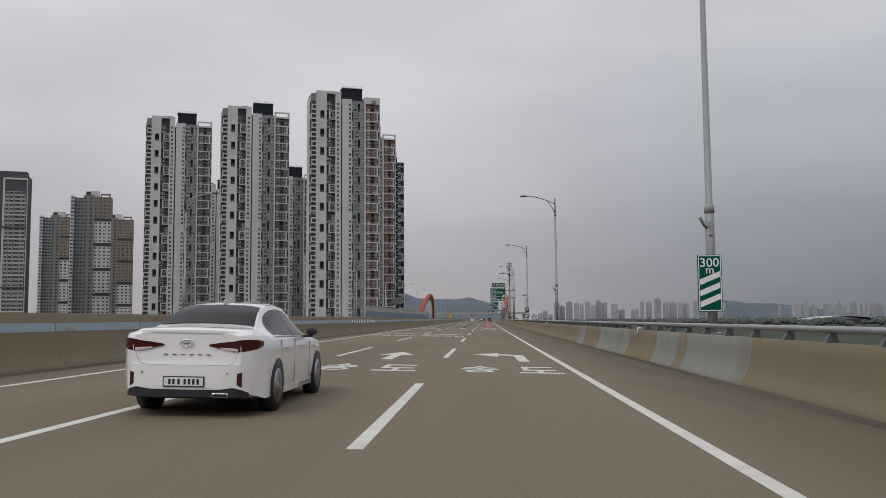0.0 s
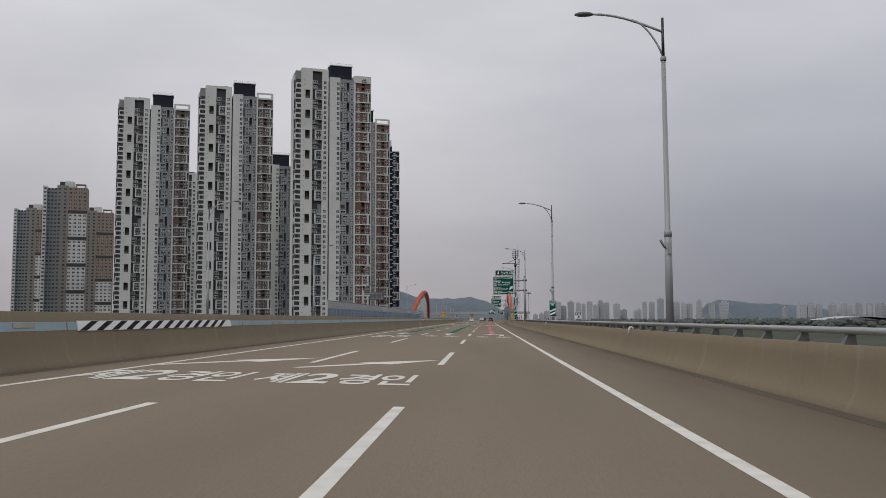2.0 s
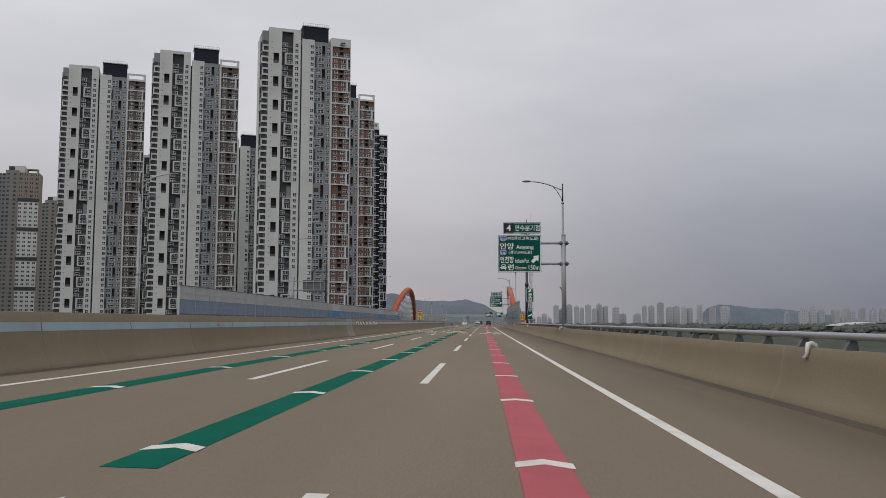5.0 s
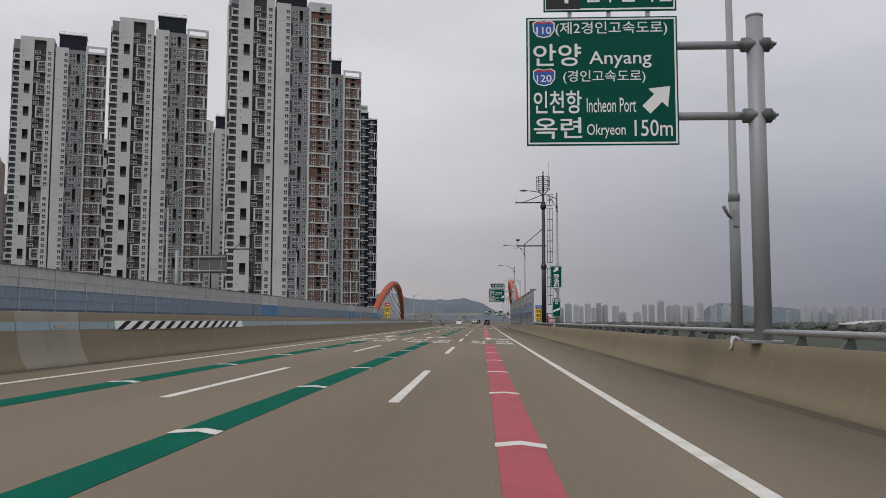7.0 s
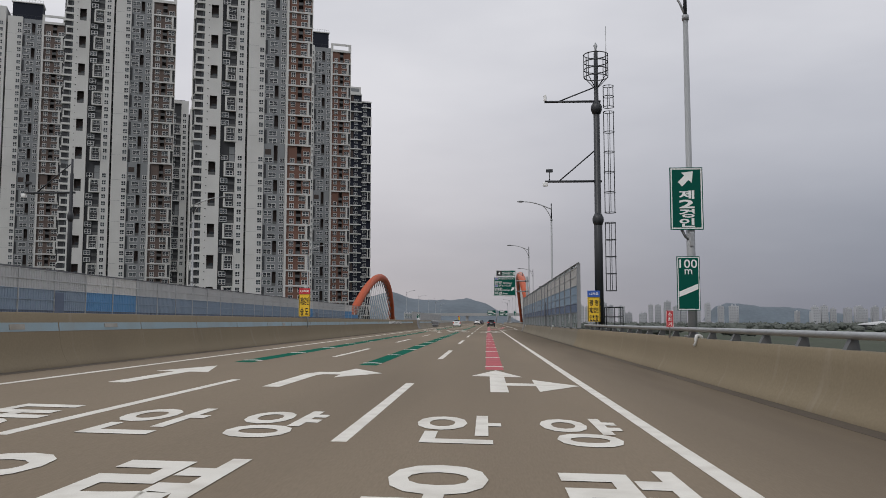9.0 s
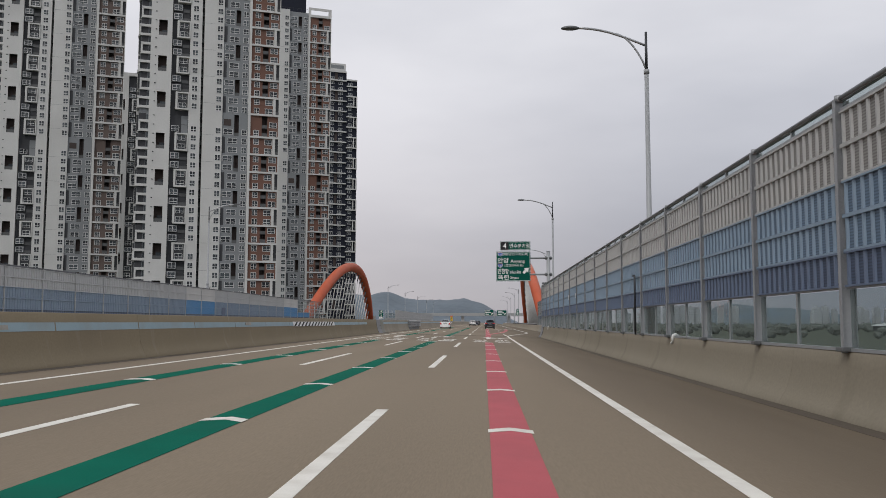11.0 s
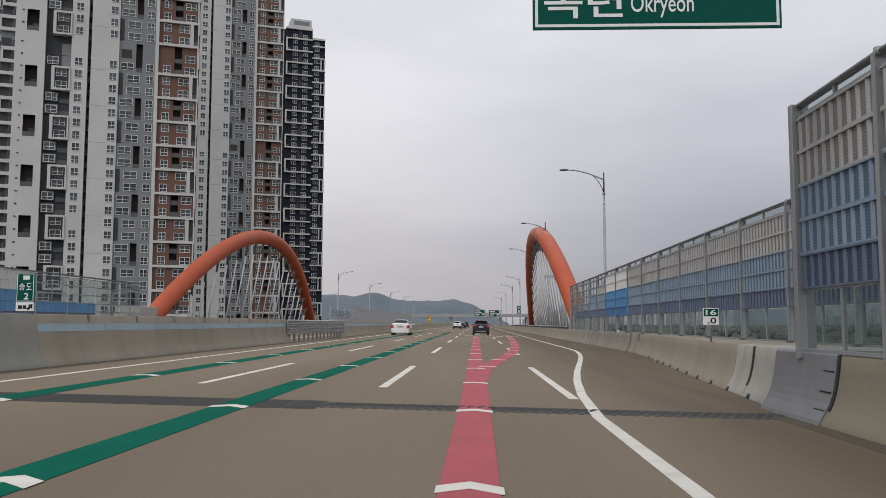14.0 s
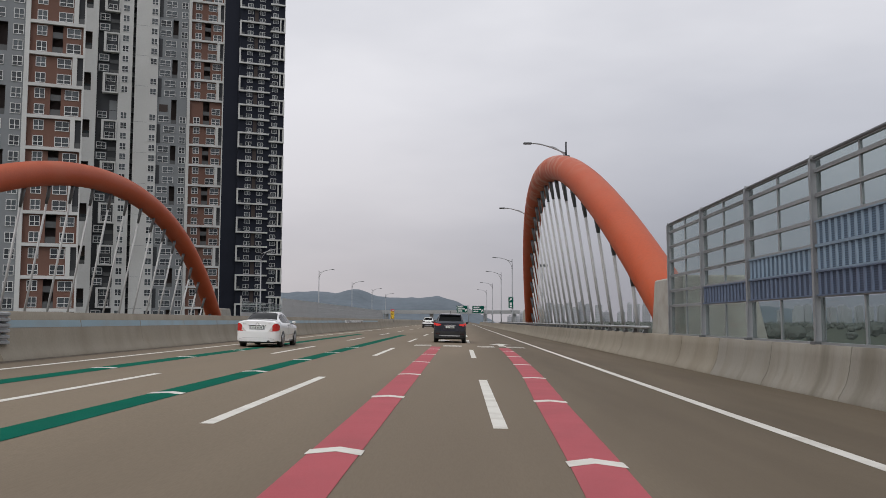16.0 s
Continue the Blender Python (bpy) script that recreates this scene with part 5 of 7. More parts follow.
back = thing("direction_sign", Matrix.Translation(at_road(-27.1, 229.0, 0.985)), "grey back of a cantilever sign facing the opposite traffic", "road sign", "green direction signs")
part("post", tube([(0, 0, 0), (0, 0, 5.9)], 0.17, 14), M["pole_grey"], back, smooth=True)
part("base_plate", box(-0.3, 0.3, -0.3, 0.3, 0, 0.06, 0.01), M["steel"], back)
part("sign_panel", box(1.4, 4.4, 0.10, 0.14, 3.85, 5.5, 0.004), M["steel_dark"], back, "bare metal sign back")
for z in (4.05, 5.25):
    part("arm", tube([(-0.3, 0, z), (4.3, 0, z)], 0.08, 10), M["pole_grey"], back, smooth=True)
for x in (1.9, 2.9, 3.9):
    part("stiffener", box(x - 0.03, x + 0.03, 0.05, 0.10, 3.9, 5.45), M["steel"], back)


part("door", box(0.0, 1.1, -0.10, -0.05, 0.75, 2.45, 0.01), M["panel_deep"], wall_c, "dark blue service door", m=bay_pose(-26.0, 249.5, 0.0, -1))
part("door", box(0.0, 1.1, -0.10, -0.05, 0.5, 2.1, 0.01), M["panel_deep"], wall_c, "dark blue service door", m=bay_pose(-26.0, 327.6, 0.0, -1))
mast_ = thing("floodlight_mast", Matrix.Translation(at_road(25.8, 620.0, -9.0)), "tall grey floodlight mast with a ring of lamps", "floodlight")
part("pole", tube([(0, 0, 0), (0, 0, 27.6)], [0.35, 0.16], 12), M["pole_grey"], mast_, smooth=True)
part("ring", tube([(1.1 * math.cos(a), 1.1 * math.sin(a), 27.4) for a in np.linspace(0, 2 * math.pi, 17)], 0.08, 6), M["steel_dark"], mast_)
for a in np.linspace(0, 2 * math.pi, 9)[:-1]:
    part("floodlight", box(-0.35, 0.35, -0.2, 0.2, -0.35, 0.35, 0.05), M["steel_dark"], mast_, m=Matrix.Translation((1.3 * math.cos(a), 1.3 * math.sin(a), 27.7)))
part("cap", tube([(0, 0, 27.9), (0, 0, 28.4)], [0.5, 0.1], 10), M["steel_dark"], mast_)


# ---- the far end of the road: overpass and overhead signs ----
bridge = thing("overpass", pose(0, 0, 0), "distant concrete overpass crossing above the motorway", "bridge", kind="structure")
bm = bmesh.new()
for z0, z1, y0, y1 in ((6.2, 7.6, 960, 972), (7.6, 8.6, 960, 960.4), (7.6, 8.6, 971.6, 972)):
    add_box(bm, -70, 48, y0, y1, z0, z1)
part("deck", bm, M["haze_concrete"], bridge)
for x in (-46, -14, 24, 44):
    part("pier", box(x - 1.2, x + 1.2, 962, 970, -9, 6.2, 0.1), M["haze_concrete"], bridge)
for u0, u1, y in ((-1.5, 4.2, 800.0), (6.6, 12.6, 800.0)):
    s = thing("direction_sign", Matrix.Translation(at_road(u0, y, 0)), "distant green overhead direction sign with unreadable white writing", "road sign", "green direction signs")
    w = u1 - u0
    p = plate("sign_panel", 0.0, w, 5.4, 9.0, M["sign_green"], s, M["sign_white"])
    for i, (a, b) in enumerate(((0.1, 0.6), (0.1, 0.75), (0.1, 0.5))):
        part("bar", box(w * a, w * b, -0.011, -0.004, 8.1 - 1.05 * i, 8.6 - 1.05 * i), M["sign_white"], p)
    sign_arrow(p, w * 0.85, 6.6, 1.4)
    part("post", tube([(w + 0.6, 0.3, 0), (w + 0.6, 0.3, 9.2)], 0.2, 10), M["pole_grey"], s)
    for z in (6.2, 8.2):
        part("arm", tube([(w + 0.6, 0.2, z), (0.4, 0.2, z)], 0.1, 8), M["pole_grey"], s)
work_sign(Matrix.Translation(at_road(-10.8, 508.0, 0)), "1,2차로", ["제2경인", "송 도"], "yellow lane notice with a red head farther along the median", 1.35)


# ---- camera mast with a caged ladder ----
def mast(m, label, arms=(8.7, 13.45), tall=16.35, basket=True, thick=1.0):
    g = thing("camera_mast", m, label, "camera mast")
    part("pole", tube([(0, 0, 0.0), (0, 0, 6.45), (0, 0, 6.5), (0, 0, min(13.0, tall - 1)), (0, 0, min(13.05, tall - 0.9)), (0, 0, tall)], [r * thick for r in (0.26, 0.24, 0.20, 0.18, 0.14, 0.12)], 14), M["mast_black"], g, smooth=True)
    for z in ((6.45, 13.05) if basket else (6.45,)):
        part("flange", tube([(0, 0, z - 0.35), (0, 0, z - 0.1), (0, 0, z + 0.1), (0, 0, z + 0.35)], [r * thick for r in (0.24, 0.33, 0.33, 0.2)], 14), M["mast_black"], g)
    for z in arms:
        part("arm", tube([(0.25, 0, z), (-3.1, 0, z)], 0.07, 8), M["mast_black"], g)
        part("brace", tube([(-0.1, 0, z + 1.85 if z < 10 else z + 0.85), (-2.3, 0, z)], 0.04, 8), M["mast_black"], g)
        part("camera", box(-3.25, -2.95, -0.15, 0.1, z - 0.28, z - 0.06, 0.03) if z < 10 else box(-3.15, -2.98, -0.1, 0.1, z + 0.05, z + 0.42, 0.03), M["sign_white"], g)
        if z < 10:
            part("sensor", box(-3.05, -2.65, -0.1, 0.1, z + 0.55, z + 0.72, 0.02), M["mast_black"], g)
            part("bracket", tube([(-2.85, 0, z), (-2.85, 0, z + 0.6)], 0.025, 6), M["mast_black"], g)
    if not basket:
        return g
    ring = lambda z, r, x=0.0: [(x + r * math.cos(a), r * math.sin(a), z) for a in np.linspace(0, 2 * math.pi, 17)]
    for z in (14.9, 15.35, 15.8, 16.25):
        part("basket_rail", tube(ring(z, 0.72), 0.03, 6), M["mast_black"], g)
    for a in np.linspace(0, 2 * math.pi, 9)[:-1]:
        part("basket_bar", tube([(0.72 * math.cos(a), 0.72 * math.sin(a), 16.25), (0.72 * math.cos(a), 0.72 * math.sin(a), 14.9), (0.14 * math.cos(a), 0.14 * math.sin(a), 14.3)], 0.025, 6), M["mast_black"], g)
    part("antenna", tube([(0.62, 0, 15.0), (0.62, 0, 18.0)], 0.02, 6), M["steel"], g)
    part("dome_camera", tube([(0, 0, tall), (0, 0, tall + 0.25), (0, 0, tall + 0.45), (0, 0, tall + 0.65)], [0.1, 0.06, 0.13, 0.02], 10), M["steel"], g)
    for z0, z1 in ((2.3, 6.25), (6.85, 12.8), (13.1, 14.35)):
        for x in (0.42, 1.0):
            part("ladder_rail", tube([(x, -0.02, z0), (x, -0.02, z1)], 0.025, 6), M["mast_black"], g)
        for y in (-0.35, 0.35):
            part("ladder_rail", tube([(0.72, y, z0), (0.72, y, z1)], 0.018, 6), M["mast_black"], g)
        n = max(2, int(round((z1 - z0) / 1.1)))
        for k in range(n + 1):
            part("cage_hoop", tube(ring(z0 + (z1 - z0) * k / n, 0.32, 0.72), 0.022, 6), M["mast_black"], g)
    for x, y in ((0.35, -0.4), (1.3, -0.4), (0.35, 0.4), (1.3, 0.4), (0.82, -0.4)):
        part("platform_bar", tube([(x, y, 0.25), (x, y, 1.35)], 0.03, 6), M["mast_black"], g)
    for z in (0.3, 0.8, 1.35):
        part("platform_rail", tube([(0.35, -0.4, z), (1.3, -0.4, z), (1.3, 0.4, z), (0.35, 0.4, z)], 0.03, 6), M["mast_black"], g)
    part("platform", box(0.2, 1.35, -0.45, 0.45, 0.15, 0.23), M["mast_black"], g)
    return g


mast(Matrix.Translation(at_road(6.42, 250.4, 0.9)) @ Matrix.Diagonal((1, 1, 1.02, 1)), "black steel camera mast with a caged ladder and top basket")
mast(Matrix.Translation(at_road(-26.9, 253.0, 0.985)), "black camera mast beside the far carriageway", (8.0,), 10.2, False, 0.6)


# ---- orange arches ----
def arch(x, yc, half, high, lean, skew, label, paint):
    """A leaning orange tube arch with a fan of hangers; lean: how far its crown stands over the road."""
    g = thing("bridge_arch", pose(0, 0, 0), label, "bridge arch", "pair of orange arches")

    def place(s):
        z = high * (1 - abs(s) ** 2.02)
        return Vector((x + lean * z / high + skew * s, yc + half * s, z - 0.5))

    part("arch_tube", tube([place(s) for s in np.linspace(-1, 1, 61)], 0.93, 28), paint, g, smooth=True)
    for s in (-1, 1):
        q = place(s)
        bm = bmesh.new()
        add_box(bm, q.x - 1.5, q.x + 1.5, q.y - 3.0, q.y + 3.0, -1.5, 2.85)
        for v in bm.verts:
            if v.co.z > 0:
                v.co.x = q.x + (v.co.x - q.x) * 0.8
                v.co.y = q.y + (v.co.y - q.y) * 0.7 - s * 0.9
        bmesh.ops.bevel(bm, geom=bm.edges[:], offset=0.06, segments=1, profile=0.5, affect='EDGES')
        part("footing", bm, M["barrier_white"], g, "pale concrete footing")
    for k in range(21):
        s = -0.86 + 1.72 * k / 20
        top = place(s) - Vector((0, 0, 0.85))
        foot = Vector((x + skew * s + 0.12 * lean, yc + half * s * 0.97, 0.2))
        d = (foot - top).normalized()
        part("socket", tube([top, top + d * 0.6, top + d * 1.5], [0.17, 0.15, 0.105], 8), M["steel_dark"], g)
        part("hanger", tube([top + d * 1.4, foot], 0.092, 8), M["cable"], g)
    return g


arch(-29.84, 431.6, 39.8, 13.65, 2.45, 1.08, "orange steel tube arch with white hangers beside the far carriageway", M["arch"])
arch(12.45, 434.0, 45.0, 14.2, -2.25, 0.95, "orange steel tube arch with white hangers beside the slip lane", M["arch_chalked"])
for x, y, z in ((10.3, 418.0, 12.72), (10.2, 449.0, 12.2)):
    lamp = thing("arch_lamp", Matrix.Translation((x, y, z)), "grey street lamp arm mounted on the orange arch", "street lamp", "lamps on the arch")
    part("base", box(-0.25, 0.25, -0.2, 0.2, -0.05, 0.16, 0.03), M["steel_dark"], lamp)
    part("pole", tube([(0, 0, 0), (0, 0, 1.15)], 0.06, 8), M["mast_black"], lamp)
    part("arm", tube([(-2.5 * t, 0, 0.30 + 0.75 * math.sin(t * math.pi / 2)) for t in np.linspace(0, 1, 9)], 0.05, 8), M["steel"], lamp, smooth=True)
    part("strut", tube([(-1.2 * t, 0, 0.12 + 0.72 * math.sin(t * math.pi / 2)) for t in np.linspace(0, 1, 7)], 0.035, 8), M["steel"], lamp, smooth=True)
    part("lamp_head", box(-3.0, -2.4, -0.14, 0.14, 0.97, 1.11, 0.05), M["steel_dark"], lamp)


# ---- apartment towers ----
STOREY = 2.72
REFUGE = 27  # the taller floor
TURN = 21.0  # the slabs face a little towards the motorway


def level(k):
    """The height of a storey's floor over the ground; one floor half-way up is taller."""
    return k * STOREY + (1.5 if k > REFUGE else 0.0)


def window_parts(w, h, cross=True):
    """Vertices, faces and material numbers of a window: frame bars (1) proud of a pane (0); x across, z up, facing -y."""
    vs, fs, ms = [], [], []

    def quad(x0, x1, z0, z1, y, mat, d=0.0):
        i = len(vs)
        vs.extend([(x0, y, z0), (x1, y, z0), (x1, y, z1), (x0, y, z1)])
        fs.append((i, i + 1, i + 2, i + 3))
        ms.append(mat)
        if d:
            j = len(vs)
            vs.extend([(x0, y + d, z0), (x1, y + d, z0), (x1, y + d, z1), (x0, y + d, z1)])
            for a, b in ((0, 1), (1, 2), (2, 3), (3, 0)):
                fs.append((i + b, i + a, j + a, j + b))
                ms.append(mat)

    quad(0, w, 0, h, -0.02, 0)
    t = 0.10
    for r in ((0, w, 0, t), (0, w, h - t, h), (0, t, t, h - t), (w - t, w, t, h - t), (w / 2 - t / 2, w / 2 + t / 2, t, h - t)):
        quad(*r, -0.09, 1, 0.07)
    if cross:
        quad(t, w / 2 - t / 2, h * 0.4 - t / 2, h * 0.4 + t / 2, -0.085, 1, 0.06)
        quad(w / 2 + t / 2, w - t, h * 0.4 - t / 2, h * 0.4 + t / 2, -0.085, 1, 0.06)
    return vs, fs, ms


def pydata(name, vs, fs, ms, mats):
    me = bpy.data.meshes.new(name)
    me.from_pydata(vs, [], fs)
    for m in mats:
        me.materials.append(m)
    me.polygons.foreach_set("material_index", ms)
    me.update()
    return me


WIN = {"low": window_parts(2.1, 1.45, False), "small": window_parts(1.6, 1.75), "wide": window_parts(2.75, 1.7), "mid": window_parts(2.25, 1.7), "slim": window_parts(1.0, 1.4, False)}
WIN_ME = {k: pydata("window", *v, [M["window"], M["frame_white"]]) for k, v in WIN.items()}


class Sheet:
    """A mesh of quads gathered in lists, with one material number for each."""

    def __init__(self):
        self.v, self.f, self.m = [], [], []

    def quad(self, a, b, c, d, mat):
        i = len(self.v)
        self.v += [a, b, c, d]
        self.f.append((i, i + 1, i + 2, i + 3))
        self.m.append(mat)

    def front(self, x0, x1, z0, z1, y, mat):
        self.quad((x0, y, z0), (x1, y, z0), (x1, y, z1), (x0, y, z1), mat)

    def block(self, x0, x1, y0, y1, z0, z1, mat, front=True, cut=0.0):
        if cut:
            self.cut_block(x0, x1, y0, y1, z0, z1, mat, front, cut)
            return
        if front:
            self.front(x0, x1, z0, z1, y0, mat)
        self.quad((x1, y0, z0), (x1, y1, z0), (x1, y1, z1), (x1, y0, z1), mat)
        self.quad((x0, y1, z0), (x0, y0, z0), (x0, y0, z1), (x0, y1, z1), mat)
        self.quad((x0, y0, z1), (x1, y0, z1), (x1, y1, z1), (x0, y1, z1), mat)
        self.quad((x1, y1, z0), (x0, y1, z0), (x0, y1, z1), (x1, y1, z1), mat)
        self.quad((x0, y1, z0), (x1, y1, z0), (x1, y0, z0), (x0, y0, z0), mat)

    def cut_block(self, x0, x1, y0, y1, z0, z1, mat, front, cut):
        """A block whose right-hand end slants back by cut."""
        xb = x1 - cut
        if front:
            self.front(x0, x1, z0, z1, y0, mat)
        self.quad((x1, y0, z0), (xb, y1, z0), (xb, y1, z1), (x1, y0, z1), mat)
        self.quad((x0, y1, z0), (x0, y0, z0), (x0, y0, z1), (x0, y1, z1), mat)
        self.quad((x0, y0, z1), (x1, y0, z1), (xb, y1, z1), (x0, y1, z1), mat)
        self.quad((xb, y1, z0), (x0, y1, z0), (x0, y1, z1), (xb, y1, z1), mat)
        self.quad((x0, y1, z0), (xb, y1, z0), (x1, y0, z0), (x0, y0, z0), mat)

    def holed(self, x0, x1, z0, z1, y, mat, holes, deep, inside):
        """A front with rectangular recesses (hx0, hx1, hz0, hz1), all of one column, in rising order."""
        z = z0
        for a, b, c, d in holes:
            if c > z:
                self.front(x0, x1, z, c, y, mat)
            self.front(x0, a, c, d, y, mat)
            self.front(b, x1, c, d, y, mat)
            e = y + deep
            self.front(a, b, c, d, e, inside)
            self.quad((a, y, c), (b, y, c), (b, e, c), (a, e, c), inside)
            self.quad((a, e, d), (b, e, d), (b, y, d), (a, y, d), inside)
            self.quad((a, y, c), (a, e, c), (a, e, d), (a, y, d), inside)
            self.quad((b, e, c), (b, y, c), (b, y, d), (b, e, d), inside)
            z = d
        if z1 > z:
            self.front(x0, x1, z, z1, y, mat)

    def mesh(self, name, mats):
        return pydata(name, self.v, self.f, self.m, mats)


def tower(x, y, base, floors, label, spans, crown="frame", limit=300, brown="tower_brown", seed=1, turn=TURN):
    """A slab of flats. Its frame: x along the front, y into the block, z up from the ground."""
    rnd = random.Random(seed)
    g = thing("apartment_tower", pose(x, y, base, 0, 0, turn), label, "apartment building", "slab towers of flats")
    mats = [M["tower_white"], M["tower_grey"], M[brown], M["tower_dark"], M["recess"], M["tower_navy"], M["window"], M["loggia_rail"]]
    wins = []
    H = level(floors)
    deep = 13.0
    for kind, x0, x1, lift in spans:
        s = Sheet()
        top = H + lift
        w = x1 - x0
        if kind == "open":
            s.block(x0, x1, 0, deep, 0, top, 0, front=False)
            hs = [(x0 + 1.3, x0 + 3.7, level(4 * k) + 0.35, level(4 * k) + 5.0) for k in range(1, floors // 4 + 1) if level(4 * k) + 6 < top]
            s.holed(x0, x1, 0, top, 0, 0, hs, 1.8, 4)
            for a, b, c, d in hs:
                s.front(a + 0.9, b, c + 0.1, c + 2.1, 1.7, 6)
                s.front(a, b, c, c + 1.05, 0.12, 7)
            for k in range(floors):
                s.block(x0 + 0.35, x0 + 0.75, -0.12, 0, level(k) + 1.9, level(k) + 2.15, 3)
        elif kind == "bulge":
            s.block(x1 - 0.9, x1, 0.0, deep, 0, top + 1.5, 0)
            s.block(x0 + 0.7, x1 - 0.9, 0.9, deep, 0, top, 1)
            s.block(x0, x0 + 0.7, 3.5, deep, 0, top - 2.0, 0)
            for k in range(floors):
                z = level(k)
                if z + STOREY > top:
                    break
                o = 0.55 * ((k // 2) % 2)
                s.block(x0 + 0.2 + o, x1 - 0.9, 0.35, 0.9, z - 0.12, z + 0.62, 0)
                s.front(x0 + 0.8, x1 - 1.6, z + 0.62, z + STOREY - 0.12, 0.86, 3)
                s.front(x1 - 1.5, x1 - 1.0, z + 0.8, z + STOREY - 0.4, 0.86, 6)
                if k % 2 == 0:
                    s.block(x0 + 0.2 + o, x0 + 0.7 + o, 0.35, 3.4, z + 0.62, z + STOREY + 0.3, 0)
                    s.block(x0 - 0.1 + o, x0 + 0.5 + o, 2.0, 4.6, z, z + 0.4, 0)
                    s.block(x0 + 0.1, x0 + 0.65, 2.6, 3.5, z + 0.4, z + 2 * STOREY - 0.4, 3)
        elif kind == "boxes":
            s.block(x0, x1, 1.2, deep, 0, top - 1.4, 3)
            s.block(x0, x1, 0, 1.2, top - 1.4, top, 0)
            mid = x0 + w * 0.27
            for k in range(floors):
                z = level(k)
                if z + STOREY > top - 1.5:
                    break
                if k in (26, 27):
                    if k == 26:
                        wins.append(("mid", x0 + 0.4, 0.8, z + 0.5))
                    s.front(x0 + w * 0.62, x1 - 0.1, z, z + 2.6, 1.15, 1)
                    continue
                boxed = (k // 2) % 2 == 0
                if boxed and k % 2 == 0:
                    a, b, c, d = mid, x1 - 0.03, z + 0.05, z + 2 * STOREY - 0.1
                    for q in ((a, b, c, c + 0.42), (a, b, d - 0.42, d), (a, a + 0.62, c + 0.42, d - 0.42), (b - 0.3, b, c + 0.42, d - 0.42)):
                        s.block(q[0], q[1], -0.3, 1.2, q[2], q[3], 0)
                    s.front(a + 0.62, b - 0.3, c + 0.42, d - 0.42, 0.4, 3)
                if boxed:
                    wins.append(("mid", mid + 0.85, 0.38, z + 0.5))
                else:
                    s.block(x0 + 0.25, x0 + 2.85, 0.6, 1.2, z + 0.4, z + 2.35, 1)
                    wins.append(("mid", x0 + 0.42, 0.58, z + 0.5))
                    s.front(x0 + 3.0, x1 - 0.1, z + 0.1, z + 1.1, 1.0, 7)
        elif kind in ("strip", "strip_r"):
            s.block(x0, x1, 0, deep, 0, top, 0)
            wx_ = x0 + 0.75 if kind == "strip" else x1 - 1.95
            for k in range(floors):
                if k != 27 and rnd.random() > 0.02:
                    wins.append(("small", wx_, 0.0, level(k) + 0.5))
        elif kind == "joint":
            s.block(x0, x1, 2.6, deep, 0, top, 3)
            for k in range(floors):
                s.block(x0, x1, 2.0, 2.6, level(k), level(k) + 0.25, 1)
                s.front(x0, x1, level(k) + 0.25, level(k) + 1.2, 2.2, 7)
        elif kind == "grey":
            s.block(x0, x1, 0.4, deep, 0, top - 0.6, 1, front=False)
            hs = [(x0 + w * 0.47, x0 + w * 0.65, level(4 * k + 2) + 0.2, level(4 * k + 4) - 0.25) for k in range(floors // 4)]
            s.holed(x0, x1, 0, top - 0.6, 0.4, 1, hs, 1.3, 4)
            for a, b, c, d in hs:
                s.front(a, b, c, c + 1.0, 0.5, 7)
            for k in range(floors // 4):
                s.front(x0 + 0.06, x0 + w * 0.13, level(4 * k) + 0.2, level(4 * k + 2) - 0.2, 0.37, 3)
            for k in range(floors):
                z = level(k) + 0.5
                if k == 27:
                    # Flat face in the dark recess colour, no opening behind it.
                    s.front(x0 + 0.5, x0 + 2.7, z, z + 2.0, 0.37, 4)
                    continue
                wins.append(("wide", x0 + (w * 0.23 if (k // 2) % 2 == 0 else w * 0.05), 0.4, z))
                wins.append(("small", x1 - 1.85, 0.4, z))
        elif kind == "brown":
            cap = level(floors - floors % 2) if level(floors - floors % 2) < top - 3.0 else level(floors - floors % 2 - 2)
            full = top if crown == "solid" else cap + 1.0
            s.block(x0, x1, 0.52, deep, 0, full, 0, front=False, cut=2.5)
            b0 = x0 + 0.75
            hs = [(b0 + 3.45, b0 + 5.1, level(4 * k + 2) + 0.6, level(4 * k + 4) - 0.02) for k in range(floors // 4)]
            hs = [h for h in hs if h[3] < cap]
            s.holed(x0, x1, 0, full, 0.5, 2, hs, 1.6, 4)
            for a, b, c, d in hs:
                s.front(a, b, c, c + 1.1, 0.62, 7)
                s.front(a, b, c + STOREY - 0.1, c + STOREY + 0.95, 0.62, 7)
            s.block(x0, b0, 0.0, 0.5, 0, cap, 0)
            for k in range(0, floors + 1, 2):
                z = level(k)
                if z < top - 4:
                    s.block(b0, x1, 0.0, 0.5, z, z + 0.55, 0)
                if z + 2 * STOREY > top - 2.5:
                    continue
                h = level(k + 2)
                if (k // 2) % 2 == 0:
                    s.block(b0 + 6.75, b0 + 7.5, 0.0, 0.5, z + 0.55, h, 0)
                    s.block(x1 - 0.2, x1, 0.0, 0.5, z + 0.55, h, 0)
                    s.front(b0 + 7.5, x1 - 0.2, z + 0.55, h, 0.46, 3)
                    s.front(b0 + 7.5, x1 - 0.2, z + 0.55, z + 1.5, 0.2, 7)
                else:
                    s.block(x1 - 0.3, x1, 0.0, 0.5, z + 0.55, h, 0)
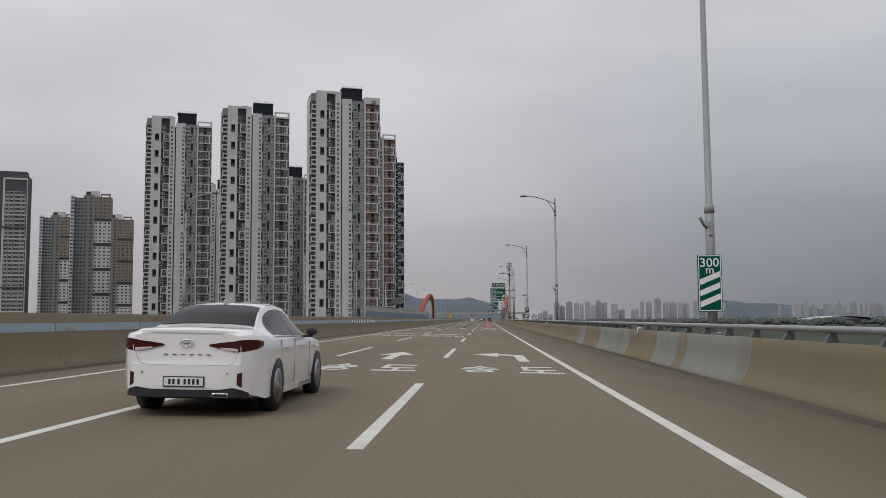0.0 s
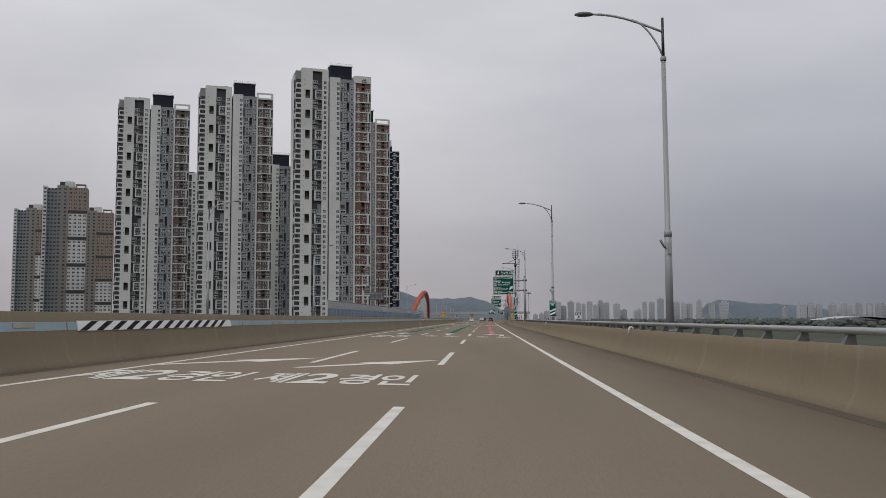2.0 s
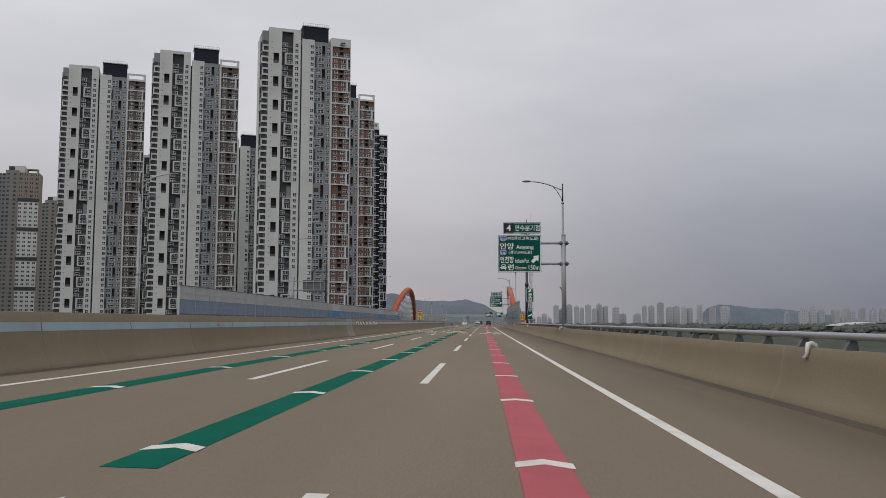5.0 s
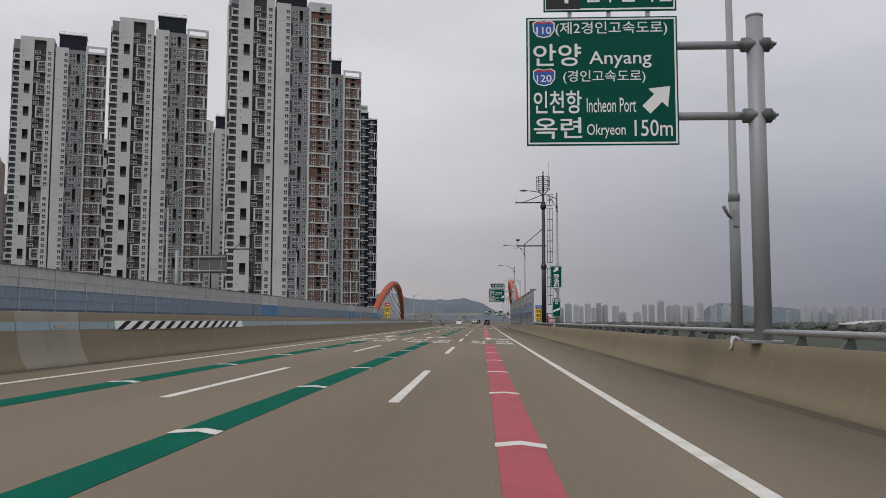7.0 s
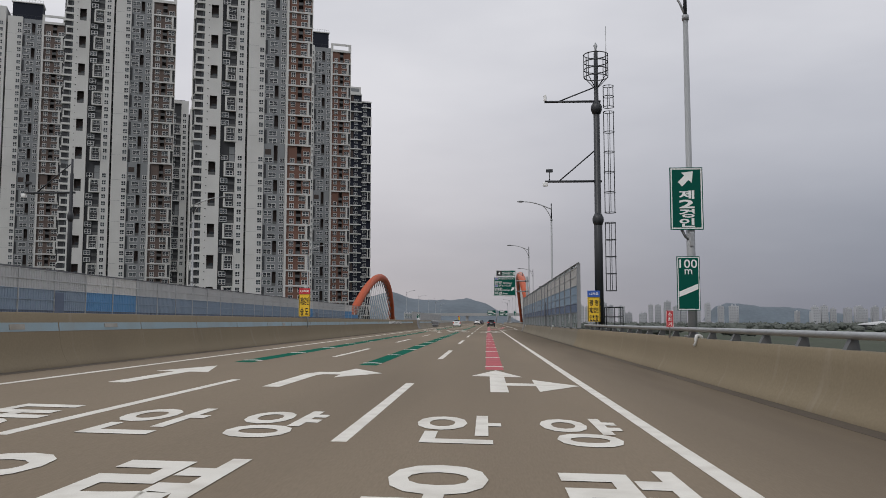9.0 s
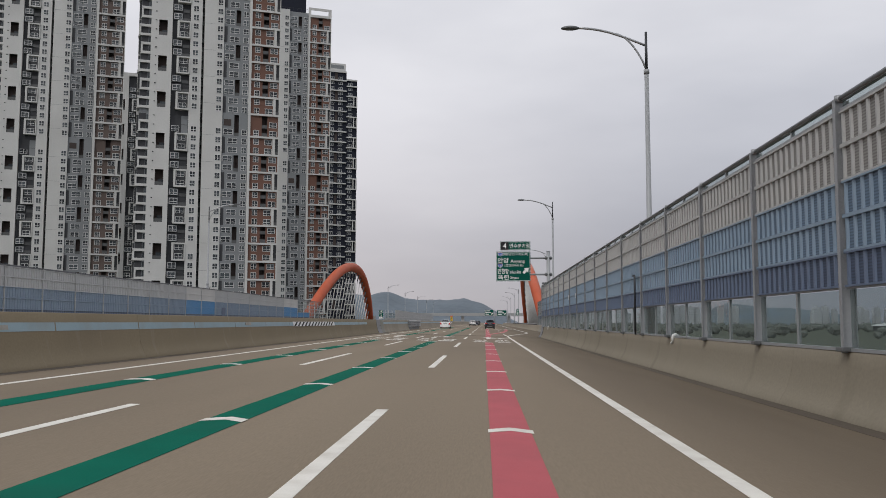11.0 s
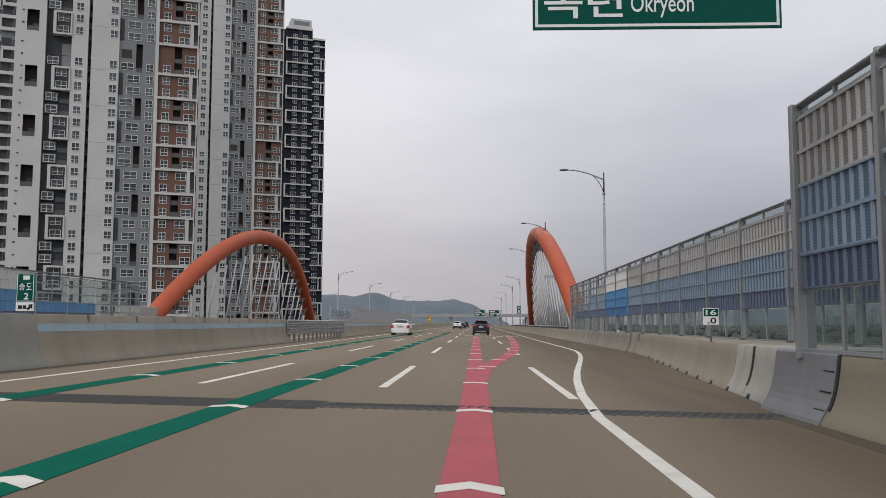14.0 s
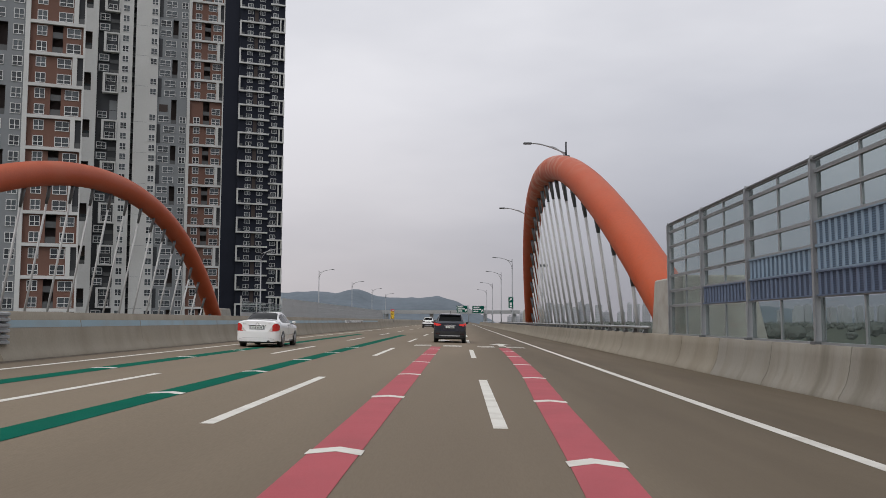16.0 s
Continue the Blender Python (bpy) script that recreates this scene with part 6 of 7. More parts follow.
            if crown == "solid":
                s.block(x0, x1, -0.05, 0.5, cap, top, 0)
            else:
                s.block(x0, x1, -0.05, 0.5, cap, cap + 1.0, 0)
                s.block(x0, x1, -0.05, 0.5, top - 0.9, top, 0)
                s.block(x0, x0 + 1.0, -0.05, 0.5, cap + 1.0, top - 0.9, 0)
                s.block(x1 - 1.2, x1, -0.05, 0.5, cap + 1.0, top - 0.9, 0)
            for k in range(floors - 1):
                z = level(k) + 0.72
                if z + 1.5 > cap:
                    break
                if k != 27:
                    wins.append(("small", b0 + 1.0, 0.5, z))
                wins.append(("mid", b0 + 4.35 if (k // 2) % 2 == 0 else b0 + 5.7, 0.5, z))
        elif kind in ("navy", "navy_low"):
            s.block(x0, x1, 0.6, deep, 0, top, 5)
            odd = 1 if kind == "navy_low" else 0
            for k in range(floors):
                z = k * STOREY
                if z + STOREY > top:
                    break
                if odd:
                    wins.append(("low", x0 + 1.0, 0.6, z + 0.75))
                else:
                    wins.append(("low", x0 + 2.9, 0.6, z + 0.75))
                    wins.append(("low", x0 + 7.4, 0.6, z + 0.75))
                if k % 2 == odd:
                    s.block(x0 + (0.0 if odd else -0.15), x1, -0.3, 0.6, z - 0.2, z + 0.38, 0)
                    if k % 4 == odd and z + 2 * STOREY < top:
                        a = x1 - 0.55 if odd else x0 - 0.15
                        s.block(a, a + 0.55, -0.3, 0.6, z + 0.38, z + 2 * STOREY - 0.2, 0)
                        if odd:
                            s.block(a - 1.5, a - 1.1, -0.3, 0.6, z + 0.38, z + 2 * STOREY - 0.2, 0)
                        s.front(x0 + 0.3, x0 + 1.6, z + 0.45, z + 1.4, 0.2, 7)
                    elif not odd:
                        # Recess shade as a flat dark panel on the navy wall.
                        s.front(x0 + 5.5, x0 + 6.9, z + 0.4, z + 2 * STOREY - 0.3, 0.56, 4)
            s.block(x0, x1, 0.0, 0.6, top - 0.8, top, 0)
            if not odd:
                s.block(x0 + 2.0, x1 - 0.4, 1.0, 8.0, top, top + 4.2, 0)
                s.front(x0 + 3.2, x1 - 1.4, top + 1.4, top + 3.3, 0.96, 1)
        elif kind == "flank":
            s.block(x0, x1, 1.5, deep, 0, top, 5)
        else:
            s.block(x0, x1, 0, deep, 0, top, 0)
            for k in range(2, floors, 3):
                s.block(x0 + 0.05, x1 - 0.05, -0.02, 0, level(k) - 0.03, level(k) + 0.03, 1)
        o = new("wall_bay", s.mesh("wall_bay", mats))
        o.parent = g
    if len(spans) > 4:
        for name, q, mat in (("roof_house", (17.6, 29.4, 4.0, 11.0, H - 1, H + 9.6), 5), ("roof_slab", (17.2, 29.8, 3.6, 11.4, H + 9.6, H + 10.0), 0), ("roof_vent", (9.4, 14.2, 4.0, 9.0, H + 5.6, H + 7.2), 3)):
            s = Sheet()
            s.block(*q, mat)
            o = new(name, s.mesh(name, mats))
            o.parent = g
        s = Sheet()
        for i in range(12):
            s.block(17.4 + 1.1 * i, 17.46 + 1.1 * i, 3.7, 3.76, H + 10.0, H + 11.0, 3)
        s.block(17.4, 29.6, 3.7, 3.76, H + 11.0, H + 11.06, 3)
        for i in range(8):
            s.block(16.9 + 1.7 * i, 16.96 + 1.7 * i, 0.3, 0.36, H + 2.0, H + 3.0, 3)
        s.block(16.9, 29.6, 0.3, 0.36, H + 3.0, H + 3.06, 3)
        o = new("roof_railing", s.mesh("roof_railing", mats))
        o.parent = g
    wins.sort(key=lambda q: q[3])
    for kind, a, b, c in wins[:limit]:
        shared("window", WIN_ME[kind], g, Matrix.Translation((a, b, c)))
    s = Sheet()
    for kind, a, b, c in wins[limit:]:
        vs, fs, ms = WIN[kind]
        i = len(s.v)
        s.v += [(p[0] + a, p[1] + b, p[2] + c) for p in vs]
        s.f += [tuple(k + i for k in f) for f in fs]
        s.m += ms
    if s.v:
        o = new("upper_glazing", s.mesh("upper_glazing", [M["window"], M["frame_white"]]))
        o.parent = g
        o["kind"] = "stuff"
    return g


SLAB = [("bulge", -2.2, 2.2, 4.4), ("open", 2.2, 7.3, 6.0), ("boxes", 7.3, 12.5, 6.0), ("strip", 12.5, 15.85, 6.0), ("joint", 15.85, 16.55, 0.0), ("plain", 16.55, 20.0, 2.1),
        ("strip_r", 20.0, 22.3, 2.1), ("grey", 22.3, 29.9, 2.1), ("brown", 29.9, 39.3, 3.9)]
TX, TY, TZ = -98.0, 487.65, -13.6
tower(TX, TY, TZ, 52, "white and grey slab tower with rust-brown balcony bays", SLAB, crown="solid", seed=1)
crest = thing("roof_emblem", pose(TX, TY, TZ, 0, 0, TURN) @ Matrix.Translation((35.4, -0.2, level(52))), "dark emblem and bar on the tower's white parapet", "sign")
part("emblem", tube([(-0.9, 0, 1.3), (-0.4, 0, 2.1), (0.1, 0, 1.5), (0.5, 0, 2.2), (1.0, 0, 1.6)], 0.2, 8), M["tower_navy"], crest)
part("bar", box(-1.3, 1.3, 0.0, 0.12, 0.55, 0.85), M["tower_navy"], crest)
tower(TX - 60.8, TY + 27.3, TZ - 1.0, 52, "white and grey slab tower with dull brown balcony bays", SLAB, seed=2, brown="tower_dull")
tower(TX - 118.0, TY + 50.8, TZ - 0.6, 52, "white and grey slab tower with dull brown balcony bays", SLAB, seed=3, brown="tower_dull")
tower(TX + 0.8, TY + 84.5, TZ - 3.8, 52, "white and grey slab tower standing behind its twin", SLAB, limit=240, seed=4)
tower(TX - 60.0, TY + 111.8, TZ - 4.8, 44, "grey slab tower standing behind its neighbour", SLAB, limit=100, seed=5, brown="tower_dull")
tower(TX - 117.2, TY + 135.3, TZ - 4.4, 42, "dark grey slab tower half hidden behind its neighbours", SLAB, limit=100, seed=6, brown="tower_dull")
tower(-79.9, 678.2, -9.0, 51, "navy and white tower with horizontal balcony bands", [("flank", -6.0, 0.0, 0.0), ("navy", 0.0, 11.6, 1.0), ("navy_low", 11.6, 17.3, -3.0)], limit=280, seed=7, turn=22.0)
FAR_STOREY = 2.88


def beige_block(x, y, w, high, label, plain):
    """A farther tower: an edge strip, two plain bays and one bay of white window groups between dark bands."""
    g = thing("apartment_tower", pose(x, y, -9.0, 0, 0, TURN), label, "apartment building", "farther blocks of flats")
    mats = [M["tower_tan"], M["tower_greige"], M["tower_white"], M["tower_dark"], M["window"], M["frame_white"], M["tower_grey"]]
    cuts = [0.0, 0.085 * w, 0.31 * w, 0.57 * w, w]
    floors = int(high / FAR_STOREY)
    for i, (dy, dz, mat) in enumerate(((0.0, 0.6, 2), (2.5, -1.0, 6), (1.0, 1.5, 1), (0.0, 0.0, 0))):
        s = Sheet()
        a, b = cuts[i], cuts[i + 1]
        s.block(a, b, dy, 15, 0, high + dz, mat)
        o = new("wall_bay", s.mesh("wall_bay", mats))
        o.parent = g
        s = Sheet()
        n = (1, 3, 2, 4)[i]
        for k in range(floors):
            z = high - (k + 1) * FAR_STOREY
            white = i == 3 and k // 7 >= plain
            if white and k % 7 != 6:
                s.front(a + 0.5, b - 0.3, z, z + FAR_STOREY, dy - 0.06, 2)
            if i == 3 and k % 7 == 6:
                s.block(a - 0.1, b + 0.1, dy - 0.3, dy, z + 0.6, z + FAR_STOREY - 0.2, 3)
                continue
            for j in range(n):
                p = a + (b - a) * (j + 0.22) / n
                q = p + (b - a) / n * (0.52 if i == 3 else 0.4 if i == 2 else 0.66)
                s.front(p, q, z + 0.95, z + 2.2, dy - 0.1, 4)
                m = (p + q) / 2
                if i == 3:
                    s.front(m - 0.07, m + 0.07, z + 0.75, z + 2.35, dy - 0.14, 5)
        o = new("glazing", s.mesh("glazing", mats))
        o.parent = g
        o["kind"] = "stuff"
    for a, b, h, mat in ((0.36, 0.48, 4.5, 3), (0.48, 0.68, 5.0, 2)):
        s = Sheet()
        s.block(w * a, w * b, 3, 11, high - 1, high + h, mat)
        o = new("roof_house", s.mesh("roof_house", mats))
        o.parent = g
    s = Sheet()
    for q in ((0.72, 0.745), (0.93, 0.955)):
        s.block(w * q[0], w * q[1], 1, 6, high, high + 2.2, 1)
    s.block(w * 0.72, w * 0.955, 1, 6, high + 2.2, high + 2.9, 1)
    o = new("roof_frame", s.mesh("roof_frame", mats))
    o.parent = g
    return g


beige_block(-331.1, 668.0, 31.0, 111.0, "grey apartment tower with tan top storeys above white window groups", 1)
beige_block(-406.9, 763.0, 31.0, 107.0, "lower grey and tan apartment tower with white window groups", 2)
beige_block(-353.3, 763.7, 31.5, 104.0, "lower grey apartment tower with tan upper storeys", 3)


def grid_block(x, y, w, high, label):
    """A dark tower whose front is a pale frame round groups of three storeys."""
    g = thing("apartment_tower", pose(x, y, -9.0, 0, 0, TURN), label, "apartment building", "farther blocks of flats")
    mats = [M["tower_slate"], M["tower_white"], M["window"], M["frame_white"], M["tower_beige"]]
    s = Sheet()
    s.block(0, w, 0, 16, 0, high, 0)
    o = new("wall", s.mesh("wall", mats))
    o.parent = g
    s = Sheet()
    s.block(w * 0.3, w * 0.95, 2, 12, high, high + 3.5, 0)
    o = new("roof_house", s.mesh("roof_house", mats))
    o.parent = g
    s = Sheet()
    a, b = w - 16.5, w - 0.4
    s.block(a, a + 1.3, -0.5, 0, 0, high - 1.5, 1)
    s.block(b - 0.5, b, -0.5, 0, 0, high - 1.5, 1)
    for k in range(0, int(high / FAR_STOREY) - 4, 3):
        z = k * FAR_STOREY
        s.block(a + 1.3, b - 0.5, -0.45, 0, z, z + 0.8, 1)
        if (k // 3) % 5 == 4:
            s.block(a, b, -0.7, -0.5, z - 0.4, z + 0.7, 0)
        for j, (p, q) in enumerate(((0.6, 2.4), (3.4, 5.4), (6.4, 10.2), (11.0, 13.2))):
            s.front(a + 1.3 + p - 0.3, a + 1.3 + q + 0.3, z + 0.6, z + 3 * FAR_STOREY, -0.1, 4)
            for n in range(3):
                s.front(a + 1.3 + p, a + 1.3 + q, z + n * FAR_STOREY + 1.1, z + n * FAR_STOREY + 2.35, -0.2, 2)
    s.block(a, b, -0.5, 0, high - 2.8, high - 1.5, 1)
    o = new("facade_grid", s.mesh("facade_grid", mats))
    o.parent = g


grid_block(-357.0, 585.5, 32.0, 115.0, "dark apartment tower with a pale gridded front")


# ---- distance: hills, far blocks, trees ----
def hill(name, pts, y, depth, label, seed):
    """A wooded ridge as a rounded mound of many facets; pts: (x, height)."""
    bm = bmesh.new()
    rnd = random.Random(seed)
    xs = [p[0] for p in pts]
    hs = [p[1] for p in pts]
    nx, ny = 90, 12
    grid = []
    for j in range(ny):
        t = j / (ny - 1)
        row = []
        for i in range(nx):
            x = xs[0] + (xs[-1] - xs[0]) * i / (nx - 1)
            h = float(np.interp(x, xs, hs))
            k = math.sin(min(t * 1.15, 1.0) * math.pi / 2)
            z = -10 + (h + 10) * k * (1 + 0.06 * noise.noise(Vector((x * 0.01, t * 3, seed)))) + 3.5 * k * noise.noise(Vector((x * 0.035, t * 9, seed + 3)))
            row.append(bm.verts.new((x, y + depth * t, z)))
        grid.append(row)
    for a, b in zip(grid, grid[1:]):
        for i in range(nx - 1):
            bm.faces.new((a[i], a[i + 1], b[i + 1], b[i])).smooth = True
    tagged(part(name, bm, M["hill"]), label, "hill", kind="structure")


hill("backdrop_hill", [(-900, 5), (-760, 42), (-640, 60), (-560, 80), (-469, 78), (-392, 83), (-314, 75), (-265, 87), (-206, 67), (-160, 60), (-98, 63), (-44, 67), (10, 52), (49, 29), (100, 4)], 2300, 460, "hazy wooded hills on the horizon", 1)
hill("backdrop_hill", [(930, 4), (985, 62), (1030, 80), (1075, 76), (1140, 66), (1210, 62), (1320, 54), (1460, 38), (1650, 5)], 3640, 260, "hazy low hill on the horizon", 2)


def far_block(x, y, w, d, h, i):
    g = thing("far_apartment", pose(x, y, -9, 0, 0, (i * 37) % 20 - 10), "pale hazy apartment block on the horizon", "apartment building", "hazy blocks on the horizon")
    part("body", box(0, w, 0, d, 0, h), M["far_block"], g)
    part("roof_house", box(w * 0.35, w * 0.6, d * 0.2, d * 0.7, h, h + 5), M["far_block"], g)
    s = Sheet()
    for k in range(int(h / 6)):
        for j in range(3):
            s.front(w * (0.08 + 0.31 * j), w * (0.26 + 0.31 * j), 6 * k + 2, 6 * k + 4.4, -0.3, 0)
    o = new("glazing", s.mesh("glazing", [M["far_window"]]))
    o.parent = g
    o["kind"] = "stuff"


rnd = random.Random(5)
i = 0
for x0, x1, hmin, hmax, gap in ((285, 516, 60, 78, 0.8), (614, 890, 66, 84, 0.8), (905, 965, 64, 76, 0.8), (1195, 1640, 48, 70, 1.2), (520, 610, 28, 52, 3), (190, 280, 24, 50, 3)):
    x = x0
    while x < x1:
        w = rnd.uniform(14, 25)
        far_block(x, rnd.uniform(3400, 3550), w, 16, rnd.uniform(hmin, hmax), i)
        x += w + rnd.uniform(1, 5) * gap
        i += 1


hall = thing("sports_hall", pose(449.0, 1200.0, -9.0), "low grey hall with a wide curved roof beyond the trees", "hall")
bm = bmesh.new()
arc = [(95.0 * t, 6.0 + 4.6 * math.sin(math.pi * t)) for t in np.linspace(0, 1, 19)]
for y0 in (0.0, 60.0):
    for x, z in arc:
        bm.verts.new((x, y0, z))
bm.verts.ensure_lookup_table()
for k in range(18):
    bm.faces.new((bm.verts[k], bm.verts[k + 1], bm.verts[k + 20], bm.verts[k + 19]))
r = bmesh.ops.extrude_face_region(bm, geom=bm.faces[:])
for v in r["geom"]:
    if isinstance(v, bmesh.types.BMVert):
        v.co.z += 0.7
part("roof", tidy(bm), M["sheet_pale"], hall)
part("wall", box(2.0, 93.0, 2.0, 58.0, 0.0, 6.2), M["tower_dark"], hall)


def clump(bm, c, r, n, rnd):
    """Loose leaves: small tilted triangles and quads round a middle."""
    for _ in range(n):
        d = Vector((rnd.gauss(0, 1), rnd.gauss(0, 1), rnd.gauss(0, 0.7)))
        p = c + d.normalized() * r * rnd.uniform(0.35, 1.0) ** 0.6
        s = rnd.uniform(0.25, 0.6) * r * 0.2
        q = Euler((rnd.uniform(0, 6), rnd.uniform(0, 6), rnd.uniform(0, 6))).to_matrix()
        bm.faces.new([bm.verts.new(p + q @ Vector(o) * s) for o in ((-1, -0.6, 0), (1, -0.5, 0.1), (0.8, 0.7, 0), (-0.7, 0.8, 0.15))])


core = bmesh.new()
bmesh.ops.create_icosphere(core, subdivisions=2, radius=1.0)
core.verts.ensure_lookup_table()
CORE_V = [v.co.copy() for v in core.verts]
CORE_F = [[v.index for v in f.verts] for f in core.faces]
core.free()
bm = bmesh.new()
for k in range(900):
    x = rnd.uniform(40, 1100)
    y = rnd.uniform(750, 2300)
    if x < 25 + y * 0.02:
        continue
    h = rnd.uniform(4, 8.5)
    mid = Vector((x, y, -8.5 + h * 0.5))
    vs = [bm.verts.new(mid + Vector((q.x * 1.3, q.y * 1.3, q.z)) * h * 0.55 * rnd.uniform(0.75, 1.1)) for q in CORE_V]
    for f in CORE_F:
        bm.faces.new([vs[i] for i in f])
    clump(bm, Vector((x, y, -8.5 + h * 0.55)), h * 0.75, 40, rnd)
tagged(part("far_trees", bm, M["tree"]), "belt of haze-greyed green trees on the low land", "trees", kind="stuff")


# ---- vehicles ----
class Shell:
    """A car body given by stations along y: sill, belt and top heights; half widths at sill, belt and top."""

    def __init__(self, stations):
        self.t = np.array(stations, float)

    def at(self, y):
        return [float(np.interp(y, self.t[:, 0], self.t[:, k])) for k in range(1, 7)]

    def profile(self, y):
        zs, zb, zt, ws, wb, wt = self.at(y)
        h, g = zb - zs, max(zt - zb, 0.01)
        e = min(0.07, g * 0.45)
        return [(0.0, zs), (ws * 0.88, zs), (ws * 0.985, zs + 0.03), (ws, zs + 0.08), (ws + (wb - ws) * 0.7, zs + h * 0.32), (wb, zs + h * 0.58), (wb * 0.998, zs + h * 0.78), (wb * 0.985, zb - 0.045), (wb * 0.955, zb),
                (wb * 0.93 + (wt - wb * 0.93) * 0.5, zb + (g - e) * 0.5), (wt, zt - e), (wt * 0.965, zt - e * 0.45), (wt * 0.86, zt - e * 0.12), (wt * 0.55, zt + 0.008), (0.0, zt + 0.018)]

    def side(self, y, z):
        p = self.profile(y)[8:11]
        return float(np.interp(z, [q[1] for q in p], [q[0] for q in p]))

    def top(self, x, y):
        p = self.profile(y)[10:]
        return float(np.interp(abs(x), [q[0] for q in p[::-1]], [q[1] for q in p[::-1]]))

    def mesh(self):
        bm = bmesh.new()
        ys = sorted({*[float(v) for v in self.t[:, 0]], *[float(v) for v in np.arange(0.3, self.t[-1, 0] - 0.3, 0.15)]})
        rings = []
        for y in ys:
            half = self.profile(y)
            rings.append([bm.verts.new((x, y, z)) for x, z in half] + [bm.verts.new((-x, y, z)) for x, z in half[-2:0:-1]])
        n = len(rings[0])
        for a, b in zip(rings, rings[1:]):
            for k in range(n):
                bm.faces.new((a[k], b[k], b[(k + 1) % n], a[(k + 1) % n])).smooth = True
        bm.faces.new(rings[0])
        bm.faces.new(rings[-1][::-1])
        return tidy(bm)


def strip(name, cols, mat, parent, label="", thick=0.03):
    """A band round the car's corner: columns of (x, y, low z, high z), with thickness towards the car's middle."""
    bm = bmesh.new()
    rows = []
    for x, y, z0, z1 in cols:
        d = Vector((-x * 0.4, 1.0, 0)).normalized() * thick
        rows.append([bm.verts.new(p) for p in ((x, y, z0), (x, y, z1), (x + d.x, y + d.y, z1 - 0.002), (x + d.x, y + d.y, z0 + 0.002))])
    for a, b in zip(rows, rows[1:]):
        for k in range(4):
            bm.faces.new((a[k], b[k], b[(k + 1) % 4], a[(k + 1) % 4])).smooth = k in (0, 2)
    bm.faces.new(rows[0][::-1])
    bm.faces.new(rows[-1])
    tidy(bm)
    ob = part(name, bm, mat, parent, label)
    ob.data.set_sharp_from_angle(angle=radians(38))
    return ob


def both(cols):
    """The same columns carried across the middle to the other side."""
    return [(-x, y, a, b) for x, y, a, b in cols[::-1] if x > 0] + cols


def sheet_on(name, rows, mat, parent, label=""):
    """A pane through a grid of points."""
    bm = bmesh.new()
    g = [[bm.verts.new(p) for p in r] for r in rows]
    for a, b in zip(g, g[1:]):
        for k in range(len(a) - 1):
            bm.faces.new((a[k], a[k + 1], b[k + 1], b[k])).smooth = True
    return part(name, bm, mat, parent, label)


def mirror(parent, s, W, y, z, mat):
    bm = bmesh.new()
    bmesh.ops.create_uvsphere(bm, u_segments=16, v_segments=10, radius=1.0)
    for v in bm.verts:
        q = v.co.copy()
        v.co = Vector((s * (W + 0.09) + q.x * 0.09, y + (q.y * 0.11 if q.y > 0 else q.y * 0.035), z + q.z * 0.06 * (1 - 0.15 * s * q.x)))
    mir = part("door_mirror", bm, mat, parent, smooth=True)
    part("mirror_foot", box(*sorted((s * (W - 0.06), s * (W + 0.10))), y - 0.01, y + 0.06, z - 0.09, z - 0.05, 0.01), M["trim_black"], mir)


def wheel(parent, x, y, r, w, side, spokes=10):
    t = [(0.0, r * 0.70), (0.012, r * 0.92), (0.04, r * 0.995), (w - 0.04, r * 0.995), (w - 0.012, r * 0.92), (w, r * 0.70)]
    wh = part("wheel", tube([(side * (q[0] - w) + x, y, r) for q in t], [q[1] for q in t], 30), M["rubber"], parent, "black rubber tyre")
    bm = bmesh.new()
    add_tube(bm, [(x - side * 0.03, y, r), (x + side * 0.004, y, r), (x + side * 0.004, y, r), (x - side * 0.035, y, r)], [r * 0.70, r * 0.69, r * 0.64, r * 0.62], 28, caps=False)
    for k in range(spokes):
        m = Matrix.Translation((x - side * 0.008, y, r)) @ Matrix.Rotation(2 * math.pi * k / spokes, 4, 'X')
        add_box(bm, -0.012, 0.012, -0.017, 0.017, 0.03, r * 0.66, m=m)
    add_tube(bm, [(x - side * 0.03, y, r), (x + side * 0.006, y, r)], [0.06, 0.045], 12)
    part("rim", tidy(bm), M["rim"], wh, "silver alloy rim")
    bm = bmesh.new()
    add_tube(bm, [(x - side * 0.06, y, r), (x - side * 0.04, y, r)], [r * 0.68, r * 0.68], 20)
    part("brake_disc", bm, M["trim_black"], wh)


def plate_bars(parent, y, z, w=0.50, h=0.105):
    """A number plate whose characters are plain bars."""
    p = part("number_plate", box(-w / 2 - 0.015, w / 2 + 0.015, y - 0.012, y + 0.05, z - h / 2 - 0.015, z + h / 2 + 0.015, 0.006), M["trim_black"], parent)
    part("plate_face", box(-w / 2, w / 2, y - 0.017, y - 0.011, z - h / 2, z + h / 2, 0.002), M["plate"], p)
    for x in (-0.175, -0.125, -0.06, 0.02, 0.075, 0.13, 0.185):
        part("bar", box(x - 0.015, x + 0.015, y - 0.0195, y - 0.0165, z - h * 0.33, z + h * 0.33), M["black_paint"], p)


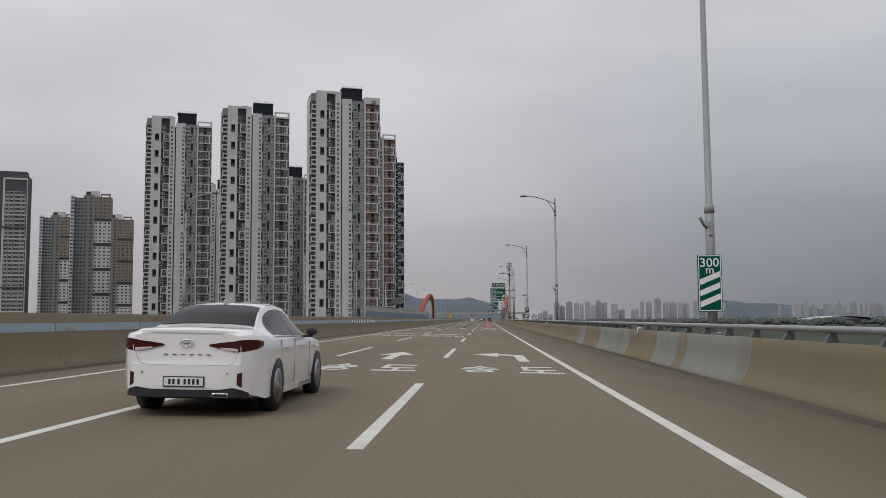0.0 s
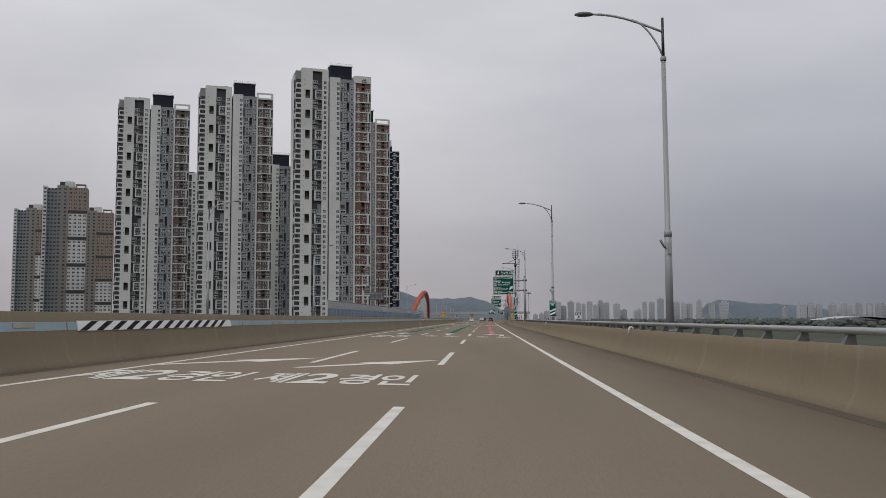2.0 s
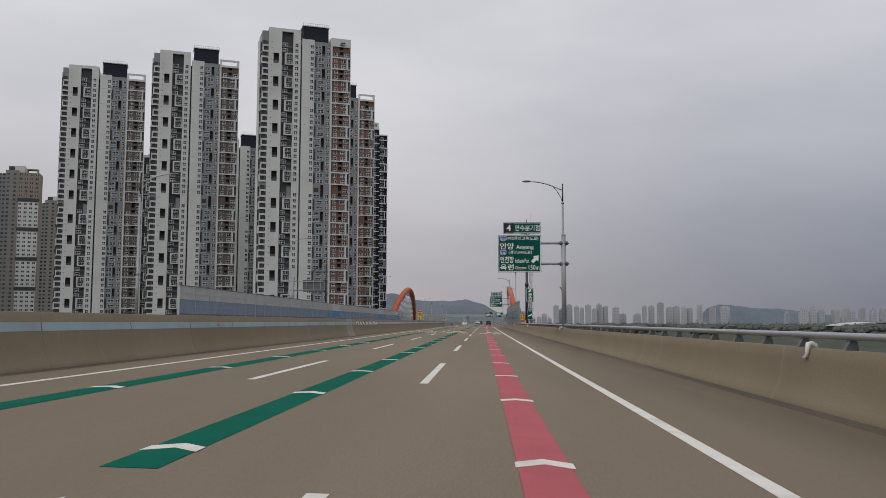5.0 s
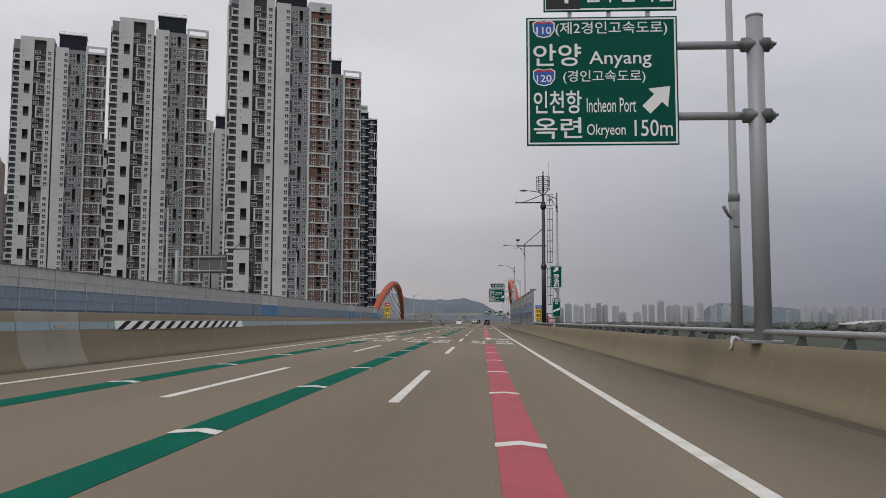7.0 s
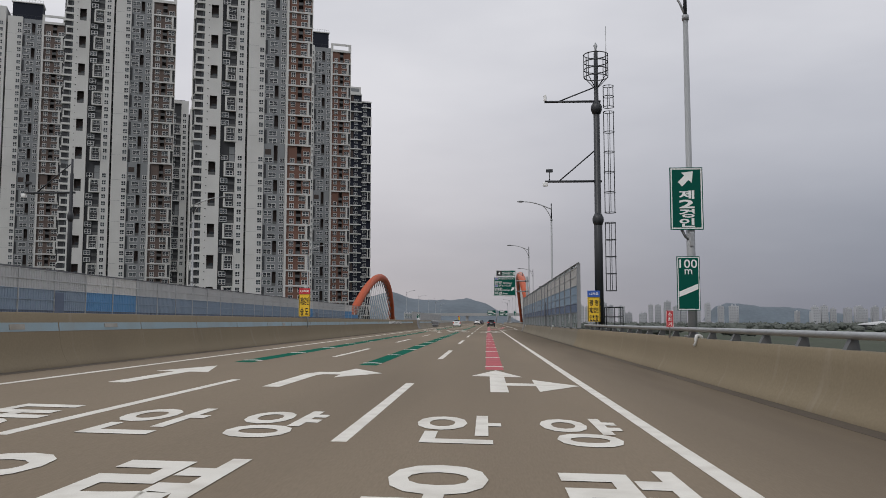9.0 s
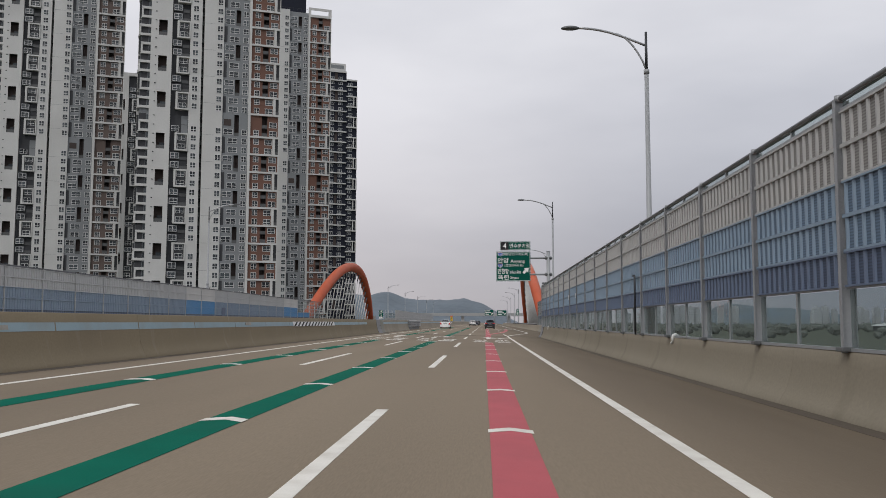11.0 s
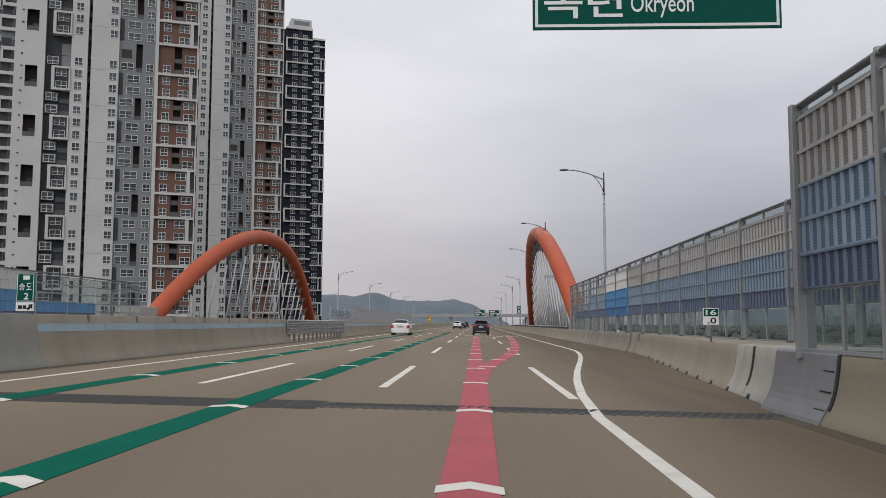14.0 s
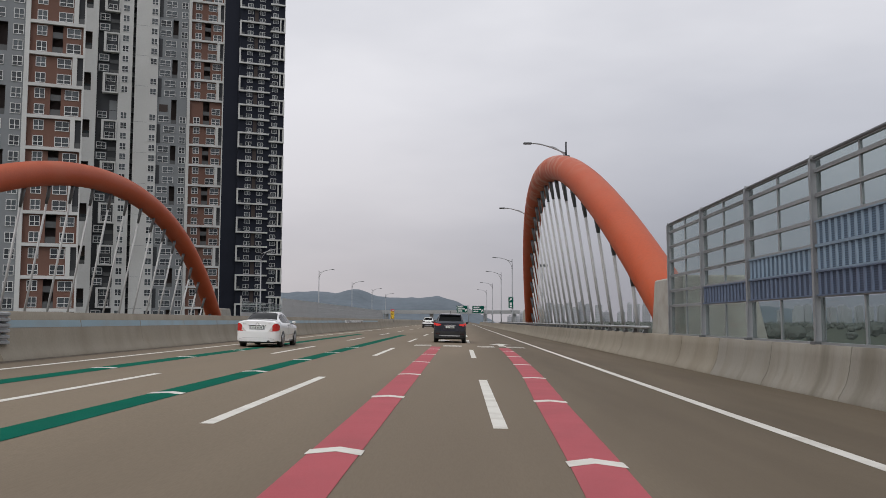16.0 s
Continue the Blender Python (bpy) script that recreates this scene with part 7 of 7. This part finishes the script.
def glaze(g, sh, panes, rear, screen):
    """Side panes from (y, z) outlines, and the two curved end panes from y ranges."""
    for s in (-1, 1):
        for a in panes:
            y0, y1 = min(q[0] for q in a), max(q[0] for q in a)
            under = sorted(a[:2])
            over = sorted([*a[2:], *[q for q in under if q[0] not in [p[0] for p in a[2:]]]])
            rows = []
            for t in np.linspace(0, 1, 5):
                row = []
                for y in np.linspace(y0, y1, 15):
                    b0 = np.interp(y, [q[0] for q in under], [q[1] for q in under])
                    b1 = max(np.interp(y, [q[0] for q in over], [q[1] for q in over]), b0 + 0.004)
                    z = float(b0 + (b1 - b0) * t)
                    row.append((s * (sh.side(float(y), z) + 0.010), float(y), z))
                rows.append(row)
            sheet_on("side_window", rows, M["car_glass"], g, "dark side window")
    for name, (y0, y1, k), lift in (("rear_window", rear, 0.014), ("windscreen", screen, 0.008)):
        rows = []
        for y in np.linspace(y0, y1, 6):
            w = sh.at(float(y))[5] * k
            rows.append([(float(x), float(y), sh.top(float(x), float(y)) + lift) for x in np.linspace(-w, w, 11)])
        sheet_on(name, rows, M["car_glass"], g, "dark tinted " + name.replace("_", " "))


def body_of(g, sh, paint):
    ob = part("body", sh.mesh(), paint, g)
    ob.data.set_sharp_from_angle(angle=radians(33))
    return ob


def wheels(g, W, ys, r, w):
    for s in (-1, 1):
        for y in ys:
            bm = bmesh.new()
            add_tube(bm, [(s * (W * 0.80), y, r + 0.01), (s * (W + 0.001), y, r + 0.01)], [r + 0.035, r + 0.03], 28)
            part("wheel_arch", bm, M["trim_black"], g)
            wheel(g, s * (W + 0.002), y, r, w, s)


def seam(g, s, x, y, z0, z1):
    part("door_seam", box(*sorted((s * (x - 0.012), s * (x + 0.002))), y, y + 0.005, z0, z1), M["seam"], g)


def saloon(m, label, paint):
    """A sleek four-door saloon, rear bumper at y = 0, facing +y."""
    g = thing("sedan_car", m, label, "car", "cars on the motorway")
    W = 0.93
    sh = Shell([(0.00, 0.34, 1.02, 1.06, W * 0.76, W * 0.75, W * 0.64), (0.06, 0.28, 1.035, 1.09, W * 0.82, W * 0.835, W * 0.71), (0.16, 0.24, 1.04, 1.108, W * 0.89, W * 0.92, W * 0.75), (0.34, 0.22, 1.025, 1.115, W * 0.94, W * 0.965, W * 0.78),
                (0.66, 0.20, 1.00, 1.125, W * 0.965, W, W * 0.78), (0.80, 0.20, 1.00, 1.175, W * 0.965, W, W * 0.745), (1.10, 0.20, 0.99, 1.30, W * 0.965, W, W * 0.68), (1.40, 0.20, 0.985, 1.40, W * 0.965, W, W * 0.635), (1.75, 0.20, 0.98, 1.455, W * 0.965, W, W * 0.62),
                (2.20, 0.20, 0.97, 1.475, W * 0.965, W, W * 0.62), (2.60, 0.20, 0.965, 1.44, W * 0.965, W, W * 0.63), (3.00, 0.20, 0.96, 1.32, W * 0.965, W, W * 0.66), (3.50, 0.20, 0.95, 1.07, W * 0.965, W * 0.995, W * 0.74),
                (3.60, 0.20, 0.94, 1.02, W * 0.965, W * 0.99, W * 0.76), (4.30, 0.22, 0.86, 0.92, W * 0.95, W * 0.96, W * 0.72), (4.70, 0.26, 0.74, 0.79, W * 0.84, W * 0.86, W * 0.60), (4.85, 0.32, 0.62, 0.66, W * 0.66, W * 0.68, W * 0.48)])
    body_of(g, sh, paint)
    glaze(g, sh, ([(0.98, 1.03), (1.20, 1.025), (1.20, 1.245), (1.08, 1.17)], [(1.23, 1.025), (2.05, 1.01), (2.05, 1.385), (1.70, 1.365), (1.40, 1.31), (1.23, 1.255)], [(2.13, 1.01), (3.12, 1.0), (2.80, 1.27), (2.50, 1.365), (2.13, 1.388)]), (0.735, 1.46, 0.93), (2.72, 3.42, 0.92))
    for s in (-1, 1):
        part("window_trim", tube([(s * (sh.side(y, z) + 0.012), y, z) for y, z in ((0.95, 1.005), (1.5, 1.0), (2.3, 0.985), (3.15, 0.975))], 0.009, 6), M["chrome"], g)
        strip("sill_trim", [(s * W * 0.985, 1.30, 0.20, 0.27), (s * W * 0.985, 3.42, 0.20, 0.27)], paint, g)
        for y in (1.40, 2.38):
            part("door_handle", box(*sorted((s * (W - 0.01), s * (W + 0.028))), y, y + 0.2, 0.83, 0.858, 0.01), M["chrome"], g)
        seam(g, s, W, 2.09, 0.30, 0.95)
        seam(g, s, W, 1.24, 0.62, 0.95)
        seam(g, s, W, 3.18, 0.30, 0.90)
        mirror(g, s, W, 2.88, 1.045, M["trim_black"])
        t = strip("tail_lamp", [(s * x, y, a, b) for x, y, a, b in ((0.29, -0.012, 0.895, 0.912), (0.45, -0.016, 0.858, 0.938), (0.60, -0.016, 0.828, 0.955), (0.67, -0.010, 0.822, 0.968), (0.72, 0.012, 0.824, 0.975), (0.785, 0.066, 0.834, 0.98), (0.865, 0.17, 0.855, 0.976), (0.91, 0.32, 0.90, 0.955))], M["tail_red"], g, "dark red wedge-shaped tail lamp")
        strip("clear_lens", [(s * x, y, a, b) for x, y, a, b in ((0.44, -0.021, 0.862, 0.876), (0.59, -0.022, 0.832, 0.868), (0.665, -0.018, 0.828, 0.862))], M["tail_clear"], t, "pale clear lens", 0.008)
        strip("reflector", [(s * x, y, a, b) for x, y, a, b in ((0.665, -0.030, 0.41, 0.55), (0.722, 0.002, 0.375, 0.565))], M["tail_red"], g, "", 0.02)
        part("parking_sensor", tube([(s * 0.55, -0.068, 0.56), (s * 0.55, -0.05, 0.56)], 0.013, 8), M["car_silver"], g)
        strip("boot_seam", [(s * x, -0.004, z - 0.005, z + 0.005) for x, z in ((0.0, 0.645), (0.52, 0.65), (0.60, 0.67))], M["seam"], g, "", 0.004)
        strip("boot_seam", [(s * 0.60, -0.004, 0.665, 0.675), (s * 0.67, -0.004, 0.82, 0.83)], M["seam"], g, "", 0.004)
    side = [(0.0, -0.065, 0.34, 0.65), (0.42, -0.06, 0.34, 0.65), (0.62, -0.043, 0.335, 0.655), (0.715, 0.002, 0.32, 0.67), (0.79, 0.10, 0.29, 0.69), (0.86, 0.25, 0.25, 0.70), (0.918, 0.42, 0.21, 0.70), (0.932, 0.64, 0.21, 0.68)]
    strip("bumper", both(side), paint, g, "", 0.06)
    strip("lower_bumper", both([(0.0, -0.074, 0.255, 0.345), (0.45, -0.07, 0.25, 0.35), (0.62, -0.05, 0.25, 0.375), (0.72, 0.0, 0.255, 0.345), (0.79, 0.10, 0.25, 0.305)]), M["trim_black"], g, "black lower bumper", 0.12)
    strip("plate_recess", both([(0.0, -0.067, 0.365, 0.555), (0.30, -0.067, 0.365, 0.55), (0.36, -0.066, 0.365, 0.46)]), paint, g, "", 0.01)
    plate_bars(g, -0.072, 0.445)
    part("exhaust_tip", box(0.36, 0.58, -0.095, 0.12, 0.25, 0.315, 0.025), M["chrome"], g)
    part("exhaust_bore", box(0.375, 0.565, -0.099, -0.05, 0.262, 0.303, 0.015), M["trim_black"], g)
    bm = bmesh.new()
    add_tube(bm, [(0.082 * math.cos(a), -0.014, 0.925 + 0.042 * math.sin(a)) for a in np.linspace(0, 2 * math.pi, 21)], 0.008, 6, caps=False)
    add_box(bm, -0.05, 0.05, -0.018, -0.01, 0.918, 0.932)
    part("badge", bm, M["chrome"], g, "oval chrome badge")
    for k in range(6):
        part("letter_bar", box(-0.29 + 0.11 * k, -0.24 + 0.11 * k, -0.012, 0.01, 0.775, 0.79), M["chrome"], g)
    strip("boot_lip", both([(0.0, -0.018, 1.06, 1.095), (0.45, -0.01, 1.055, 1.09), (0.62, 0.03, 1.05, 1.075)]), paint, g, "", 0.14)
    part("antenna", box(-0.018, 0.018, 1.52, 1.68, 1.43, 1.515, 0.015), M["car_silver"], g)
    part("underbody", box(-0.78, 0.78, 0.40, 4.6, 0.19, 0.32), M["trim_black"], g)
    wheels(g, W, (1.05, 3.85), 0.335, 0.215)
    return g


def old_saloon(m, label, paint):
    """An older upright saloon with tall tail lamps, rear bumper at y = 0, facing +y."""
    g = thing("sedan_car", m, label, "car", "cars on the motorway")
    W = 0.895
    sh = Shell([(0.00, 0.36, 1.03, 1.065, W * 0.82, W * 0.85, W * 0.70), (0.06, 0.29, 1.05, 1.10, W * 0.88, W * 0.91, W * 0.74), (0.16, 0.25, 1.05, 1.112, W * 0.92, W * 0.95, W * 0.77), (0.34, 0.23, 1.03, 1.118, W * 0.955, W * 0.98, W * 0.79),
                (0.78, 0.22, 1.00, 1.135, W * 0.97, W, W * 0.78), (0.90, 0.22, 1.00, 1.18, W * 0.97, W, W * 0.75), (1.20, 0.22, 0.99, 1.32, W * 0.97, W, W * 0.69), (1.45, 0.22, 0.985, 1.42, W * 0.97, W, W * 0.65), (1.80, 0.22, 0.98, 1.475, W * 0.97, W, W * 0.63),
                (2.30, 0.22, 0.97, 1.485, W * 0.97, W, W * 0.63), (2.70, 0.22, 0.965, 1.43, W * 0.97, W, W * 0.64), (3.10, 0.22, 0.96, 1.28, W * 0.97, W, W * 0.68), (3.50, 0.22, 0.95, 1.06, W * 0.97, W * 0.995, W * 0.74),
                (3.60, 0.22, 0.94, 1.02, W * 0.97, W * 0.99, W * 0.76), (4.30, 0.24, 0.88, 0.94, W * 0.95, W * 0.96, W * 0.72), (4.68, 0.28, 0.76, 0.81, W * 0.84, W * 0.86, W * 0.60), (4.84, 0.34, 0.62, 0.66, W * 0.66, W * 0.68, W * 0.48)])
    body_of(g, sh, paint)
    glaze(g, sh, ([(1.10, 1.035), (1.34, 1.03), (1.34, 1.30), (1.20, 1.22)], [(1.37, 1.03), (2.10, 1.015), (2.10, 1.40), (1.75, 1.385), (1.50, 1.345), (1.37, 1.31)], [(2.18, 1.015), (3.12, 1.0), (2.85, 1.25), (2.55, 1.37), (2.18, 1.402)]), (0.85, 1.49, 0.93), (2.78, 3.42, 0.92))
    for s in (-1, 1):
        for y in (1.50, 2.42):
            part("door_handle", box(*sorted((s * (W - 0.01), s * (W + 0.028))), y, y + 0.2, 0.85, 0.878, 0.01), M["chrome"], g)
        strip("rub_strip", [(s * (W + 0.012), 1.48, 0.50, 0.545), (s * (W + 0.012), 3.3, 0.50, 0.545)], paint, g, "", 0.03)
        seam(g, s, W, 2.14, 0.32, 0.96)
        seam(g, s, W, 1.36, 0.62, 0.96)
        seam(g, s, W, 3.18, 0.32, 0.92)
        strip("sill_trim", [(s * W * 0.985, 1.30, 0.22, 0.29), (s * W * 0.985, 3.42, 0.22, 0.29)], paint, g)
        mirror(g, s, W, 2.88, 1.045, paint)
        t = strip("tail_lamp", [(s * x, y, a, b) for x, y, a, b in ((0.57, -0.014, 0.665, 0.76), (0.66, -0.014, 0.665, 0.93), (0.73, -0.012, 0.668, 0.985), (0.785, 0.01, 0.67, 0.99), (0.83, 0.068, 0.68, 0.985), (0.868, 0.17, 0.70, 0.955), (0.892, 0.30, 0.76, 0.89))], M["tail_lit"], g, "bright red tail lamp")
        strip("clear_lens", [(s * x, y, a, b) for x, y, a, b in ((0.46, -0.012, 0.663, 0.672), (0.57, -0.016, 0.664, 0.78), (0.64, -0.018, 0.70, 0.88))], M["tail_clear"], t, "pale clear lens", 0.02)
        strip("boot_seam", [(s * 0.47, -0.004, 0.66, 0.67), (s * 0.66, -0.004, 0.885, 0.895), (s * 0.70, 0.0, 1.02, 1.03)], M["seam"], g, "", 0.004)
    strip("bumper", both([(0.0, -0.075, 0.30, 0.655), (0.45, -0.07, 0.30, 0.655), (0.69, -0.05, 0.295, 0.655), (0.785, -0.005, 0.285, 0.655), (0.845, 0.09, 0.27, 0.66), (0.882, 0.24, 0.25, 0.66), (0.903, 0.58, 0.24, 0.64)]), paint, g, "", 0.07)
    strip("bumper_valance", both([(0.0, -0.07, 0.235, 0.30), (0.5, -0.06, 0.235, 0.30), (0.70, -0.02, 0.235, 0.295), (0.82, 0.12, 0.235, 0.285)]), paint, g, "", 0.1)
    strip("bumper_groove", both([(0.0, -0.079, 0.385, 0.393), (0.55, -0.076, 0.385, 0.393), (0.72, -0.062, 0.33, 0.34)]), M["car_silver"], g, "", 0.01)
    part("chrome_strip", box(-0.37, 0.37, -0.03, 0.02, 0.895, 0.925, 0.008), M["chrome"], g, "chrome strip over the plate")
    part("plate_recess", box(-0.33, 0.33, -0.008, 0.03, 0.735, 0.895, 0.004), M["car_silver"], g)
    plate_bars(g, -0.012, 0.815)
    part("exhaust_tip", tube([(0.50, -0.10, 0.235), (0.50, 0.2, 0.235)], [0.06, 0.055], 14), M["trim_black"], g)
    part("badge", tube([(0.05 * math.cos(a), -0.014, 0.985 + 0.032 * math.sin(a)) for a in np.linspace(0, 2 * math.pi, 17)], 0.008, 6), M["chrome"], g)
    for x0, x1 in ((-0.60, -0.50), (0.46, 0.55)):
        part("letter_bar", box(x0, x1, -0.012, 0.01, 0.975, 0.99), M["chrome"], g)
    part("antenna", box(-0.012, 0.012, 1.52, 1.60, 1.44, 1.53, 0.01), M["trim_black"], g)
    part("underbody", box(-0.76, 0.76, 0.12, 4.6, 0.17, 0.30), M["trim_black"], g)
    wheels(g, W, (1.0, 3.75), 0.32, 0.205)
    return g


def suv(m, label, paint, lit_lamps=True):
    """A tall five-door estate, rear bumper at y = 0, facing +y."""
    g = thing("suv_car", m, label, "car", "cars on the motorway")
    W = 0.94
    sh = Shell([(0.00, 0.42, 1.05, 1.13, W * 0.88, W * 0.92, W * 0.84), (0.07, 0.36, 1.09, 1.19, W * 0.94, W * 0.965, W * 0.84), (0.16, 0.33, 1.10, 1.36, W * 0.965, W * 0.985, W * 0.80), (0.26, 0.31, 1.10, 1.54, W * 0.97, W * 0.995, W * 0.74), (0.36, 0.30, 1.10, 1.64, W * 0.97, W, W * 0.71),
                (0.60, 0.30, 1.10, 1.675, W * 0.97, W, W * 0.71), (1.20, 0.30, 1.08, 1.695, W * 0.97, W, W * 0.71), (2.20, 0.30, 1.06, 1.685, W * 0.97, W, W * 0.70), (2.70, 0.30, 1.05, 1.60, W * 0.97, W, W * 0.70), (3.25, 0.30, 1.04, 1.30, W * 0.97, W, W * 0.73),
                (3.55, 0.30, 1.02, 1.12, W * 0.97, W * 0.99, W * 0.76), (4.30, 0.32, 0.95, 1.01, W * 0.93, W * 0.95, W * 0.72), (4.68, 0.40, 0.75, 0.80, W * 0.78, W * 0.80, W * 0.55)])
    body_of(g, sh, paint)
    glaze(g, sh, ([(0.62, 1.20), (1.12, 1.16), (1.12, 1.55), (0.80, 1.50)], [(1.20, 1.15), (2.1, 1.13), (2.1, 1.58), (1.20, 1.565)], [(2.18, 1.13), (3.15, 1.11), (2.75, 1.45), (2.18, 1.58)]), (0.10, 0.30, 0.86), (2.74, 3.4, 0.92))
    strip("roof_spoiler", both([(0.0, 0.15, 1.60, 1.655), (0.5, 0.17, 1.595, 1.65), (0.64, 0.22, 1.585, 1.63)]), paint, g, "", 0.25)
    for s in (-1, 1):
        strip("tail_lamp", [(s * x, y, a, b) for x, y, a, b in ((0.52, -0.02, 1.01, 1.06), (0.66, -0.018, 0.98, 1.10), (0.82, -0.01, 0.965, 1.125), (0.90, 0.07, 0.98, 1.14), (0.945, 0.20, 1.03, 1.13))], M["lit_red"] if lit_lamps else M["tail_red"], g, "glowing red tail lamp" if lit_lamps else "")
        mirror(g, s, W, 2.96, 1.17, M["trim_black"])
        part("roof_rail", tube([(s * 0.62, 0.6, 1.66), (s * 0.64, 0.8, 1.72), (s * 0.64, 2.3, 1.72), (s * 0.62, 2.6, 1.63)], 0.02, 8), M["steel_dark"], g)
        strip("reflector", [(s * 0.58, -0.082, 0.50, 0.535), (s * 0.80, -0.062, 0.50, 0.535)], M["tail_red"], g, "", 0.01)
        seam(g, s, W, 2.14, 0.42, 1.05)
        seam(g, s, W, 1.16, 0.70, 1.08)
        for y in (1.35, 2.4):
            part("door_handle", box(*sorted((s * (W - 0.01), s * (W + 0.028))), y, y + 0.2, 0.93, 0.96, 0.01), paint, g)
    strip("bumper", both([(0.0, -0.078, 0.40, 0.66), (0.6, -0.07, 0.40, 0.66), (0.82, -0.045, 0.40, 0.66), (0.90, 0.03, 0.38, 0.67), (0.945, 0.15, 0.36, 0.68), (0.95, 0.5, 0.33, 0.66)]), M["trim_black"], g, "black plastic bumper", 0.08)
    strip("skid_plate", both([(0.0, -0.088, 0.375, 0.43), (0.45, -0.085, 0.375, 0.43), (0.60, -0.075, 0.39, 0.42)]), M["car_silver"], g, "silver skid plate", 0.05)
    strip("bumper_valance", both([(0.0, -0.05, 0.27, 0.40), (0.7, -0.03, 0.27, 0.40), (0.88, 0.05, 0.28, 0.40)]), M["trim_black"], g, "", 0.1)
    plate_bars(g, -0.014, 0.90)
    part("plate_trim", box(-0.34, 0.34, -0.025, 0.03, 0.985, 1.01, 0.006), M["chrome"], g)
    part("badge", tube([(0.07 * math.cos(a), -0.015, 1.055 + 0.036 * math.sin(a)) for a in np.linspace(0, 2 * math.pi, 17)], 0.009, 6), M["chrome"], g)
    part("rear_wiper", tube([(0.0, 0.075, 1.22), (0.35, 0.10, 1.27)], 0.01, 6), M["trim_black"], g)
    part("antenna", tube([(0.0, 0.62, 1.69), (0.0, 0.50, 1.84)], 0.012, 6), M["trim_black"], g)
    part("underbody", box(-0.78, 0.78, 0.15, 4.5, 0.2, 0.34), M["trim_black"], g)
    wheels(g, W, (0.95, 3.65), 0.36, 0.235)
    return g


def on_road(u, y, yaw=0.0):
    p = at_road(u, y, 0.008)
    return Matrix.Translation(p) @ pose(0, 0, 0, 0, math.degrees(math.atan(-FALL)), yaw)


saloon(on_road(-4.30, 10.90), "white saloon car with dark tail lamps and black lower bumper", M["car_white"])
old_saloon(on_road(-7.25, 394.0), "white older saloon car with red tail lamps and chrome strip", M["car_white"])
suv(on_road(0.60, 408.4), "dark blue tall estate car with glowing tail lamps", M["car_dark"])
suv(on_road(-4.2, 498.0), "white tall estate car far down the road", M["car_white"], False)
saloon(on_road(-3.4, 520.0), "dark saloon car far down the road", M["car_dark"])
saloon(on_road(0.1, 500.0), "white saloon car far down the road", M["car_white"])
suv(on_road(-3.4, 570.0), "dark tall estate car far down the road", M["car_dark"], False)
